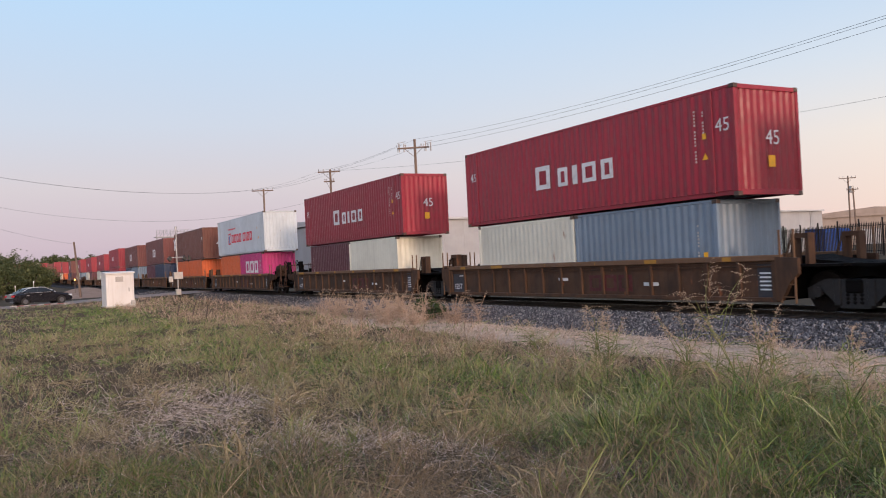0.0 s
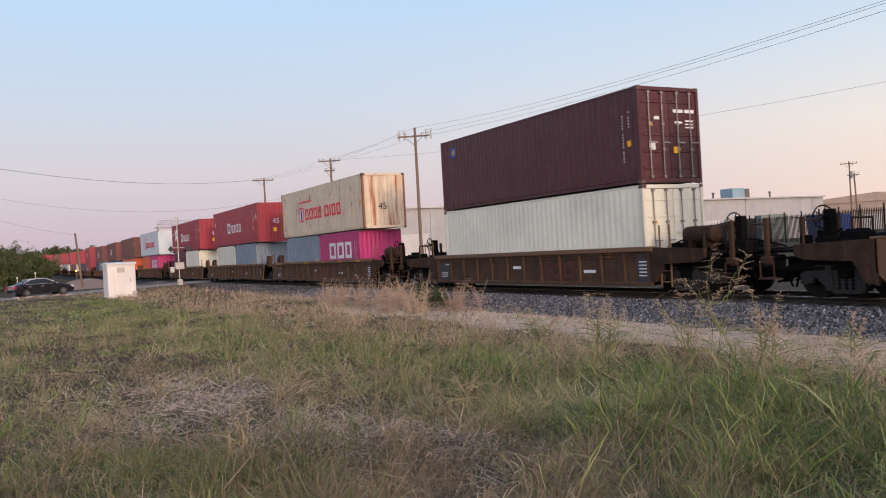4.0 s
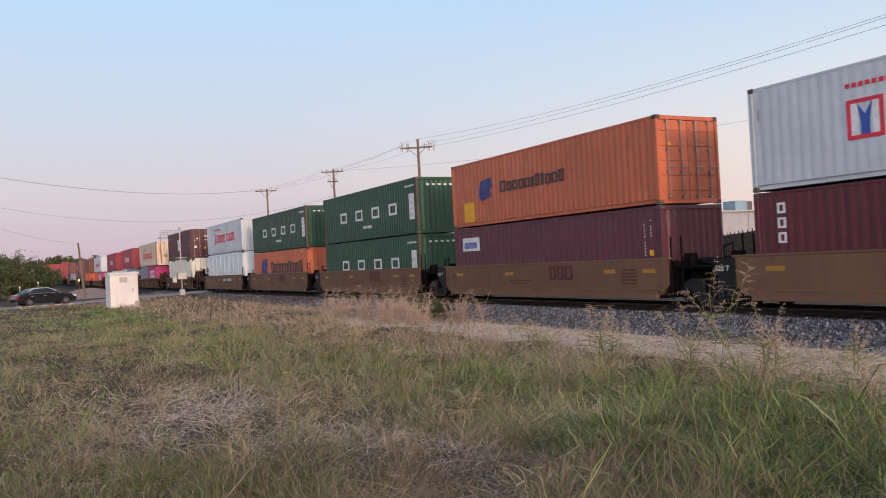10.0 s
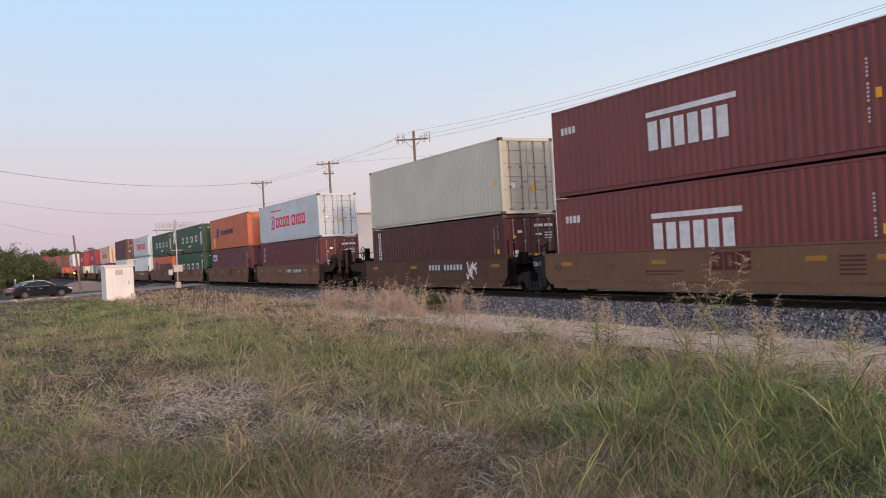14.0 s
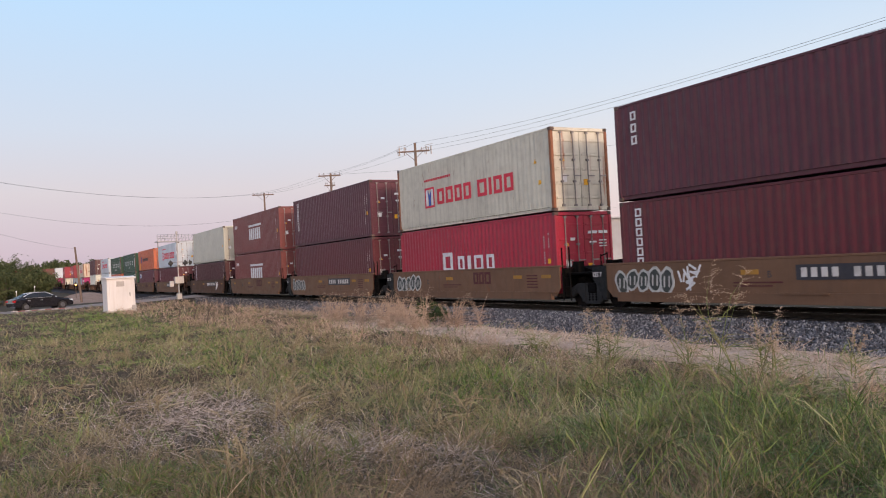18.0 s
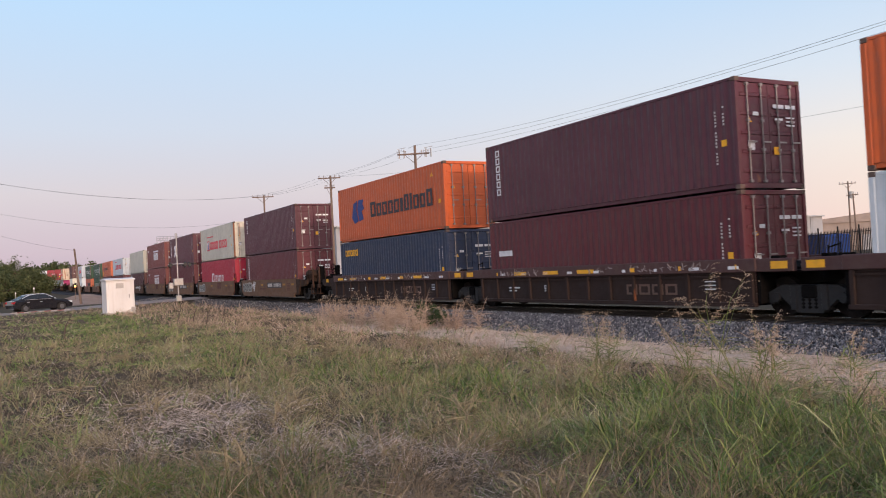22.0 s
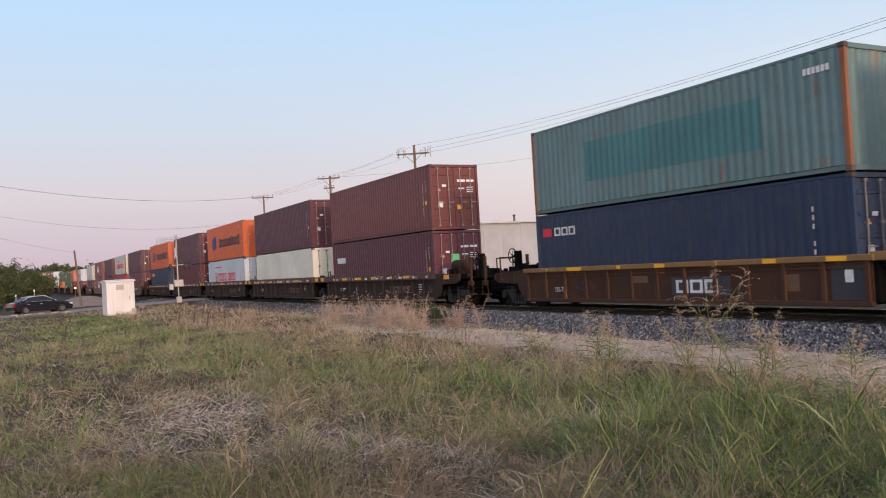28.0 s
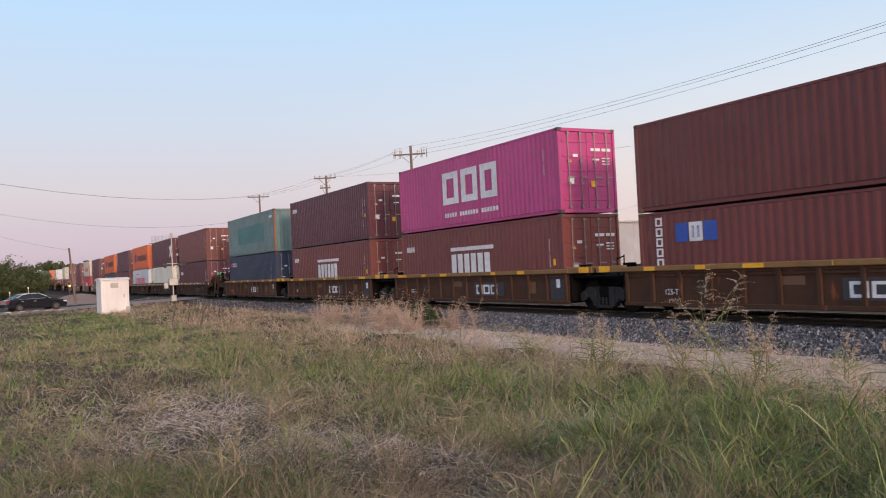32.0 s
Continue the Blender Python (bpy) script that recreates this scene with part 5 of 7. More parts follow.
def utility_pole(x, y, base, top, arms=((0.35, 2.6),), lean=(0, 0), transformer=False, label="weathered wooden utility pole with a crossarm", turn=90.0, r=0.15, bushings=True):
    """A tapered pole; arms: (metres below the top, length)."""
    root = tagged(new("utility_pole"), label, "pole", "utility poles")
    root.matrix_basis = pose(x, y, base, lean[0], lean[1], 0)
    h = top - base
    bm = bmesh.new()
    rod(bm, (0, 0, -0.1), (0, 0, h), r, r * 0.68, 10)
    part("shaft", bm, pole_wood, root)
    for drop, ln in arms:
        bm = bmesh.new()
        box(bm, -ln / 2, ln / 2, -0.06, 0.06, -0.06, 0.06, bevel=0.01)
        for s in (-1, 1):
            rod(bm, (s * ln * 0.3, 0.07, 0), (0, 0.07, -0.7), 0.02, None, 6)
        arm = at(part("crossarm", bm, pole_wood, root), 0, -r * 0.9, h - drop, rz=turn)
        if bushings:
            for o in (-ln / 2 + 0.1, -ln / 4, ln / 4, ln / 2 - 0.1):
                bm = bmesh.new()
                rod(bm, (0, 0, 0.05), (0, 0, 0.30), 0.03, None, 6)
                rod(bm, (0, 0, 0.2), (0, 0, 0.28), 0.07, 0.05, 8)
                at(part("insulator", bm, porcelain, arm), o, 0, 0)
    if transformer:
        bm = bmesh.new()
        rod(bm, (0.5, 0, h - 2.6), (0.5, 0, h - 1.6), 0.33, None, 14)
        box(bm, 0.1, 0.4, -0.06, 0.06, h - 2.3, h - 2.0)
        part("transformer", bm, grey_metal, root, "grey transformer can")
    return root


pa = utility_pole(-59.8, 30.3, 0.2, 12.0, ((0.7, 2.6),), label="tall wooden pole with switchgear on its crossarm", turn=56)
for o in (-1.1, 1.1):      # cut-out switches standing on the arm
    bm = bmesh.new()
    for dx in (-0.2, 0.2):
        rod(bm, (o + dx, 0, 11.2 - 0.2), (o + dx, 0, 11.2 + 0.5), 0.05, None, 8)
    rod(bm, (o - 0.35, 0, 11.75), (o + 0.35, 0, 11.85), 0.02, None, 6)
    rod(bm, (o - 0.4, 0, 11.6), (o - 0.3, 0, 11.0), 0.02, None, 6)
    sw = part("switch", bm, porcelain, pa, "pole-top cut-out switch")
    sw.matrix_basis = pose(0, 0, -0.2, 0, 0, 56)
utility_pole(-80.0, 30.6, 0.4, 12.0, ((0.25, 2.3), (1.25, 1.1)), turn=62)
utility_pole(-99.7, 29.3, 0.4, 12.0, ((0.25, 2.6),), turn=70)
utility_pole(-89.7, 7.26, 0.15, 5.7, (), lean=(4.3, 0), label="short bare wooden pole beside the crossing road", r=0.125)
utility_pole(-85.0, 81.6, 1.0, 11.0, ((0.3, 2.4),), transformer=True, turn=40, label="wooden pole with a grey transformer by the warehouse")
utility_pole(-80.6, 114.5, 1.0, 11.9, ((0.35, 2.4),), transformer=True, turn=35, label="wooden pole with a transformer beyond the fence")
utility_pole(-77.0, 110.8, 1.0, 9.7, ((0.2, 1.6),), turn=35, lean=(0, -2.0), label="leaning wooden pole beyond the fence")
utility_pole(-74.0, -10.0, 0.0, 12.9, ((0.4, 2.4),), turn=20)
utility_pole(-10.0, 50.0, 1.0, 11.3, ((0.4, 2.4),), turn=20)
utility_pole(8.0, 30.0, 0.3, 12.0, ((0.4, 2.6),), turn=90)


def wire(p, q, sag, r=0.008, pieces=28):
    bm = bmesh.new()
    p, q = Vector(p), Vector(q)
    rings = []
    side = (q - p).cross(Vector((0, 0, 1))).normalized()
    for i in range(pieces + 1):
        t = i / pieces
        c = p.lerp(q, t) - Vector((0, 0, 4 * sag * t * (1 - t)))
        rings.append([bm.verts.new(c + side * r), bm.verts.new(c + Vector((0, 0, r))), bm.verts.new(c - side * r), bm.verts.new(c - Vector((0, 0, r)))])
    for a, b in zip(rings, rings[1:]):
        for j in range(4):
            bm.faces.new((a[j], a[(j + 1) % 4], b[(j + 1) % 4], b[j]))
    return tagged(part("overhead_wire", bm, wire_mat), "thin black overhead wire between the poles", "wire", "overhead wires")


for o, z0, z1, sag in ((-0.15, 11.2, 11.2, 1.2), (0.0, 12.0, 11.7, 1.40), (1.1, 11.65, 11.85, 1.15)):
    wire((-59.8 + o * 0.55, 30.3 + o * 0.83, z0), (8.0, 30.0 + o, z1), sag)
for o, dz in ((-1.1, 0.15), (0.0, 0.5), (1.1, 0.15)):
    wire((-80.0 + o * 0.4, 30.6 + o * 0.8, 11.9), (-59.8 + o * 0.55, 30.3 + o * 0.83, 11.5 + dz), 0.25)
    wire((-99.7 + o * 0.3, 29.3 + o * 0.9, 11.95), (-80.0 + o * 0.4, 30.6 + o * 0.8, 11.9), 0.25)
wire((-99.7, 29.3, 12.0), (-74.0, -10.0, 12.66), 1.76)
wire((-99.7, 29.9, 12.0), (-74.2, -9.4, 12.55), 1.72)
wire((-80.0, 30.6, 9.3), (-74.0, -10.0, 11.0), 3.28)
wire((-89.75, 6.85, 5.5), (-74.0, -10.0, 10.9), 0.84)
wire((-80.0, 30.6, 11.86), (-10.0, 50.0, 10.9), 1.4)
wire((-85.0, 81.6, 10.9), (-120.0, 100.0, 10.9), 0.8)

# ---- crossing cabinet, mast ----
white_steel = paint("white_steel", (0.66, 0.635, 0.63), rough=0.45, dirt=0.25, dirt_color=(0.45, 0.38, 0.32), grain=2.0, streak=0.3, bump=0.003)
dull_silver = paint("dull_silver", (0.36, 0.35, 0.35), rough=0.4, metal=0.4, dirt=0.3, grain=5)
black_metal = paint("black_metal", (0.02, 0.02, 0.022), rough=0.5, dirt=0.2, grain=5)


def signal_cabinet():
    root = tagged(new("signal_cabinet"), "white steel signal cabinet on a low plinth", "cabinet")
    root.matrix_basis = pose(-58.0, 6.95, 0.0, 0, 0, 3)
    part("plinth", boxed(-0.95, 0.95, -0.93, 0.93, -0.15, 0.10, bevel=0.02), concrete, root)
    part("housing", boxed(-0.9, 0.9, -0.86, 0.86, 0.10, 2.18, bevel=0.015), white_steel, root)
    bm = bmesh.new()
    prism(bm, ((-1.0, 2.18), (1.0, 2.18), (1.0, 2.26), (0.0, 2.34), (-1.0, 2.26)), -0.93, 0.93)
    part("roof", bm, white_steel, root, "white overhanging roof")
    d = part("door", boxed(0.9, 0.93, -0.72, 0.72, 0.2, 2.1, bevel=0.01), white_steel, root)
    part("handle", boxed(0.93, 0.98, 0.5, 0.56, 1.0, 1.25, bevel=0.01), dull_silver, d)
    v = part("vent", boxed(0.93, 0.95, -0.28, 0.2, 1.66, 2.0, bevel=0.005), dull_silver, root, "louvred grey vent")
    for i in range(5):
        part("louvre", boxed(0.95, 0.97, -0.25, 0.17, 1.69 + i * 0.06, 1.72 + i * 0.06), dull_silver, v)
    part("meter_box", boxed(0.95, 1.1, 0.62, 0.88, 0.15, 0.42, bevel=0.01), dull_silver, root, "small grey meter box")


signal_cabinet()


def disc(bm, c, axis, r, th, sides=16):
    c, a = Vector(c), Vector(axis).normalized()
    rod(bm, c - a * th / 2, c + a * th / 2, r, None, sides)


def crossing_mast():
    root = tagged(new("crossing_signal_mast"), "silver crossing signal mast with a crossbuck and lamps", "signal")
    z0 = 0.30
    root.matrix_basis = pose(-72.75, 13.56, z0)
    bm = bmesh.new()
    rod(bm, (0, 0, 0), (0, 0, 5.6), 0.062, 0.052, 12)
    part("mast", bm, dull_silver, root)
    part("footing", boxed(-0.25, 0.25, -0.2, 0.2, -0.1, 0.4, bevel=0.03), concrete, root)
    bm = bmesh.new()
    rod(bm, (0, 0, 5.55), (0, 0, 5.75), 0.13, 0.09, 12)
    part("bell", bm, dull_silver, root)
    for a in (45, -45):
        b = part("crossbuck_blade", boxed(-0.6, 0.6, -0.015, 0.015, -0.11, 0.11, bevel=0.005), mark_white, root, "white crossbuck blade")
        b.matrix_basis = pose(-0.11 if a > 0 else -0.14, -0.1, 4.15) @ Matrix.Rotation(radians(-1), 4, "Z") @ Matrix.Rotation(radians(a), 4, "Y")
    arm = bmesh.new()
    rod(arm, (-0.1, -0.75, 3.1), (0.1, 0.75, 3.1), 0.04, None, 8)
    part("lamp_arm", arm, dull_silver, root)
    for sx, yy in ((0.12, -0.6), (0.2, 0.6), (-0.12, -0.6), (-0.05, 0.6), (0.25, 0.95)):
        bm = bmesh.new()
        disc(bm, (sx, yy, 3.0), (0.5, 1, 0), 0.26, 0.03)
        rod(bm, (sx, yy, 3.0), (sx + (0.22 if sx > 0 else -0.22), yy, 3.0), 0.13, 0.15, 12)
        part("lamp", bm, black_metal, root, "unlit black crossing lamp with a round shield")
    part("gate_mechanism", boxed(-0.28, 0.28, -0.36, 0.40, 1.25, 1.85, bevel=0.03), dull_silver, root, "grey gate mechanism box")
    bm = bmesh.new()
    box(bm, -0.1, 0.1, -0.75, -0.4, 1.0, 1.5, bevel=0.03)
    part("counterweight", bm, dull_silver, root)


crossing_mast()

# a striped pole lying low along the verge, before the waiting car
stripe_red = paint("stripe_red", (0.30, 0.10, 0.09), rough=0.8, dirt=0.6, dirt_color=(0.25, 0.19, 0.16), grain=6)
stripe_white = paint("stripe_white", (0.50, 0.44, 0.41), rough=0.8, dirt=0.6, dirt_color=(0.25, 0.19, 0.16), grain=6)
barrier = tagged(new("striped_barrier"), "low red and white striped pole beside the road", "barrier")
barrier.matrix_basis = pose(-68.6, 2.75, -0.06, 0, 0, 90)
for i in range(9):
    bm = bmesh.new()
    rod(bm, (-2.0 + i * 0.45, 0, 0.24), (-2.0 + (i + 1) * 0.45, 0, 0.26), 0.032, None, 8)
    part("stripe", bm, stripe_red if i % 2 else stripe_white, barrier)
for x in (-1.6, 1.7):
    part("foot", boxed(x - 0.06, x + 0.06, -0.06, 0.06, -0.05, 0.2, bevel=0.01), concrete, barrier)

amber = bpy.data.materials.new("amber_lamp")
amber.use_nodes = True
ab = amber.node_tree.nodes["Principled BSDF"]
ab.inputs["Base Color"].default_value = (0.9, 0.4, 0.05, 1)
ab.inputs["Emission Color"].default_value, ab.inputs["Emission Strength"].default_value = (1.0, 0.42, 0.10, 1), 6.0
flasher = tagged(new("warning_lamp"), "lit amber warning lamp on a short post", "lamp")
flasher.matrix_basis = pose(-96.0, 7.25, 0.2)
bm = bmesh.new()
rod(bm, (0, 0, -0.2), (0, 0, 1.66), 0.03, None, 8)
part("post", bm, pole_wood, flasher)
bm = bmesh.new()
disc(bm, (0.05, 0, 1.72), (1, 0, 0), 0.085, 0.1)
part("lens", bm, amber, flasher, "glowing amber lens")
for x, y, z in ((-84.0, 1.4, 1.6), (-84.0, 2.9, 1.95)):
    m = tagged(new("marker_post"), "thin pale marker post with a white top", "post", "marker posts")
    m.matrix_basis = pose(x, y, 0)
    bm = bmesh.new()
    rod(bm, (0, 0, -0.1), (0, 0, z), 0.03, None, 6)
    part("post", bm, dull_silver, m)
    part("reflector", boxed(-0.02, 0.04, -0.05, 0.05, z - 0.12, z + 0.05), mark_white, m)

# ---- the waiting car ----
car_black = paint("car_black", (0.014, 0.014, 0.018), rough=0.11, spec=0.9, dirt=0.08, dirt_color=(0.10, 0.09, 0.08), grain=3, bump=0)
car_glass = paint("car_glass", (0.012, 0.015, 0.02), rough=0.06, dirt=0.05, bump=0)
tyre_mat = paint("tyre", (0.02, 0.02, 0.02), rough=0.85, dirt=0.4, grain=8)
rim_mat = paint("rim", (0.13, 0.13, 0.14), rough=0.4, metal=0.5, dirt=0.3, grain=8)
lamp_red = paint("lamp_red", (0.35, 0.01, 0.015), rough=0.2, dirt=0.1, bump=0)
lamp_clear = paint("lamp_clear", (0.6, 0.62, 0.65), rough=0.15, dirt=0.1, bump=0)


def sedan():
    root = tagged(new("sedan_car"), "black four-door sedan waiting on the road", "car")
    root.matrix_basis = pose(-74.35, 2.95, 0.06, 0, 0, 109.6)
    bm = bmesh.new()
    prof = ((-2.3, 0.35), (-2.36, 0.62), (-2.30, 0.92), (-1.75, 1.0), (-0.9, 1.0), (0.95, 0.96), (1.9, 0.84), (2.25, 0.68), (2.32, 0.42), (2.2, 0.26), (1.78, 0.24), (1.7, 0.5), (1.4, 0.66), (1.1, 0.5), (1.02, 0.22), (-1.05, 0.22), (-1.12, 0.5), (-1.42, 0.66), (-1.72, 0.5), (-1.8, 0.24))
    prism(bm, prof, -0.88, 0.88)
    bmesh.ops.bevel(bm, geom=[e for e in bm.edges if abs(e.verts[0].co.y - e.verts[1].co.y) < 0.01], offset=0.10, segments=3, affect="EDGES")
    body = part("body", bm, car_black, root)
    bm = bmesh.new()
    roofp = ((-1.95, 0.98), (-1.15, 1.36), (-0.5, 1.45), (0.15, 1.43), (1.05, 0.95))
    prism(bm, roofp, -0.70, 0.70)
    for v in bm.verts:
        v.co.y *= 1.0 - 0.24 * max(0, (v.co.z - 0.95) / 0.5) + 0.12
    bmesh.ops.bevel(bm, geom=[e for e in bm.edges if abs(e.verts[0].co.y - e.verts[1].co.y) < 0.2], offset=0.11, segments=3, affect="EDGES")
    part("cabin", bm, car_black, root)
    for s in (-1, 1):
        for pts in (((-1.45, 1.02), (-1.0, 1.32), (-0.45, 1.385), (-0.45, 1.02)), ((-0.38, 1.02), (-0.38, 1.385), (0.12, 1.37), (0.75, 1.02))):
            bm = bmesh.new()
            prism(bm, pts, -0.006, 0.006)
            for v in bm.verts:
                v.co.y += s * (0.795 - 0.17 * (v.co.z - 0.95) / 0.5)
            part("side_window", bm, car_glass, root, "dark tinted side window")
        for a, b in ((-0.42, 0.85), (-1.4, -0.45)):
            d = part("door", boxed(a, b, s * 0.875, s * 0.89, 0.32, 0.95, bevel=0.005), car_black, root)
            part("door_handle", boxed(a + 0.08, a + 0.28, s * 0.89, s * 0.915, 0.78, 0.82), dull_silver, d)
        part("wing_mirror", boxed(0.55, 0.75, s * 0.86, s * 1.02, 0.98, 1.12, bevel=0.03), car_black, root)
        part("window_trim", boxed(-1.5, 0.9, s * 0.84, s * 0.86, 0.985, 1.01), dull_silver, root)
        # pale rods along the roof edge stand in for the sky's reflection there
        bm = bmesh.new()
        for (xa, za), (xb, zb) in zip(((-1.62, 1.10), (-1.12, 1.345), (-0.5, 1.425), (0.15, 1.41), (0.62, 1.18)), ((-1.12, 1.345), (-0.5, 1.425), (0.15, 1.41), (0.62, 1.18), (1.0, 0.98))):
            rod(bm, (xa, s * (0.80 - 0.17 * (za - 0.95) / 0.5), za), (xb, s * (0.80 - 0.17 * (zb - 0.95) / 0.5), zb), 0.02, None, 6)
        part("roof_trim", bm, lamp_clear, root, "pale strip standing in for sky glint on the roof")
        part("headlight", boxed(1.95, 2.28, s * 0.5, s * 0.84, 0.60, 0.74, bevel=0.03), lamp_clear, root)
        part("tail_light", boxed(-2.36, -2.1, s * 0.5, s * 0.86, 0.70, 0.86, bevel=0.03), lamp_red, root)
        for x in (1.4, -1.42):
            bm = bmesh.new()
            rod(bm, (x, s * 0.68, 0.32), (x, s * 0.89, 0.32), 0.32, None, 20)
            w = part("wheel", bm, tyre_mat, root, "black tyre on a pale alloy rim")
            bm = bmesh.new()
            rod(bm, (x, s * 0.885, 0.32), (x, s * 0.905, 0.32), 0.20, 0.17, 14)
            part("rim", bm, rim_mat, w)
    for x0, x1, z0, z1, nm in ((0.22, 1.0, 1.40, 1.0, "windscreen"), (-1.2, -1.9, 1.34, 1.0, "rear_window")):
        bm = bmesh.new()
        sx = 1 if x0 > 0 else -1
        vs = [bm.verts.new(c) for c in ((x0 + sx * 0.03, -0.55, z0), (x0 + sx * 0.03, 0.55, z0), (x1 + sx * 0.03, 0.68, z1), (x1 + sx * 0.03, -0.68, z1))]
        bm.faces.new(vs)
        bmesh.ops.solidify(bm, geom=bm.faces[:], thickness=0.012)
        part(nm, bm, car_glass, root, "dark tinted glass")


sedan()

# ---- beyond the track: warehouses, fence, bins ----
pale_wall = paint("pale_wall", (0.33, 0.335, 0.36), rough=0.7, dirt=0.25, dirt_color=(0.32, 0.29, 0.26), grain=0.6, streak=0.25, bump=0.004)
peach_wall = paint("peach_wall", (0.33, 0.265, 0.23), rough=0.8, dirt=0.2, dirt_color=(0.4, 0.3, 0.24), grain=0.5, bump=0.004)
roof_metal = paint("roof_metal", (0.44, 0.44, 0.46), rough=0.5, metal=0.2, dirt=0.2, grain=0.8)
dark_trim = paint("dark_trim", (0.10, 0.09, 0.09), rough=0.7, dirt=0.2)
ac_blue = paint("ac_blue", (0.20, 0.30, 0.36), rough=0.5, dirt=0.2, grain=2)


def warehouse():
    root = tagged(new("warehouse"), "long white metal-clad warehouse with a low roof", "building")
    root.matrix_basis = pose(-88.0, 34.0, 0.6)
    ln, dp, h = 84.0, 55.0, 6.5
    k = 30
    for i in range(k):          # wall panels between joints, on the face that is seen
        part("wall_panel", kept(("wall_panel",), lambda: boxed(-0.18, 0.0, 0.004, ln / k - 0.004, -0.8, h, bevel=0.01)), pale_wall, root).matrix_basis = pose(0, i * ln / k, 0)
    part("wall", boxed(-dp, -0.2, 0.0, ln, -0.8, h - 0.1), pale_wall, root)
    bm = bmesh.new()
    prism(bm, ((0.25, h), (0.25, h + 0.18), (-dp / 2, h + 1.3), (-dp - 0.2, h + 0.18), (-dp - 0.2, h)), -0.3, ln + 0.3)
    part("roof", bm, roof_metal, root, "pale low-pitched metal roof")
    part("gutter", boxed(0.25, 0.4, 0.0, ln, h - 0.05, h + 0.14), roof_metal, root)
    for y in (12.0, 30.0, 48.0, 66.0, 81.0):
        part("downpipe", boxed(0.03, 0.13, y, y + 0.1, -0.5, h), roof_metal, root)
    for y, w in ((8.0, 3.6), (57.0, 3.6)):
        d = part("roller_door", boxed(0.02, 0.08, y, y + w, -0.4, 3.4), roof_metal, root)
    u = part("air_unit", boxed(-6.0, -3.5, 67.3, 70.0, h + 0.15, h + 1.9, bevel=0.03), ac_blue, root, "blue-grey rooftop air unit")
    part("intake_grille", boxed(-5.9, -3.6, 70.0, 71.2, h + 0.2, h + 1.8), dark_trim, u)
    for y in (62.0, 74.5, 26.0, 40.0):
        bm = bmesh.new()
        rod(bm, (-2.5, y, h), (-2.5, y, h + 1.0), 0.14, None, 8)
        rod(bm, (-2.5, y, h + 1.0), (-2.5, y, h + 1.2), 0.3, 0.1, 8)
        part("roof_vent", bm, dark_trim, root)


warehouse()


def far_shed():
    root = tagged(new("gabled_shed"), "peach-coloured gabled shed behind the fence", "building")
    root.matrix_basis = pose(-128.6, 190.7, 1.0, 0, 0, 34)
    h = 7.0
    part("wall", boxed(-22, 24, 0, 30, -0.5, h), peach_wall, root)
    bm = bmesh.new()
    prism(bm, ((-22.5, h), (24.5, h), (24.5, h + 0.2), (1, h + 2.2), (-22.5, h + 0.2)), -0.4, 30.4)
    part("roof", bm, peach_wall, root)
    for x in (-14, -2, 10):
        part("roller_door", boxed(x, x + 4, -0.06, 0.0, -0.2, 3.8), roof_metal, root)


far_shed()
silo = tagged(new("twin_silo"), "pair of pale storage silos far behind the warehouse", "silo")
silo.matrix_basis = pose(-141.0, 141.6, 1.0)
for o in (-0.9, 1.1):
    bm = bmesh.new()
    rod(bm, (o * 0.7, o * 0.7, 0), (o * 0.7, o * 0.7, 13.2), 0.8, None, 16)
    rod(bm, (o * 0.7, o * 0.7, 13.2), (o * 0.7, o * 0.7, 13.6), 0.8, 0.3, 16)
    part("tank", bm, white_steel, silo)

fence_mat = paint("fence_black", (0.012, 0.012, 0.014), spec=0.15, rough=0.6, dirt=0.2, grain=6)
FENCE_LINE = (Vector((-20.0, 42.1, 0)), Vector((-46.0, 53.3, 0)), Vector((-88.0, 88.0, 0)))


def picket_mesh():
    bm = bmesh.new()
    box(bm, -0.02, 0.02, -0.02, 0.02, 0.08, 2.0)
    rod(bm, (0, 0, 2.0), (0, 0, 2.12), 0.018, 0.0, 4)
    return bm


for F0, F1 in zip(FENCE_LINE, FENCE_LINE[1:]):
    fdir = (F1 - F0).normalized()
    flen = (F1 - F0).length
    fyaw = math.degrees(math.atan2(fdir.y, fdir.x))
    npan = round(flen / 2.45)
    for i in range(npan):
        p = F0 + fdir * (i * flen / npan)
        z = float(ground_z(p.x, p.y))
        z2 = float(ground_z(*(p + fdir * 2.45).xy))
        pan = tagged(new("fence_panel"), "black steel picket fence panel", "fence", "panels of the picket fence")
        pan.matrix_basis = pose(p.x, p.y, z, 0, -math.degrees(math.atan2(z2 - z, 2.45)), fyaw)
        part("post", kept(("fence_post",), lambda: boxed(-0.04, 0.04, -0.04, 0.04, -0.1, 2.3, bevel=0.008)), fence_mat, pan)
        for h in (0.3, 1.85):
            at(part("rail", kept(("fence_rail",), lambda: boxed(0.04, 2.41, -0.02, 0.02, -0.02, 0.02)), fence_mat, pan), 0, 0, h)
        for j in range(13):
            at(part("picket", kept(("picket",), picket_mesh), fence_mat, pan), 0.18 + j * 0.175, 0, 0)


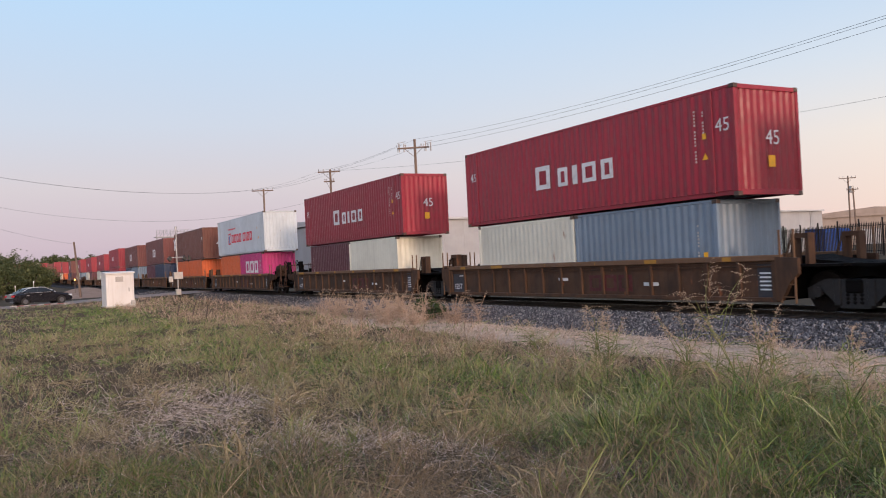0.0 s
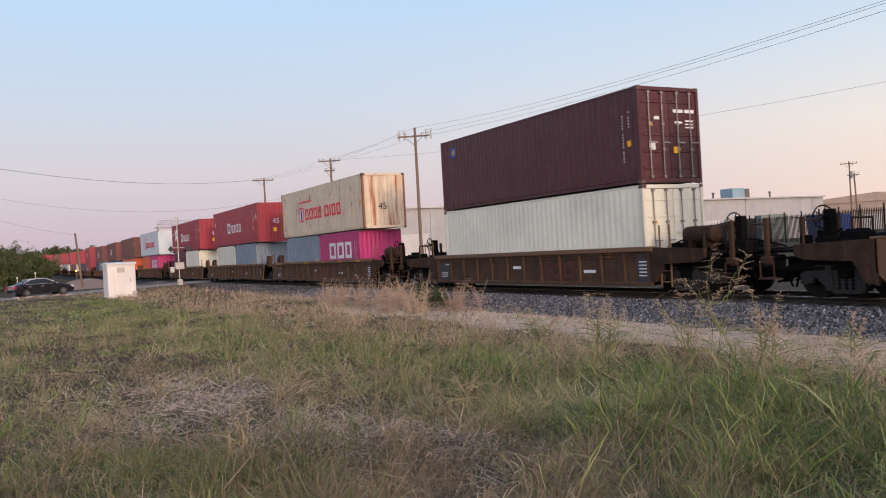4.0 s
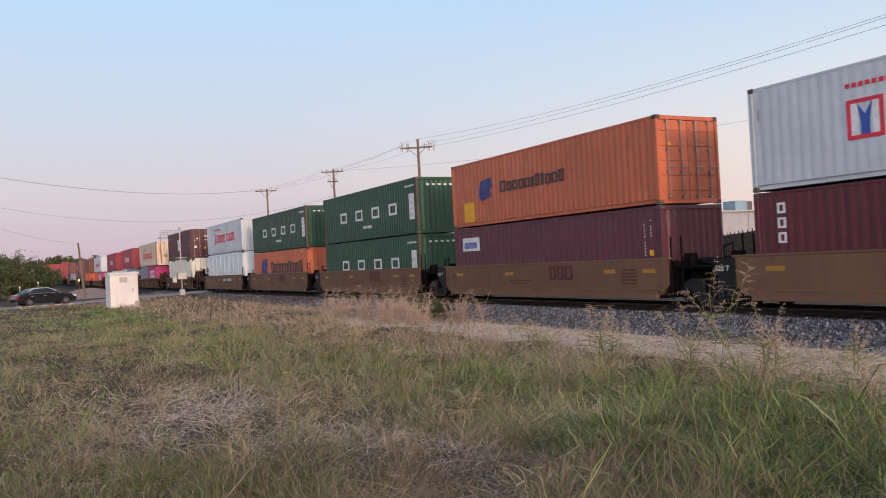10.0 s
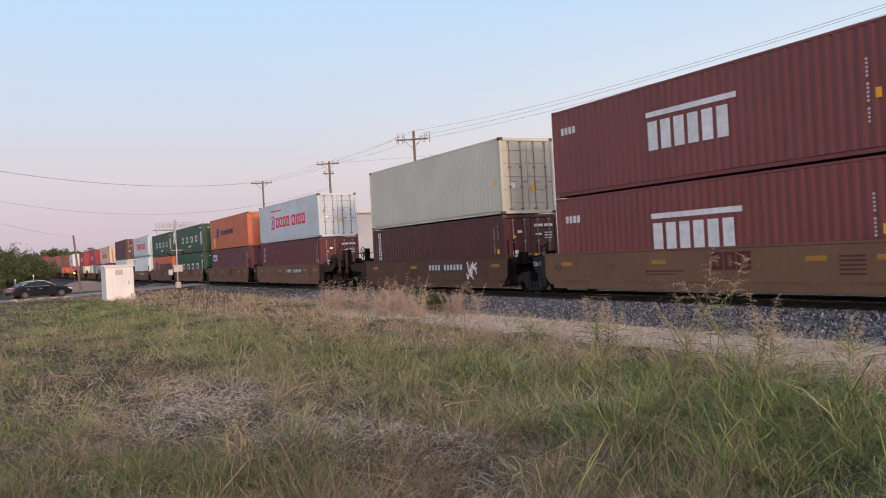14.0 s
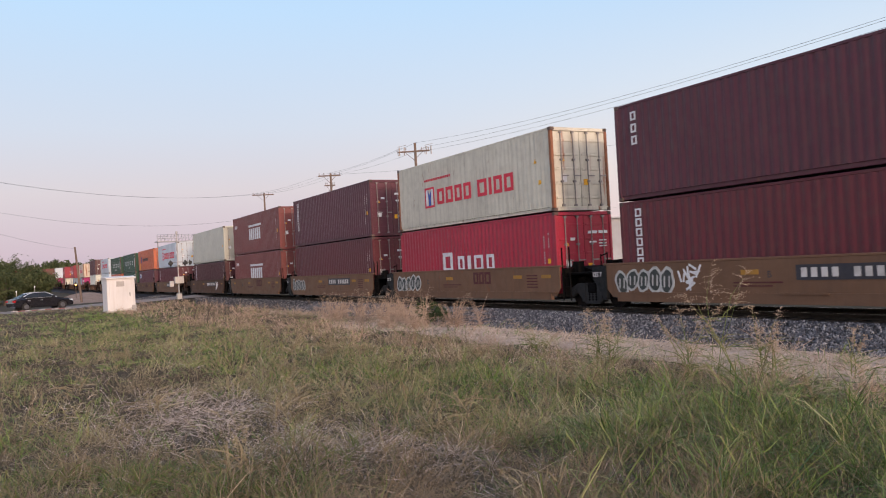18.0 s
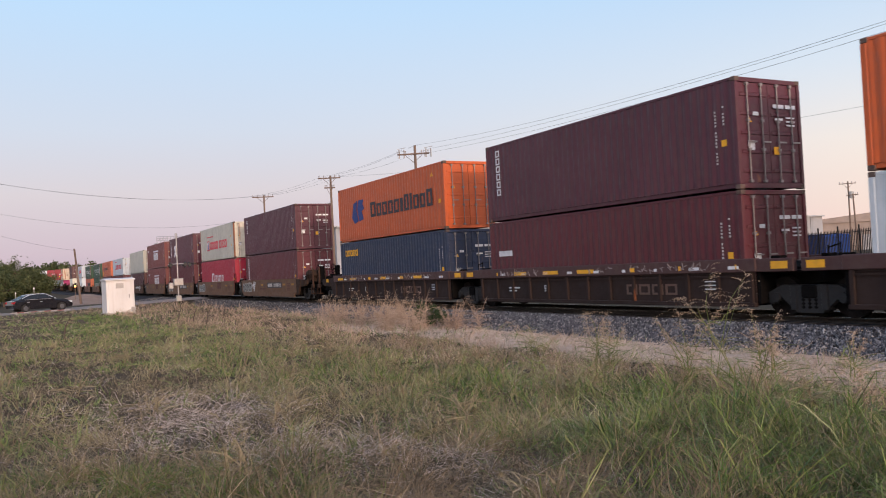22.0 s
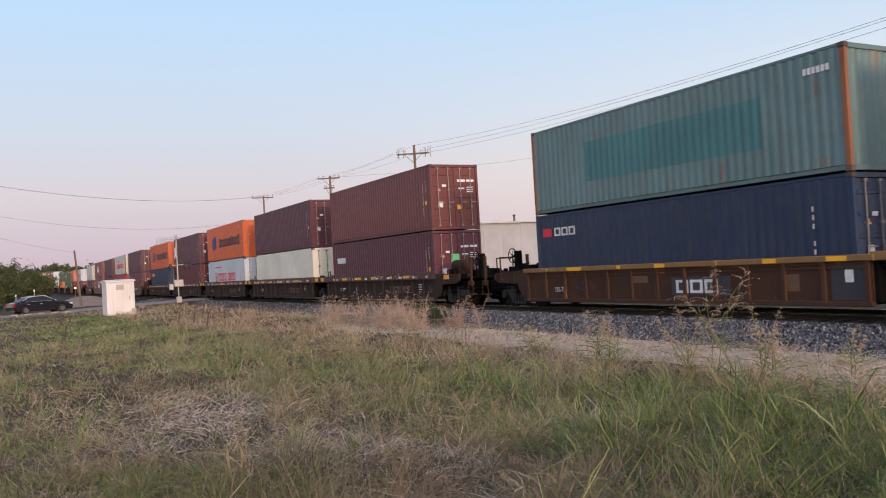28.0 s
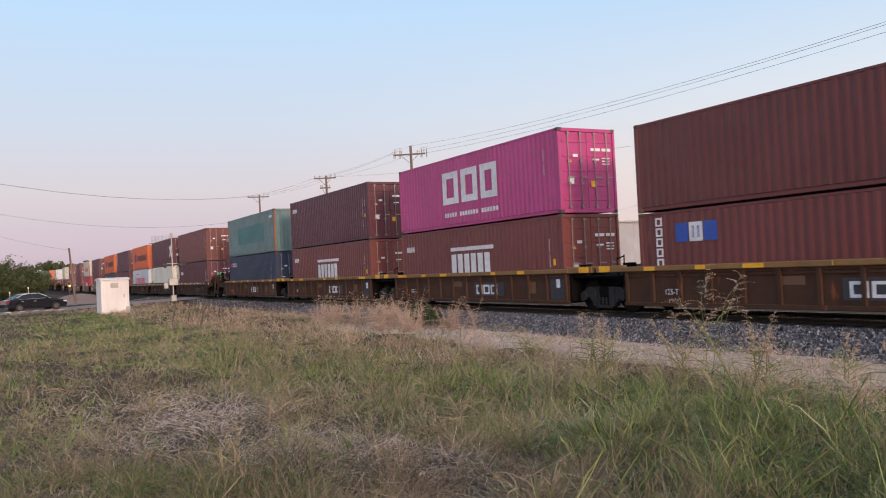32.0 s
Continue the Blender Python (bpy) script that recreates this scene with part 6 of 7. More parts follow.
def skip_bin():
    root = tagged(new("waste_skip"), "blue steel waste skip behind the fence", "skip")
    root.matrix_basis = pose(-38.4, 51.9, 1.0, 0, 0, -23.3)
    blue = paint("skip_blue", (0.008, 0.055, 0.25), spec=0.15, rough=0.6, dirt=0.3, grain=2, streak=0.3)
    bm = bmesh.new()
    prism(bm, ((-1.2, 0.15), (1.2, 0.15), (1.3, 1.7), (-1.3, 1.7)), -0.9, 0.9)
    part("hopper", bm, blue, root)
    bm = bmesh.new()
    prism(bm, ((-1.35, 1.65), (1.35, 1.65), (1.2, 1.85), (-1.2, 1.95)), -0.95, 0.95)
    part("lid", bm, blue, root)
    for x in (-0.9, 0, 0.9):
        part("stiffener", boxed(x - 0.06, x + 0.06, 0.9, 1.0, 0.2, 1.6), blue, root)
        part("stiffener", boxed(x - 0.06, x + 0.06, -1.0, -0.9, 0.2, 1.6), blue, root)
    for x in (-1.0, 1.0):
        part("skid", boxed(x - 0.1, x + 0.1, -0.9, 0.9, 0.0, 0.16), black_metal, root)


skip_bin()
shed = tagged(new("storage_box"), "grey-green corrugated storage box behind the fence", "container")
shed.matrix_basis = pose(-55.9, 67.0, 1.0, 0, 0, -40)
greygreen = paint("grey_green", (0.16, 0.20, 0.20), rough=0.6, dirt=0.3, grain=2, streak=0.3)
for s in (-1, 1):
    w = part("side_panel", wave(3.3, 0.0, 0.1, 2.5), greygreen, shed)
    w.matrix_basis = pose(0, s * 1.2, 0, 0, 0, 0 if s < 0 else 180)
    part("end_panel", boxed(s * 1.65, s * 1.71, -1.2, 1.2, 0.0, 2.5, bevel=0.01), greygreen, shed)
part("top", boxed(-1.71, 1.71, -1.2, 1.2, 2.46, 2.56, bevel=0.01), greygreen, shed)
part("base", boxed(-1.71, 1.71, -1.2, 1.2, -0.1, 0.12), greygreen, shed)

# steel railing on a platform far behind the track
gantry = tagged(new("steel_platform"), "pale steel platform with a lattice railing", "platform")
gantry.matrix_basis = pose(-147.0, 28.6, -0.15, 0, 0, 8)
for y in (-4.5, -1.5, 1.5):
    bm = bmesh.new()
    rod(bm, (0, y, -0.3), (0, y, 8.6), 0.09, None, 6)
    part("column", bm, dull_silver, gantry)
part("deck", boxed(-0.8, 0.8, -4.8, 1.9, 8.5, 8.65), dull_silver, gantry)
for i in range(12):
    bm = bmesh.new()
    y = -4.8 + i * 0.6
    rod(bm, (0.75, y, 8.6), (0.75, y, 9.75), 0.035, None, 5)
    rod(bm, (0.75, y, 8.65), (0.75, y + 0.55, 9.4 + 0.2 * (i % 3)), 0.03, None, 5)
    part("railing_post", bm, dull_silver, gantry)
for z in (9.1, 9.45, 9.75):
    bm = bmesh.new()
    rod(bm, (0.75, -4.8, z), (0.75, 1.9, z), 0.03, None, 5)
    part("handrail", bm, dull_silver, gantry)


# ---- grass, weeds, trees ----
def leaf_mat(name, colors, rough=0.8):
    """Stems and blades that differ one from the next, in drifts of colour over the ground."""
    m = bpy.data.materials.new(name)
    m.use_nodes = True
    n, l = m.node_tree.nodes, m.node_tree.links
    b = n["Principled BSDF"]
    b.inputs["Roughness"].default_value = rough
    b.inputs["Specular IOR Level"].default_value = 0.25
    g = n.new("ShaderNodeNewGeometry")
    t = n.new("ShaderNodeTexNoise")
    t.inputs["Scale"].default_value, t.inputs["Detail"].default_value = 0.55, 3
    l.new(g.outputs["Position"], t.inputs["Vector"])
    mx = n.new("ShaderNodeMath")
    mx.operation = "MULTIPLY_ADD"
    mx.inputs[1].default_value = 0.62
    l.new(g.outputs["Random Per Island"], mx.inputs[0])
    sc = n.new("ShaderNodeMapRange")
    for k, v in (("From Min", 0.32), ("From Max", 0.68), ("To Min", 0.0), ("To Max", 0.38)):
        sc.inputs[k].default_value = v
    l.new(t.outputs["Fac"], sc.inputs["Value"])
    l.new(sc.outputs[0], mx.inputs[2])
    r = n.new("ShaderNodeValToRGB")
    ramp_stops(r, [(i / (len(colors) - 1), c) for i, c in enumerate(colors)])
    l.new(mx.outputs[0], r.inputs[0])
    l.new(r.outputs[0], b.inputs["Base Color"])
    tr = n.new("ShaderNodeBsdfTranslucent")
    l.new(r.outputs[0], tr.inputs["Color"])
    ms = n.new("ShaderNodeMixShader")
    ms.inputs[0].default_value = 0.15
    l.new(b.outputs[0], ms.inputs[1])
    l.new(tr.outputs[0], ms.inputs[2])
    l.new(ms.outputs[0], n["Material Output"].inputs["Surface"])
    return m


G = np.random.default_rng(11)


def strands(base, way, length, droop, width, kink=0.03):
    """Bent ribbons: base points, unit directions, lengths, how far the tips sag, widths. Returns vertices and faces."""
    n = len(base)
    t = np.array([0.0, 0.36, 0.7, 1.0])
    side = np.cross(way, G.normal(0, 1, (n, 3)) * (1, 1, 0.3))
    side /= np.linalg.norm(side, axis=1, keepdims=True) + 1e-9
    flat = way * (1, 1, 0)
    flat = flat / (np.linalg.norm(flat, axis=1, keepdims=True) + 1e-6)
    pts = base[:, None] + way[:, None] * (length[:, None] * t)[:, :, None]
    bend = (droop * length)[:, None] * t ** 2
    pts = pts + flat[:, None] * bend[:, :, None] * 0.8
    pts[:, :, 2] -= bend * 0.6
    pts[:, 1:] += G.normal(0, kink, (n, 3, 3)) * length[:, None, None] * np.array([0.6, 1.0, 1.4])[None, :, None]
    w = width[:, None] * np.array([0.8, 1.0, 0.75, 0.0]) / 2
    lft, rgt = pts - side[:, None] * w[:, :, None], pts + side[:, None] * w[:, :, None]
    v = np.stack([lft[:, 0], rgt[:, 0], lft[:, 1], rgt[:, 1], lft[:, 2], rgt[:, 2], pts[:, 3]], 1)
    o = 7 * np.arange(n)[:, None]
    quads = np.concatenate([o + np.array([0, 1, 3, 2]), o + np.array([2, 3, 5, 4])])
    tris = o + np.array([4, 5, 6])
    return v.reshape(-1, 3), quads, tris


def merged(lots):
    vs, qs, ts, k = [], [], [], 0
    for v, q, t in lots:
        vs.append(v), qs.append(q + k), ts.append(t + k)
        k += len(v)
    return np.concatenate(vs), [np.concatenate(qs), np.concatenate(ts)]


def spots(n, r0, r1, p=1.0, a0=24.0, a1=98.0):
    """Places on the field, thinning out with the distance from the standing spot."""
    u = G.uniform(0, 1, n)
    r = r0 * (r1 / r0) ** (u ** p)
    a = np.radians(G.uniform(a0, a1, n))
    return -r * np.sin(a), r * np.cos(a), r


def blob(x, y, cx, cy, rx, ry):
    return np.exp(-((x - cx) / rx) ** 2 - ((y - cy) / ry) ** 2)


def on_road(x, y):
    across = (x - ROAD_AT.x) * ROAD_DIR.y - (y - ROAD_AT.y) * ROAD_DIR.x
    return np.abs(across) < 4.2


def free(x, y):
    """Where things may grow: off the ballast, the road and the cabinet."""
    edge = 13.75 + 0.35 * lumps(x, y, 1.7, 5.0)
    return (y < edge) & ~on_road(x, y) & ~((np.abs(x + 58) < 1.2) & (np.abs(y - 6.9) < 1.2))


def sandy(x, y):
    """The bare strip along the ballast."""
    return smooth(9.2, 11.0, y + 0.7 * lumps(x, y, 2.2, 1.0)) * smooth(-34, -24, x) * (1 - 0.5 * smooth(-22, -30, x))


def lush(x, y):
    """How green the growth is."""
    f = 0.72 * blob(x, y, -6.8, 7.4, 3.0, 1.6) + 0.75 * blob(x, y, -3.6, 6.4, 2.8, 2.2) + 0.9 * blob(x, y, -10.5, 7.3, 3.0, 1.1)
    f = f + 1.1 * blob(x, y, -21, 5.0, 7, 1.7) + 0.95 * blob(x, y, -36, 3.6, 12, 2.6) + 0.9 * blob(x, y, -50, 5.4, 9, 2.2) + 0.9 * blob(x, y, -15, 6.5, 4, 1.1) + 0.55 * blob(x, y, -7, 0.8, 2.5, 1.2)
    f = f + 0.35 * blob(x, y, -20, 0.2, 9, 1.2) - 1.0 * blob(x, y, -11.8, 2.3, 2.6, 1.0) - 0.5 * blob(x, y, -7.4, 4.2, 1.2, 0.7) + 0.35 * blob(x, y, -11.5, 5.0, 4, 1.2) + 0.4 * blob(x, y, -7.5, 1.4, 1.6, 0.8) - 0.5 * blob(x, y, -16, 1.6, 3.5, 0.8)
    return np.clip(f + 0.38 * lumps(x, y, 1.5, 2.0) + 0.2 * lumps(x, y, 0.5, 4.0), 0, 1.2)


def field(name, n, r0, r1, keep, size, width, spread, droop, mat, label, p=1.0, tuft=0, whole=False, kink=0.07):
    """Ribbons over the field; tuft: how many share one root."""
    m = n // tuft if tuft else n
    x, y, r = spots(m, r0, r1, p, 0.0, 360.0) if whole else spots(m, r0, r1, p)
    ok = free(x, y) & (G.uniform(0, 1, m) < keep(x, y))
    x, y, r = x[ok], y[ok], r[ok]
    if tuft:
        x, y, r = np.repeat(x, tuft), np.repeat(y, tuft), np.repeat(r, tuft)
        s = (0.035 + 0.006 * r) * np.repeat(G.uniform(0.5, 1.6, len(x) // tuft), tuft)
        x, y = x + G.normal(0, 1, len(x)) * s, y + G.normal(0, 1, len(x)) * s
        grow = np.repeat(G.uniform(0.6, 1.25, len(x) // tuft), tuft)
        slant = np.repeat(G.normal(0, spread * 0.5, (len(x) // tuft, 2)), tuft, axis=0)
    else:
        grow, slant = G.uniform(0.7, 1.15, len(x)), np.zeros((len(x), 2))
    k = len(x)
    ln = size(x, y, k) * grow * np.clip(0.95 + 0.75 * lumps(x, y, 0.42, 12.0) + 0.35 * lumps(x, y, 1.3, 5.0), 0.35, 1.7)
    way = np.concatenate([slant + G.normal(0, spread, (k, 2)), np.ones((k, 1))], 1)
    way /= np.linalg.norm(way, axis=1, keepdims=True)
    base = np.stack([x, y, ground_z(x, y) - 0.02], 1)
    w = width * G.uniform(0.6, 1.3, k) * (1 + 0.085 * np.maximum(r - 6, 0))
    v, q, t = strands(base, way, ln, (0.1 + 1.3 * G.uniform(0, 1, k) ** 1.6) * droop, w, kink)
    sheet(name, v, [q, t], mat, label, "grass")


# low layer darker than the straw: shade under the stems is in its colour
thatch = leaf_mat("shaded_thatch", [(0.018, 0.015, 0.011), (0.08, 0.065, 0.045), (0.20, 0.163, 0.115), (0.11, 0.088, 0.06), (0.36, 0.30, 0.225)])
straw = leaf_mat("straw", [(0.034, 0.028, 0.018), (0.175, 0.142, 0.09), (0.37, 0.305, 0.195), (0.22, 0.178, 0.113), (0.60, 0.50, 0.36)])
russet = leaf_mat("russet_straw", [(0.16, 0.11, 0.08), (0.36, 0.25, 0.185), (0.49, 0.36, 0.27), (0.60, 0.48, 0.375)])
pale = leaf_mat("pale_straw", [(0.34, 0.26, 0.205), (0.54, 0.435, 0.35), (0.66, 0.55, 0.45), (0.47, 0.375, 0.30)])
greyed = leaf_mat("greyed_thatch", [(0.14, 0.115, 0.105), (0.45, 0.375, 0.34), (0.66, 0.565, 0.52), (0.33, 0.265, 0.24)])
blade_green = leaf_mat("blade_green", [(0.024, 0.042, 0.013), (0.082, 0.132, 0.036), (0.165, 0.235, 0.064), (0.27, 0.295, 0.11), (0.52, 0.46, 0.28)], 0.5)
olive = leaf_mat("olive_straw", [(0.06, 0.058, 0.03), (0.22, 0.195, 0.105), (0.40, 0.335, 0.205), (0.25, 0.225, 0.12), (0.62, 0.52, 0.37)])
# darker copies of blade_green and straw: shade between near stems put into the colour
shaded_green = leaf_mat("shaded_green", [(0.014, 0.025, 0.008), (0.062, 0.098, 0.027), (0.135, 0.185, 0.05), (0.22, 0.225, 0.085), (0.54, 0.46, 0.28)], 0.5)
shaded_straw = leaf_mat("shaded_straw", [(0.022, 0.017, 0.012), (0.125, 0.095, 0.062), (0.31, 0.24, 0.16), (0.17, 0.128, 0.084), (0.68, 0.56, 0.42)])
fresh_green = leaf_mat("fresh_green", [(0.020, 0.040, 0.009), (0.072, 0.125, 0.029), (0.155, 0.225, 0.056), (0.26, 0.285, 0.10), (0.54, 0.47, 0.28)], 0.45)

# low matted thatch all over, dry stems, green blades
field("dry_thatch", 110000, 4.2, 75, lambda x, y: 0.95 - 0.5 * sandy(x, y) - 0.35 * np.clip(lush(x, y), 0, 1), lambda x, y, k: G.uniform(0.06, 0.24, k), 0.0050, 1.1, 0.9, thatch,
      "matted dry straw-coloured grass over the ground", 0.9)
field("pale_thatch", 120000, 9, 60, lambda x, y: np.clip(1.2 * sandy(x, y) + 0.05, 0, 1), lambda x, y, k: G.uniform(0.07, 0.26, k), 0.0045, 1.1, 0.8, pale,
      "short pale dead grass along the ballast", 1.0)
field("grey_thatch", 90000, 5.5, 24, lambda x, y: np.clip(1.25 * blob(x, y, -11.8, 2.4, 3.0, 1.15) + 0.7 * blob(x, y, -7.6, 3.6, 1.6, 0.9) + 0.25 * lumps(x, y, 0.9), 0, 1), lambda x, y, k: G.uniform(0.1, 0.34, k), 0.0036, 1.0, 1.0, greyed,
      "patch of tangled grey dead grass", 1.0)
field("dry_grass", 160000, 9, 80, lambda x, y: np.clip(0.55 + 0.35 * lumps(x, y, 2.4, 7.0) + 0.5 * lumps(x, y, 0.55, 3.0) - 0.22 * lush(x, y) - 0.8 * sandy(x, y) - 0.75 * blob(x, y, -11.8, 2.3, 2.6, 1.0), 0.03, 1), lambda x, y, k: G.uniform(0.10, 0.38, k), 0.0036, 0.5, 1.0, straw,
      "standing dry tan grass stems", 0.85, 14)
# near stems in the darkened straw, their shade held in the colour
field("brown_grass", 125000, 4.2, 9.6, lambda x, y: np.clip(0.55 + 0.35 * lumps(x, y, 2.4, 7.0) + 0.5 * lumps(x, y, 0.55, 3.0) - 0.22 * lush(x, y) - 0.8 * sandy(x, y) - 0.75 * blob(x, y, -11.8, 2.3, 2.6, 1.0), 0.03, 1), lambda x, y, k: G.uniform(0.10, 0.38, k), 0.0036, 0.5, 1.0, shaded_straw,
      "tangled tan grass stems, shade put into their browner colour", 1.0, 14)
field("russet_grass", 80000, 9, 80, lambda x, y: np.clip(0.95 * smooth(7.2, 9.3, y - 0.05 * (x + 10)) * (1 - 0.85 * sandy(x, y)) + 0.8 * smooth(-30, -38, x) * smooth(5.5, 9, y), 0, 1), lambda x, y, k: G.uniform(0.15, 0.5, k), 0.0046, 0.32, 0.7, russet,
      "reddish dry grass towards the track", 0.85, 9)
field("green_grass", 165000, 9, 80, lambda x, y: np.clip(1.15 * lush(x, y) * (1 - sandy(x, y)) * (0.85 + 0.6 * lumps(x, y, 0.6, 6.0)) * (1 - 0.8 * blob(x, y, -11.8, 2.3, 2.4, 0.9)) + 0.08, 0, 1), lambda x, y, k: G.uniform(0.14, 0.40, k) * (0.85 + 0.45 * blob(x, y, -6.5, 7.3, 4.5, 2.0)), 0.0068, 0.40, 1.0, blade_green,
      "green grass blades among the dry stems", 0.85, 12)
# near blades in the darkened green, self-shade included in the colour
field("dark_grass", 80000, 4.2, 9.6, lambda x, y: np.clip(1.15 * lush(x, y) * (1 - sandy(x, y)) * (0.85 + 0.6 * lumps(x, y, 0.6, 6.0)) * (1 - 0.8 * blob(x, y, -11.8, 2.3, 2.4, 0.9)) + 0.08, 0, 1), lambda x, y, k: G.uniform(0.14, 0.40, k) * (0.85 + 0.45 * blob(x, y, -6.5, 7.3, 4.5, 2.0)), 0.0068, 0.40, 1.0, shaded_green,
      "near green grass blades, shade put into their darker colour", 1.0, 12)
field("meadow_grass", 80000, 9, 34, lambda x, y: np.clip(0.35 + 0.9 * lumps(x, y, 1.1, 2.5) - 1.0 * sandy(x, y) - blob(x, y, -11.8, 2.3, 2.6, 1.0) - 0.8 * blob(x, y, -19, 1.0, 6, 1.6) + 0.5 * blob(x, y, -12, 5.0, 5, 1.6), 0, 1), lambda x, y, k: G.uniform(0.16, 0.44, k), 0.0046, 0.36, 0.9, olive,
      "pale olive half-dry grass of the field", 0.9, 10)
field("sparse_grass", 30000, 0.5, 90, lambda x, y: 0.9 + 0 * x, lambda x, y, k: G.uniform(0.15, 0.45, k), 0.006, 0.5, 0.8, straw,
      "thin dry grass over the rest of the field", 1.0, 5, whole=True)
field("broad_grass", 9000, 4.8, 15, lambda x, y: np.clip(0.8 * blob(x, y, -7.6, 7.9, 2.8, 1.2) + 0.7 * blob(x, y, -5.4, 6.9, 2.2, 1.6) + 0.6 * blob(x, y, -4.2, 5.6, 1.6, 1.4) + 0.35 * blob(x, y, -11, 6.8, 3, 1) + 1.5 * blob(x, y, -8.7, 9.15, 0.7, 0.35) + 0.8 * blob(x, y, -11.3, 9.0, 0.6, 0.3), 0, 1) * (0.3 + 0.7 * (lumps(x, y, 0.5, 9.0) > 0.0)), lambda x, y, k: G.uniform(0.28, 0.72, k), 0.0105, 0.26, 0.9, fresh_green,
      "tall broad green grass blades", 0.9, 6)
field("standing_straw", 24000, 4.8, 26, lambda x, y: np.clip(0.12 + 0.5 * lush(x, y) + 0.5 * lumps(x, y, 0.9, 8.0), 0, 1) * (1 - sandy(x, y)) * (1 - blob(x, y, -11.8, 2.3, 2.6, 1.0)), lambda x, y, k: G.uniform(0.3, 0.68, k), 0.0048, 0.24, 0.6, shaded_straw,
      "standing pale dry stems among the green", 0.9, 4)


def panicle_weed(x, y, h, k, mat_stem, mat_head, label, lean=0.15, head=0.28, seed=0, spikes=90):
    """A tuft of tall stems, each with a loose drooping seed head."""
    R = np.random.default_rng(seed)
    root = tagged(new("seeding_weed"), label, "weed", "tall seeding weeds")
    root.matrix_basis = pose(x, y, float(ground_z(x, y)) - 0.02)
    for i in range(k):
        d = np.array([R.normal(0, lean), R.normal(0, lean), 1.0])
        d /= np.linalg.norm(d)
        hh = h * R.uniform(0.7, 1.0)
        b = np.array([[R.normal(0, 0.06), R.normal(0, 0.06), 0.0]])
        dr = R.uniform(0.05, 0.22)
        lots = [strands(b, d[None], np.array([hh]), np.array([dr]), np.array([0.013])), strands(b, d[None], np.array([hh]), np.array([dr]), np.array([0.013]))]
        f = d * (1, 1, 0) / (np.linalg.norm(d[:2]) + 1e-6)
        nl = 14
        tl = R.uniform(0.0, 0.6, nl) ** 1.3
        wl = np.stack([R.normal(0, 0.6, nl), R.normal(0, 0.6, nl), np.full(nl, 0.8)], 1)
        wl /= np.linalg.norm(wl, axis=1, keepdims=True)
        lots.append(strands(b + d[None] * (hh * tl)[:, None], wl, R.uniform(0.22, 0.5, nl), np.full(nl, 0.9), np.full(nl, 0.013)))
        v, fs = merged(lots)
        me_ob = sheet("stem", v, fs, mat_stem, "", "", "stuff")
        me_ob.parent = root
        m = max(6, spikes // 6)          # thin drooping branchlets, each with small seeds along it
        tt = 1 - head * R.uniform(0, 1, m) ** 0.9
        c = b + d[None] * (hh * tt)[:, None] + f[None] * (0.8 * dr * hh * tt ** 2)[:, None]
        c[:, 2] -= 0.6 * dr * hh * tt ** 2
        ww = np.stack([R.normal(0, 0.34, m), R.normal(0, 0.34, m), R.uniform(0.7, 1.2, m)], 1) + f * 0.3
        ww /= np.linalg.norm(ww, axis=1, keepdims=True)
        bl = R.uniform(0.07, 0.19, m) * (hh / 1.4)
        bd = R.uniform(0.5, 1.3, m)
        head_lots = [strands(c, ww, bl, bd, np.full(m, 0.004))]
        fl = ww * (1, 1, 0)
        fl /= np.linalg.norm(fl, axis=1, keepdims=True) + 1e-6
        for u in (0.35, 0.5, 0.62, 0.74, 0.86, 0.98):
            p = c + ww * (bl * u)[:, None] + fl * (0.8 * bd * bl * u * u)[:, None]
            p[:, 2] -= 0.6 * bd * bl * u * u
            w2 = R.normal(0, 0.6, (m, 3)) + (0, 0, -0.4)
            w2 /= np.linalg.norm(w2, axis=1, keepdims=True)
            head_lots.append(strands(p, w2, R.uniform(0.018, 0.042, m), np.zeros(m), np.full(m, 0.0075)))
        v, fs = merged(head_lots)
        q, t = fs
        hd = sheet("seed_head", v, [q, t], mat_head, "", "", "stuff")
        hd.parent = root
    return root


seed_tan = leaf_mat("seed_tan", [(0.24, 0.165, 0.12), (0.42, 0.32, 0.235), (0.56, 0.455, 0.345)])
stem_green = leaf_mat("stem_green", [(0.06, 0.085, 0.026), (0.14, 0.17, 0.052), (0.23, 0.22, 0.095), (0.30, 0.24, 0.13)])
# (x, y, height, stems, lean): the tall ones stand in one loose group at the edge of the bare strip
PANICLES = ((-8.95, 9.2, 2.5, 1, 0.06), (-8.80, 9.1, 2.1, 1, 0.10), (-9.2, 9.05, 1.75, 2, 0.12), (-9.35, 9.3, 1.5, 2, 0.12), (-8.25, 9.55, 1.4, 3, 0.12), (-8.0, 9.6, 1.05, 2, 0.2),
            (-8.5, 9.3, 1.8, 2, 0.3), (-7.6, 10.7, 0.95, 2, 0.05), (-11.5, 9.2, 1.15, 4, 0.16), (-11.1, 9.15, 1.05, 3, 0.18), (-13.2, 9.2, 1.05, 3, 0.26), (-6.6, 10.4, 0.8, 2, 0.1))
for i, (x, y, h, k, tilt) in enumerate(PANICLES):
    panicle_weed(x, y, h, k, stem_green, seed_tan, "tall weed with drooping tan seed heads", lean=tilt, head=0.42, seed=20 + i, spikes=150)
rr = random.Random(8)
for i in range(40):      # russet plumes by the ballast
    panicle_weed(-22.0 - rr.uniform(0, 10), 12.3 + rr.uniform(-1.2, 1.1), rr.uniform(0.9, 1.55), 4, russet, seed_tan, "dry russet weed beside the ballast", lean=0.22, head=0.7, seed=60 + i, spikes=90)
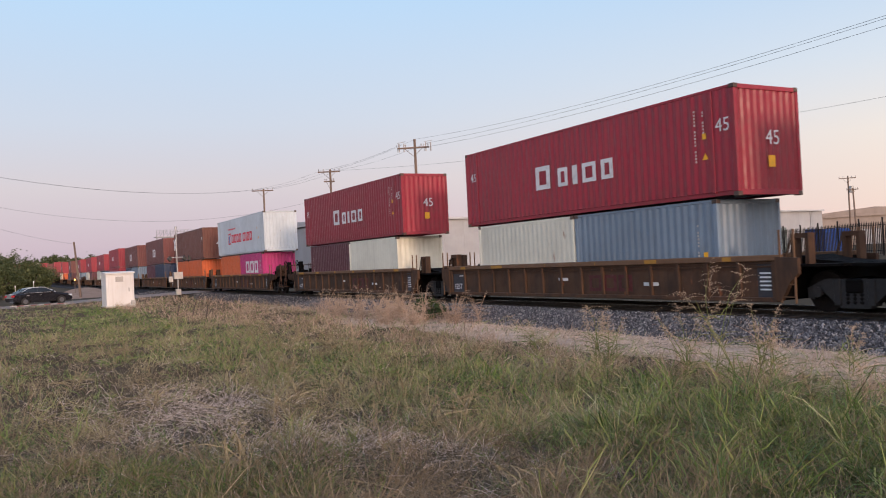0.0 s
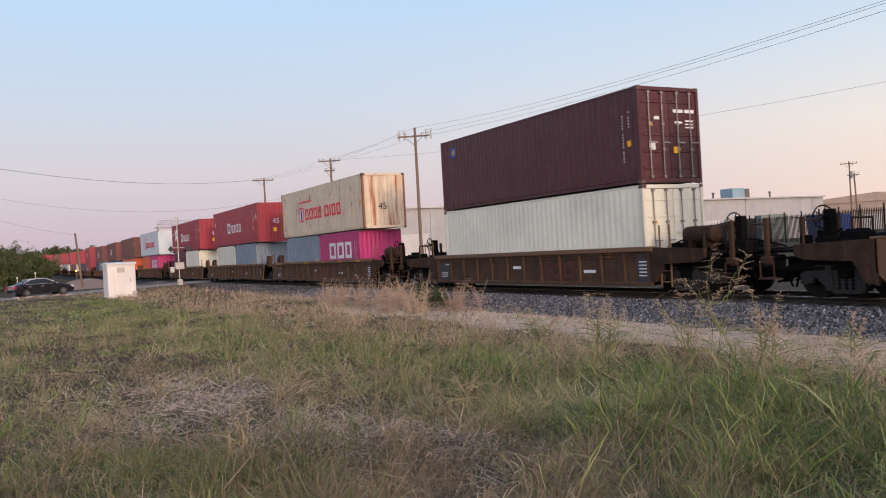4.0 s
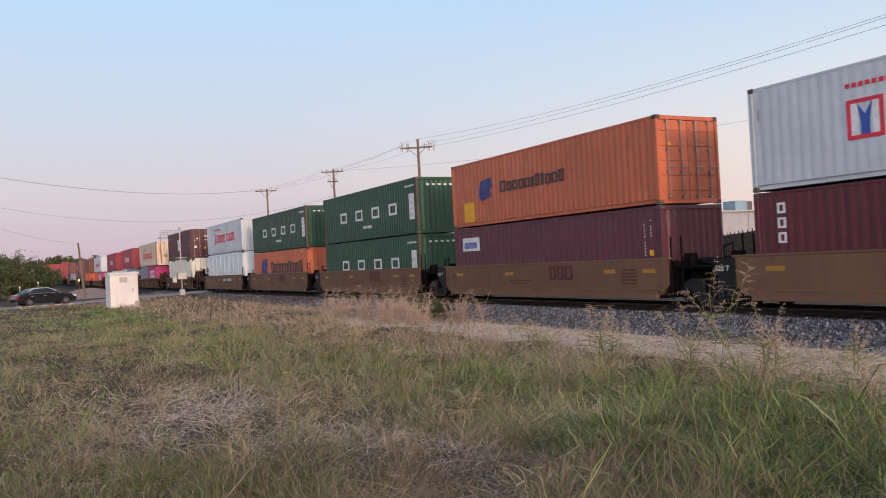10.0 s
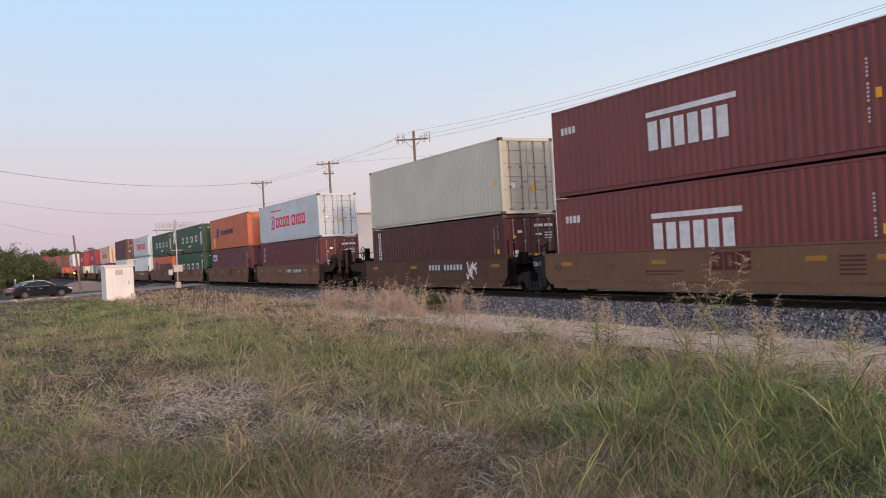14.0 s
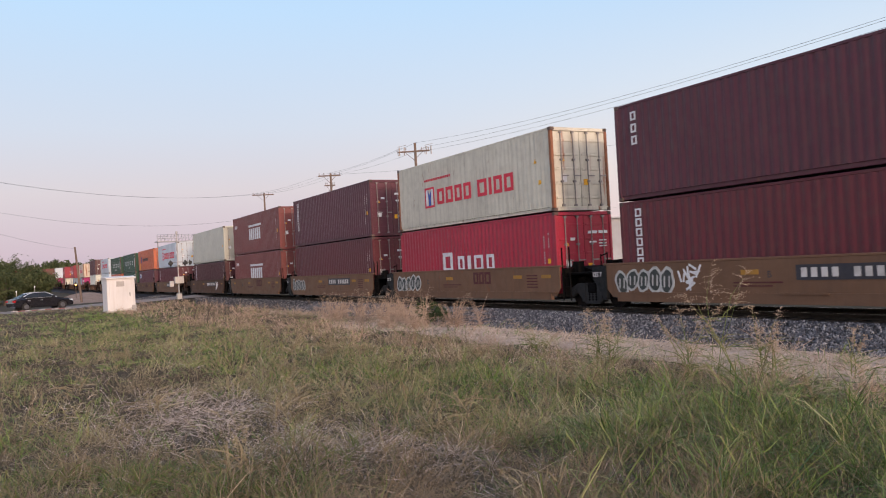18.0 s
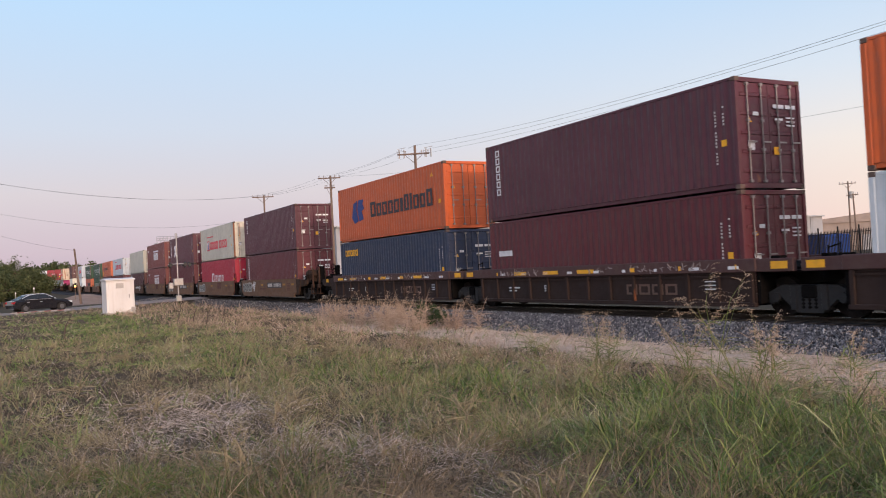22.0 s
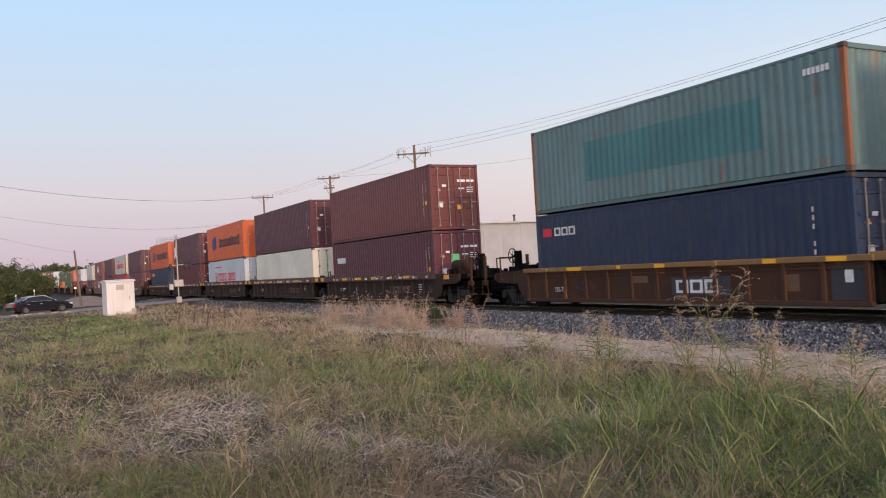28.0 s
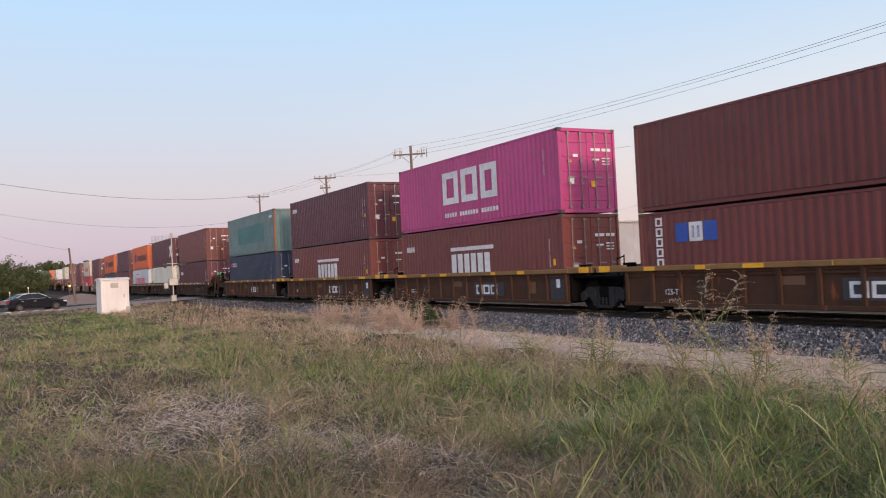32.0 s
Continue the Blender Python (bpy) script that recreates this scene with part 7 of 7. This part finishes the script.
for i in range(22):      # stray plumes in the field
    panicle_weed(-rr.uniform(5, 22), rr.uniform(1.0, 8.6), rr.uniform(0.4, 0.7), 3, straw, straw, "thin dry weed stems in the grass", lean=0.24, head=0.45, seed=120 + i, spikes=30)


def leafy(name, n, centre, radii, size, mat, label, category, kind, clumps=0, seed=1, floor=None):
    """A mass of small leaves in clumps, with an uneven outline."""
    R = np.random.default_rng(seed)
    k = clumps or max(8, n // 60)
    d = R.normal(0, 1, (k, 3))
    d /= np.linalg.norm(d, axis=1, keepdims=True)
    cc = d * R.uniform(0.35, 1.0, (k, 1)) ** 0.6 * np.array(radii)
    cr = R.uniform(0.16, 0.36, k) * min(radii)
    pick = R.integers(0, k, n)
    p = cc[pick] + R.normal(0, 0.55, (n, 3)) * cr[pick][:, None]
    p += np.array(centre)
    if floor is not None:
        p[:, 2] = np.maximum(p[:, 2], floor + R.uniform(0, 0.3, n))
    a, b = R.normal(0, 1, (n, 3)), R.normal(0, 1, (n, 3))
    a /= np.linalg.norm(a, axis=1, keepdims=True)
    b -= a * (a * b).sum(1, keepdims=True)
    b /= np.linalg.norm(b, axis=1, keepdims=True)
    s = size * R.uniform(0.6, 1.4, (n, 1))
    v = np.stack([p - a * s, p + b * s * 0.5, p + a * s, p - b * s * 0.5], 1).reshape(-1, 3)
    q = 4 * np.arange(n)[:, None] + np.array([0, 1, 2, 3])
    return sheet(name, v, [q], mat, label, category, kind)


withered = leaf_mat("withered_leaf", [(0.03, 0.028, 0.018), (0.06, 0.055, 0.03), (0.10, 0.085, 0.05)])
tree_green = leaf_mat("tree_green", [(0.026, 0.036, 0.015), (0.056, 0.070, 0.027), (0.088, 0.102, 0.041), (0.125, 0.125, 0.056)])
bush_green = leaf_mat("bush_green", [(0.018, 0.036, 0.014), (0.035, 0.062, 0.022), (0.07, 0.095, 0.035), (0.13, 0.11, 0.05)])
bark = paint("bark", (0.10, 0.075, 0.06), rough=0.95, dirt=0.5, grain=9, bump=0.02)


def tree(x, y, h, spread, seed, leaves=5200, low=0.25):
    root = tagged(new("tree"), "dark green bushy tree beyond the road", "tree", "trees by the crossing")
    z = float(ground_z(x, y))
    root.matrix_basis = pose(x, y, z)
    R = random.Random(seed)
    bm = bmesh.new()
    rod(bm, (0, 0, -0.2), (0.1, 0.05, h * 0.35), 0.2, 0.14, 9)
    rod(bm, (0.1, 0.05, h * 0.35), (0.0, 0.2, h * 0.7), 0.14, 0.06, 8)
    part("trunk", bm, bark, root)
    for i in range(6):
        a = i * 1.05 + R.uniform(-0.3, 0.3)
        bm = bmesh.new()
        s, e = Vector((0.08, 0.04, h * R.uniform(0.2, 0.4))), Vector((math.cos(a) * spread * 0.6, math.sin(a) * spread * 0.6, h * R.uniform(0.5, 0.75)))
        m = s.lerp(e, 0.5) + Vector((0, 0, 0.3))
        rod(bm, s, m, 0.08, 0.06, 6)
        rod(bm, m, e, 0.06, 0.025, 6)
        part("limb", bm, bark, root)
    crown = leafy("crown", leaves, (0, 0, h * (0.5 + low / 2)), (spread, spread, h * (0.5 - low / 2)), 0.13, tree_green, "", "", "stuff", clumps=60, seed=seed, floor=0.1)
    crown.parent = root


TREES = ((-112, 1.9, 5.2, 3.2), (-116, -2.2, 5.9, 3.8), (-109, 3.9, 3.6, 2.0), (-108, -5.5, 5.5, 3.6), (-121, 1.0, 5.7, 3.4), (-107, 0.6, 3.9, 2.6), (-118, -9.0, 6.0, 4.0), (-126, 5.0, 4.0, 2.6))
for i, (x, y, h, s) in enumerate(TREES):
    tree(x, y, h, s, 200 + i, low=0.1)
parts_v, parts_q, kk = [], [], 0
R2 = random.Random(4)
for i in range(26):
    x, y = -345 - R2.uniform(0, 40), 13 + i * 0.9 + R2.uniform(-1.5, 1.5)
    hgt = R2.uniform(5.0, 7.5) + 2.6 * math.exp(-((y - 24) / 8) ** 2)
    ob = leafy("far_wood_piece", 700, (x, y, 3.0 + hgt * 0.45), (3.6, 3.6, hgt * 0.52), 0.5, tree_green, "", "", "stuff", clumps=26, seed=300 + i)
    co = np.empty(len(ob.data.vertices) * 3, np.float32)
    ob.data.vertices.foreach_get("co", co)
    me = ob.data
    bpy.data.objects.remove(ob)
    bpy.data.meshes.remove(me)
    parts_v.append(co.reshape(-1, 3))
    parts_q.append(4 * np.arange(700)[:, None] + np.array([0, 1, 2, 3]) + kk)
    kk += 2800
sheet("far_woods", np.concatenate(parts_v), [np.concatenate(parts_q)], tree_green, "line of dark trees far behind the track", "woods")
b = tagged(new("green_shrub"), "dark green shrub at the foot of the ballast", "shrub")
b.matrix_basis = pose(-25.4, 13.0, 0)
lf = leafy("foliage", 2400, (0, 0, 0.32), (1.15, 0.6, 0.42), 0.04, bush_green, "", "", "stuff", clumps=40, seed=9, floor=0.0)
lf.parent = b
for i in range(7):
    bm = bmesh.new()
    rod(bm, (0, 0, -0.1), (-1.0 + i * 0.33, 0.2 * (-1) ** i, 0.7), 0.012, 0.006, 5)
    part("stem", bm, bark, b)
for i, (x, y) in enumerate(((-39.2, 7.2), (-38.3, 7.7), (-36.5, 7.9), (-34.2, 2.1))):       # spindly dark stalks in the field
    w = tagged(new("dead_stalk"), "dark spindly dead stalk in the grass", "weed", "dead stalks")
    w.matrix_basis = pose(x, y, float(ground_z(x, y)))
    bm = bmesh.new()
    rod(bm, (0, 0, -0.1), (0.05, 0.1, 0.5), 0.035, 0.028, 5)
    rod(bm, (0.05, 0.1, 0.5), (0.0, 0.35, 0.95), 0.02, 0.01, 5)
    rod(bm, (0.05, 0.1, 0.5), (0.0, -0.25, 0.85), 0.015, 0.008, 5)
    part("stalk", bm, bark, w)
    lf = leafy("withered_leaves", 60, (0, 0.05, 0.75), (0.15, 0.35, 0.3), 0.03, withered, "", "", "stuff", clumps=8, seed=40 + i)
    lf.parent = w


# ---- what moves ----
def motions():
    seconds = [i * 1.0 for i in range(33)]
    for ob, s0, dz in GOING:
        rows = []
        for t in seconds:
            x, y, z, th = along(s0 - run(t))
            rows.append((t, pose(x, y, z + dz, 0, 0, math.degrees(th))))
        walk(ob, rows)
    for ob, dx in SPIN:
        walk(ob, [(i / 15.0, pose(dx, 0, 0, 0, -math.degrees(run(i / 15.0) / WHEEL_R), 0)) for i in range(481)])


motions()
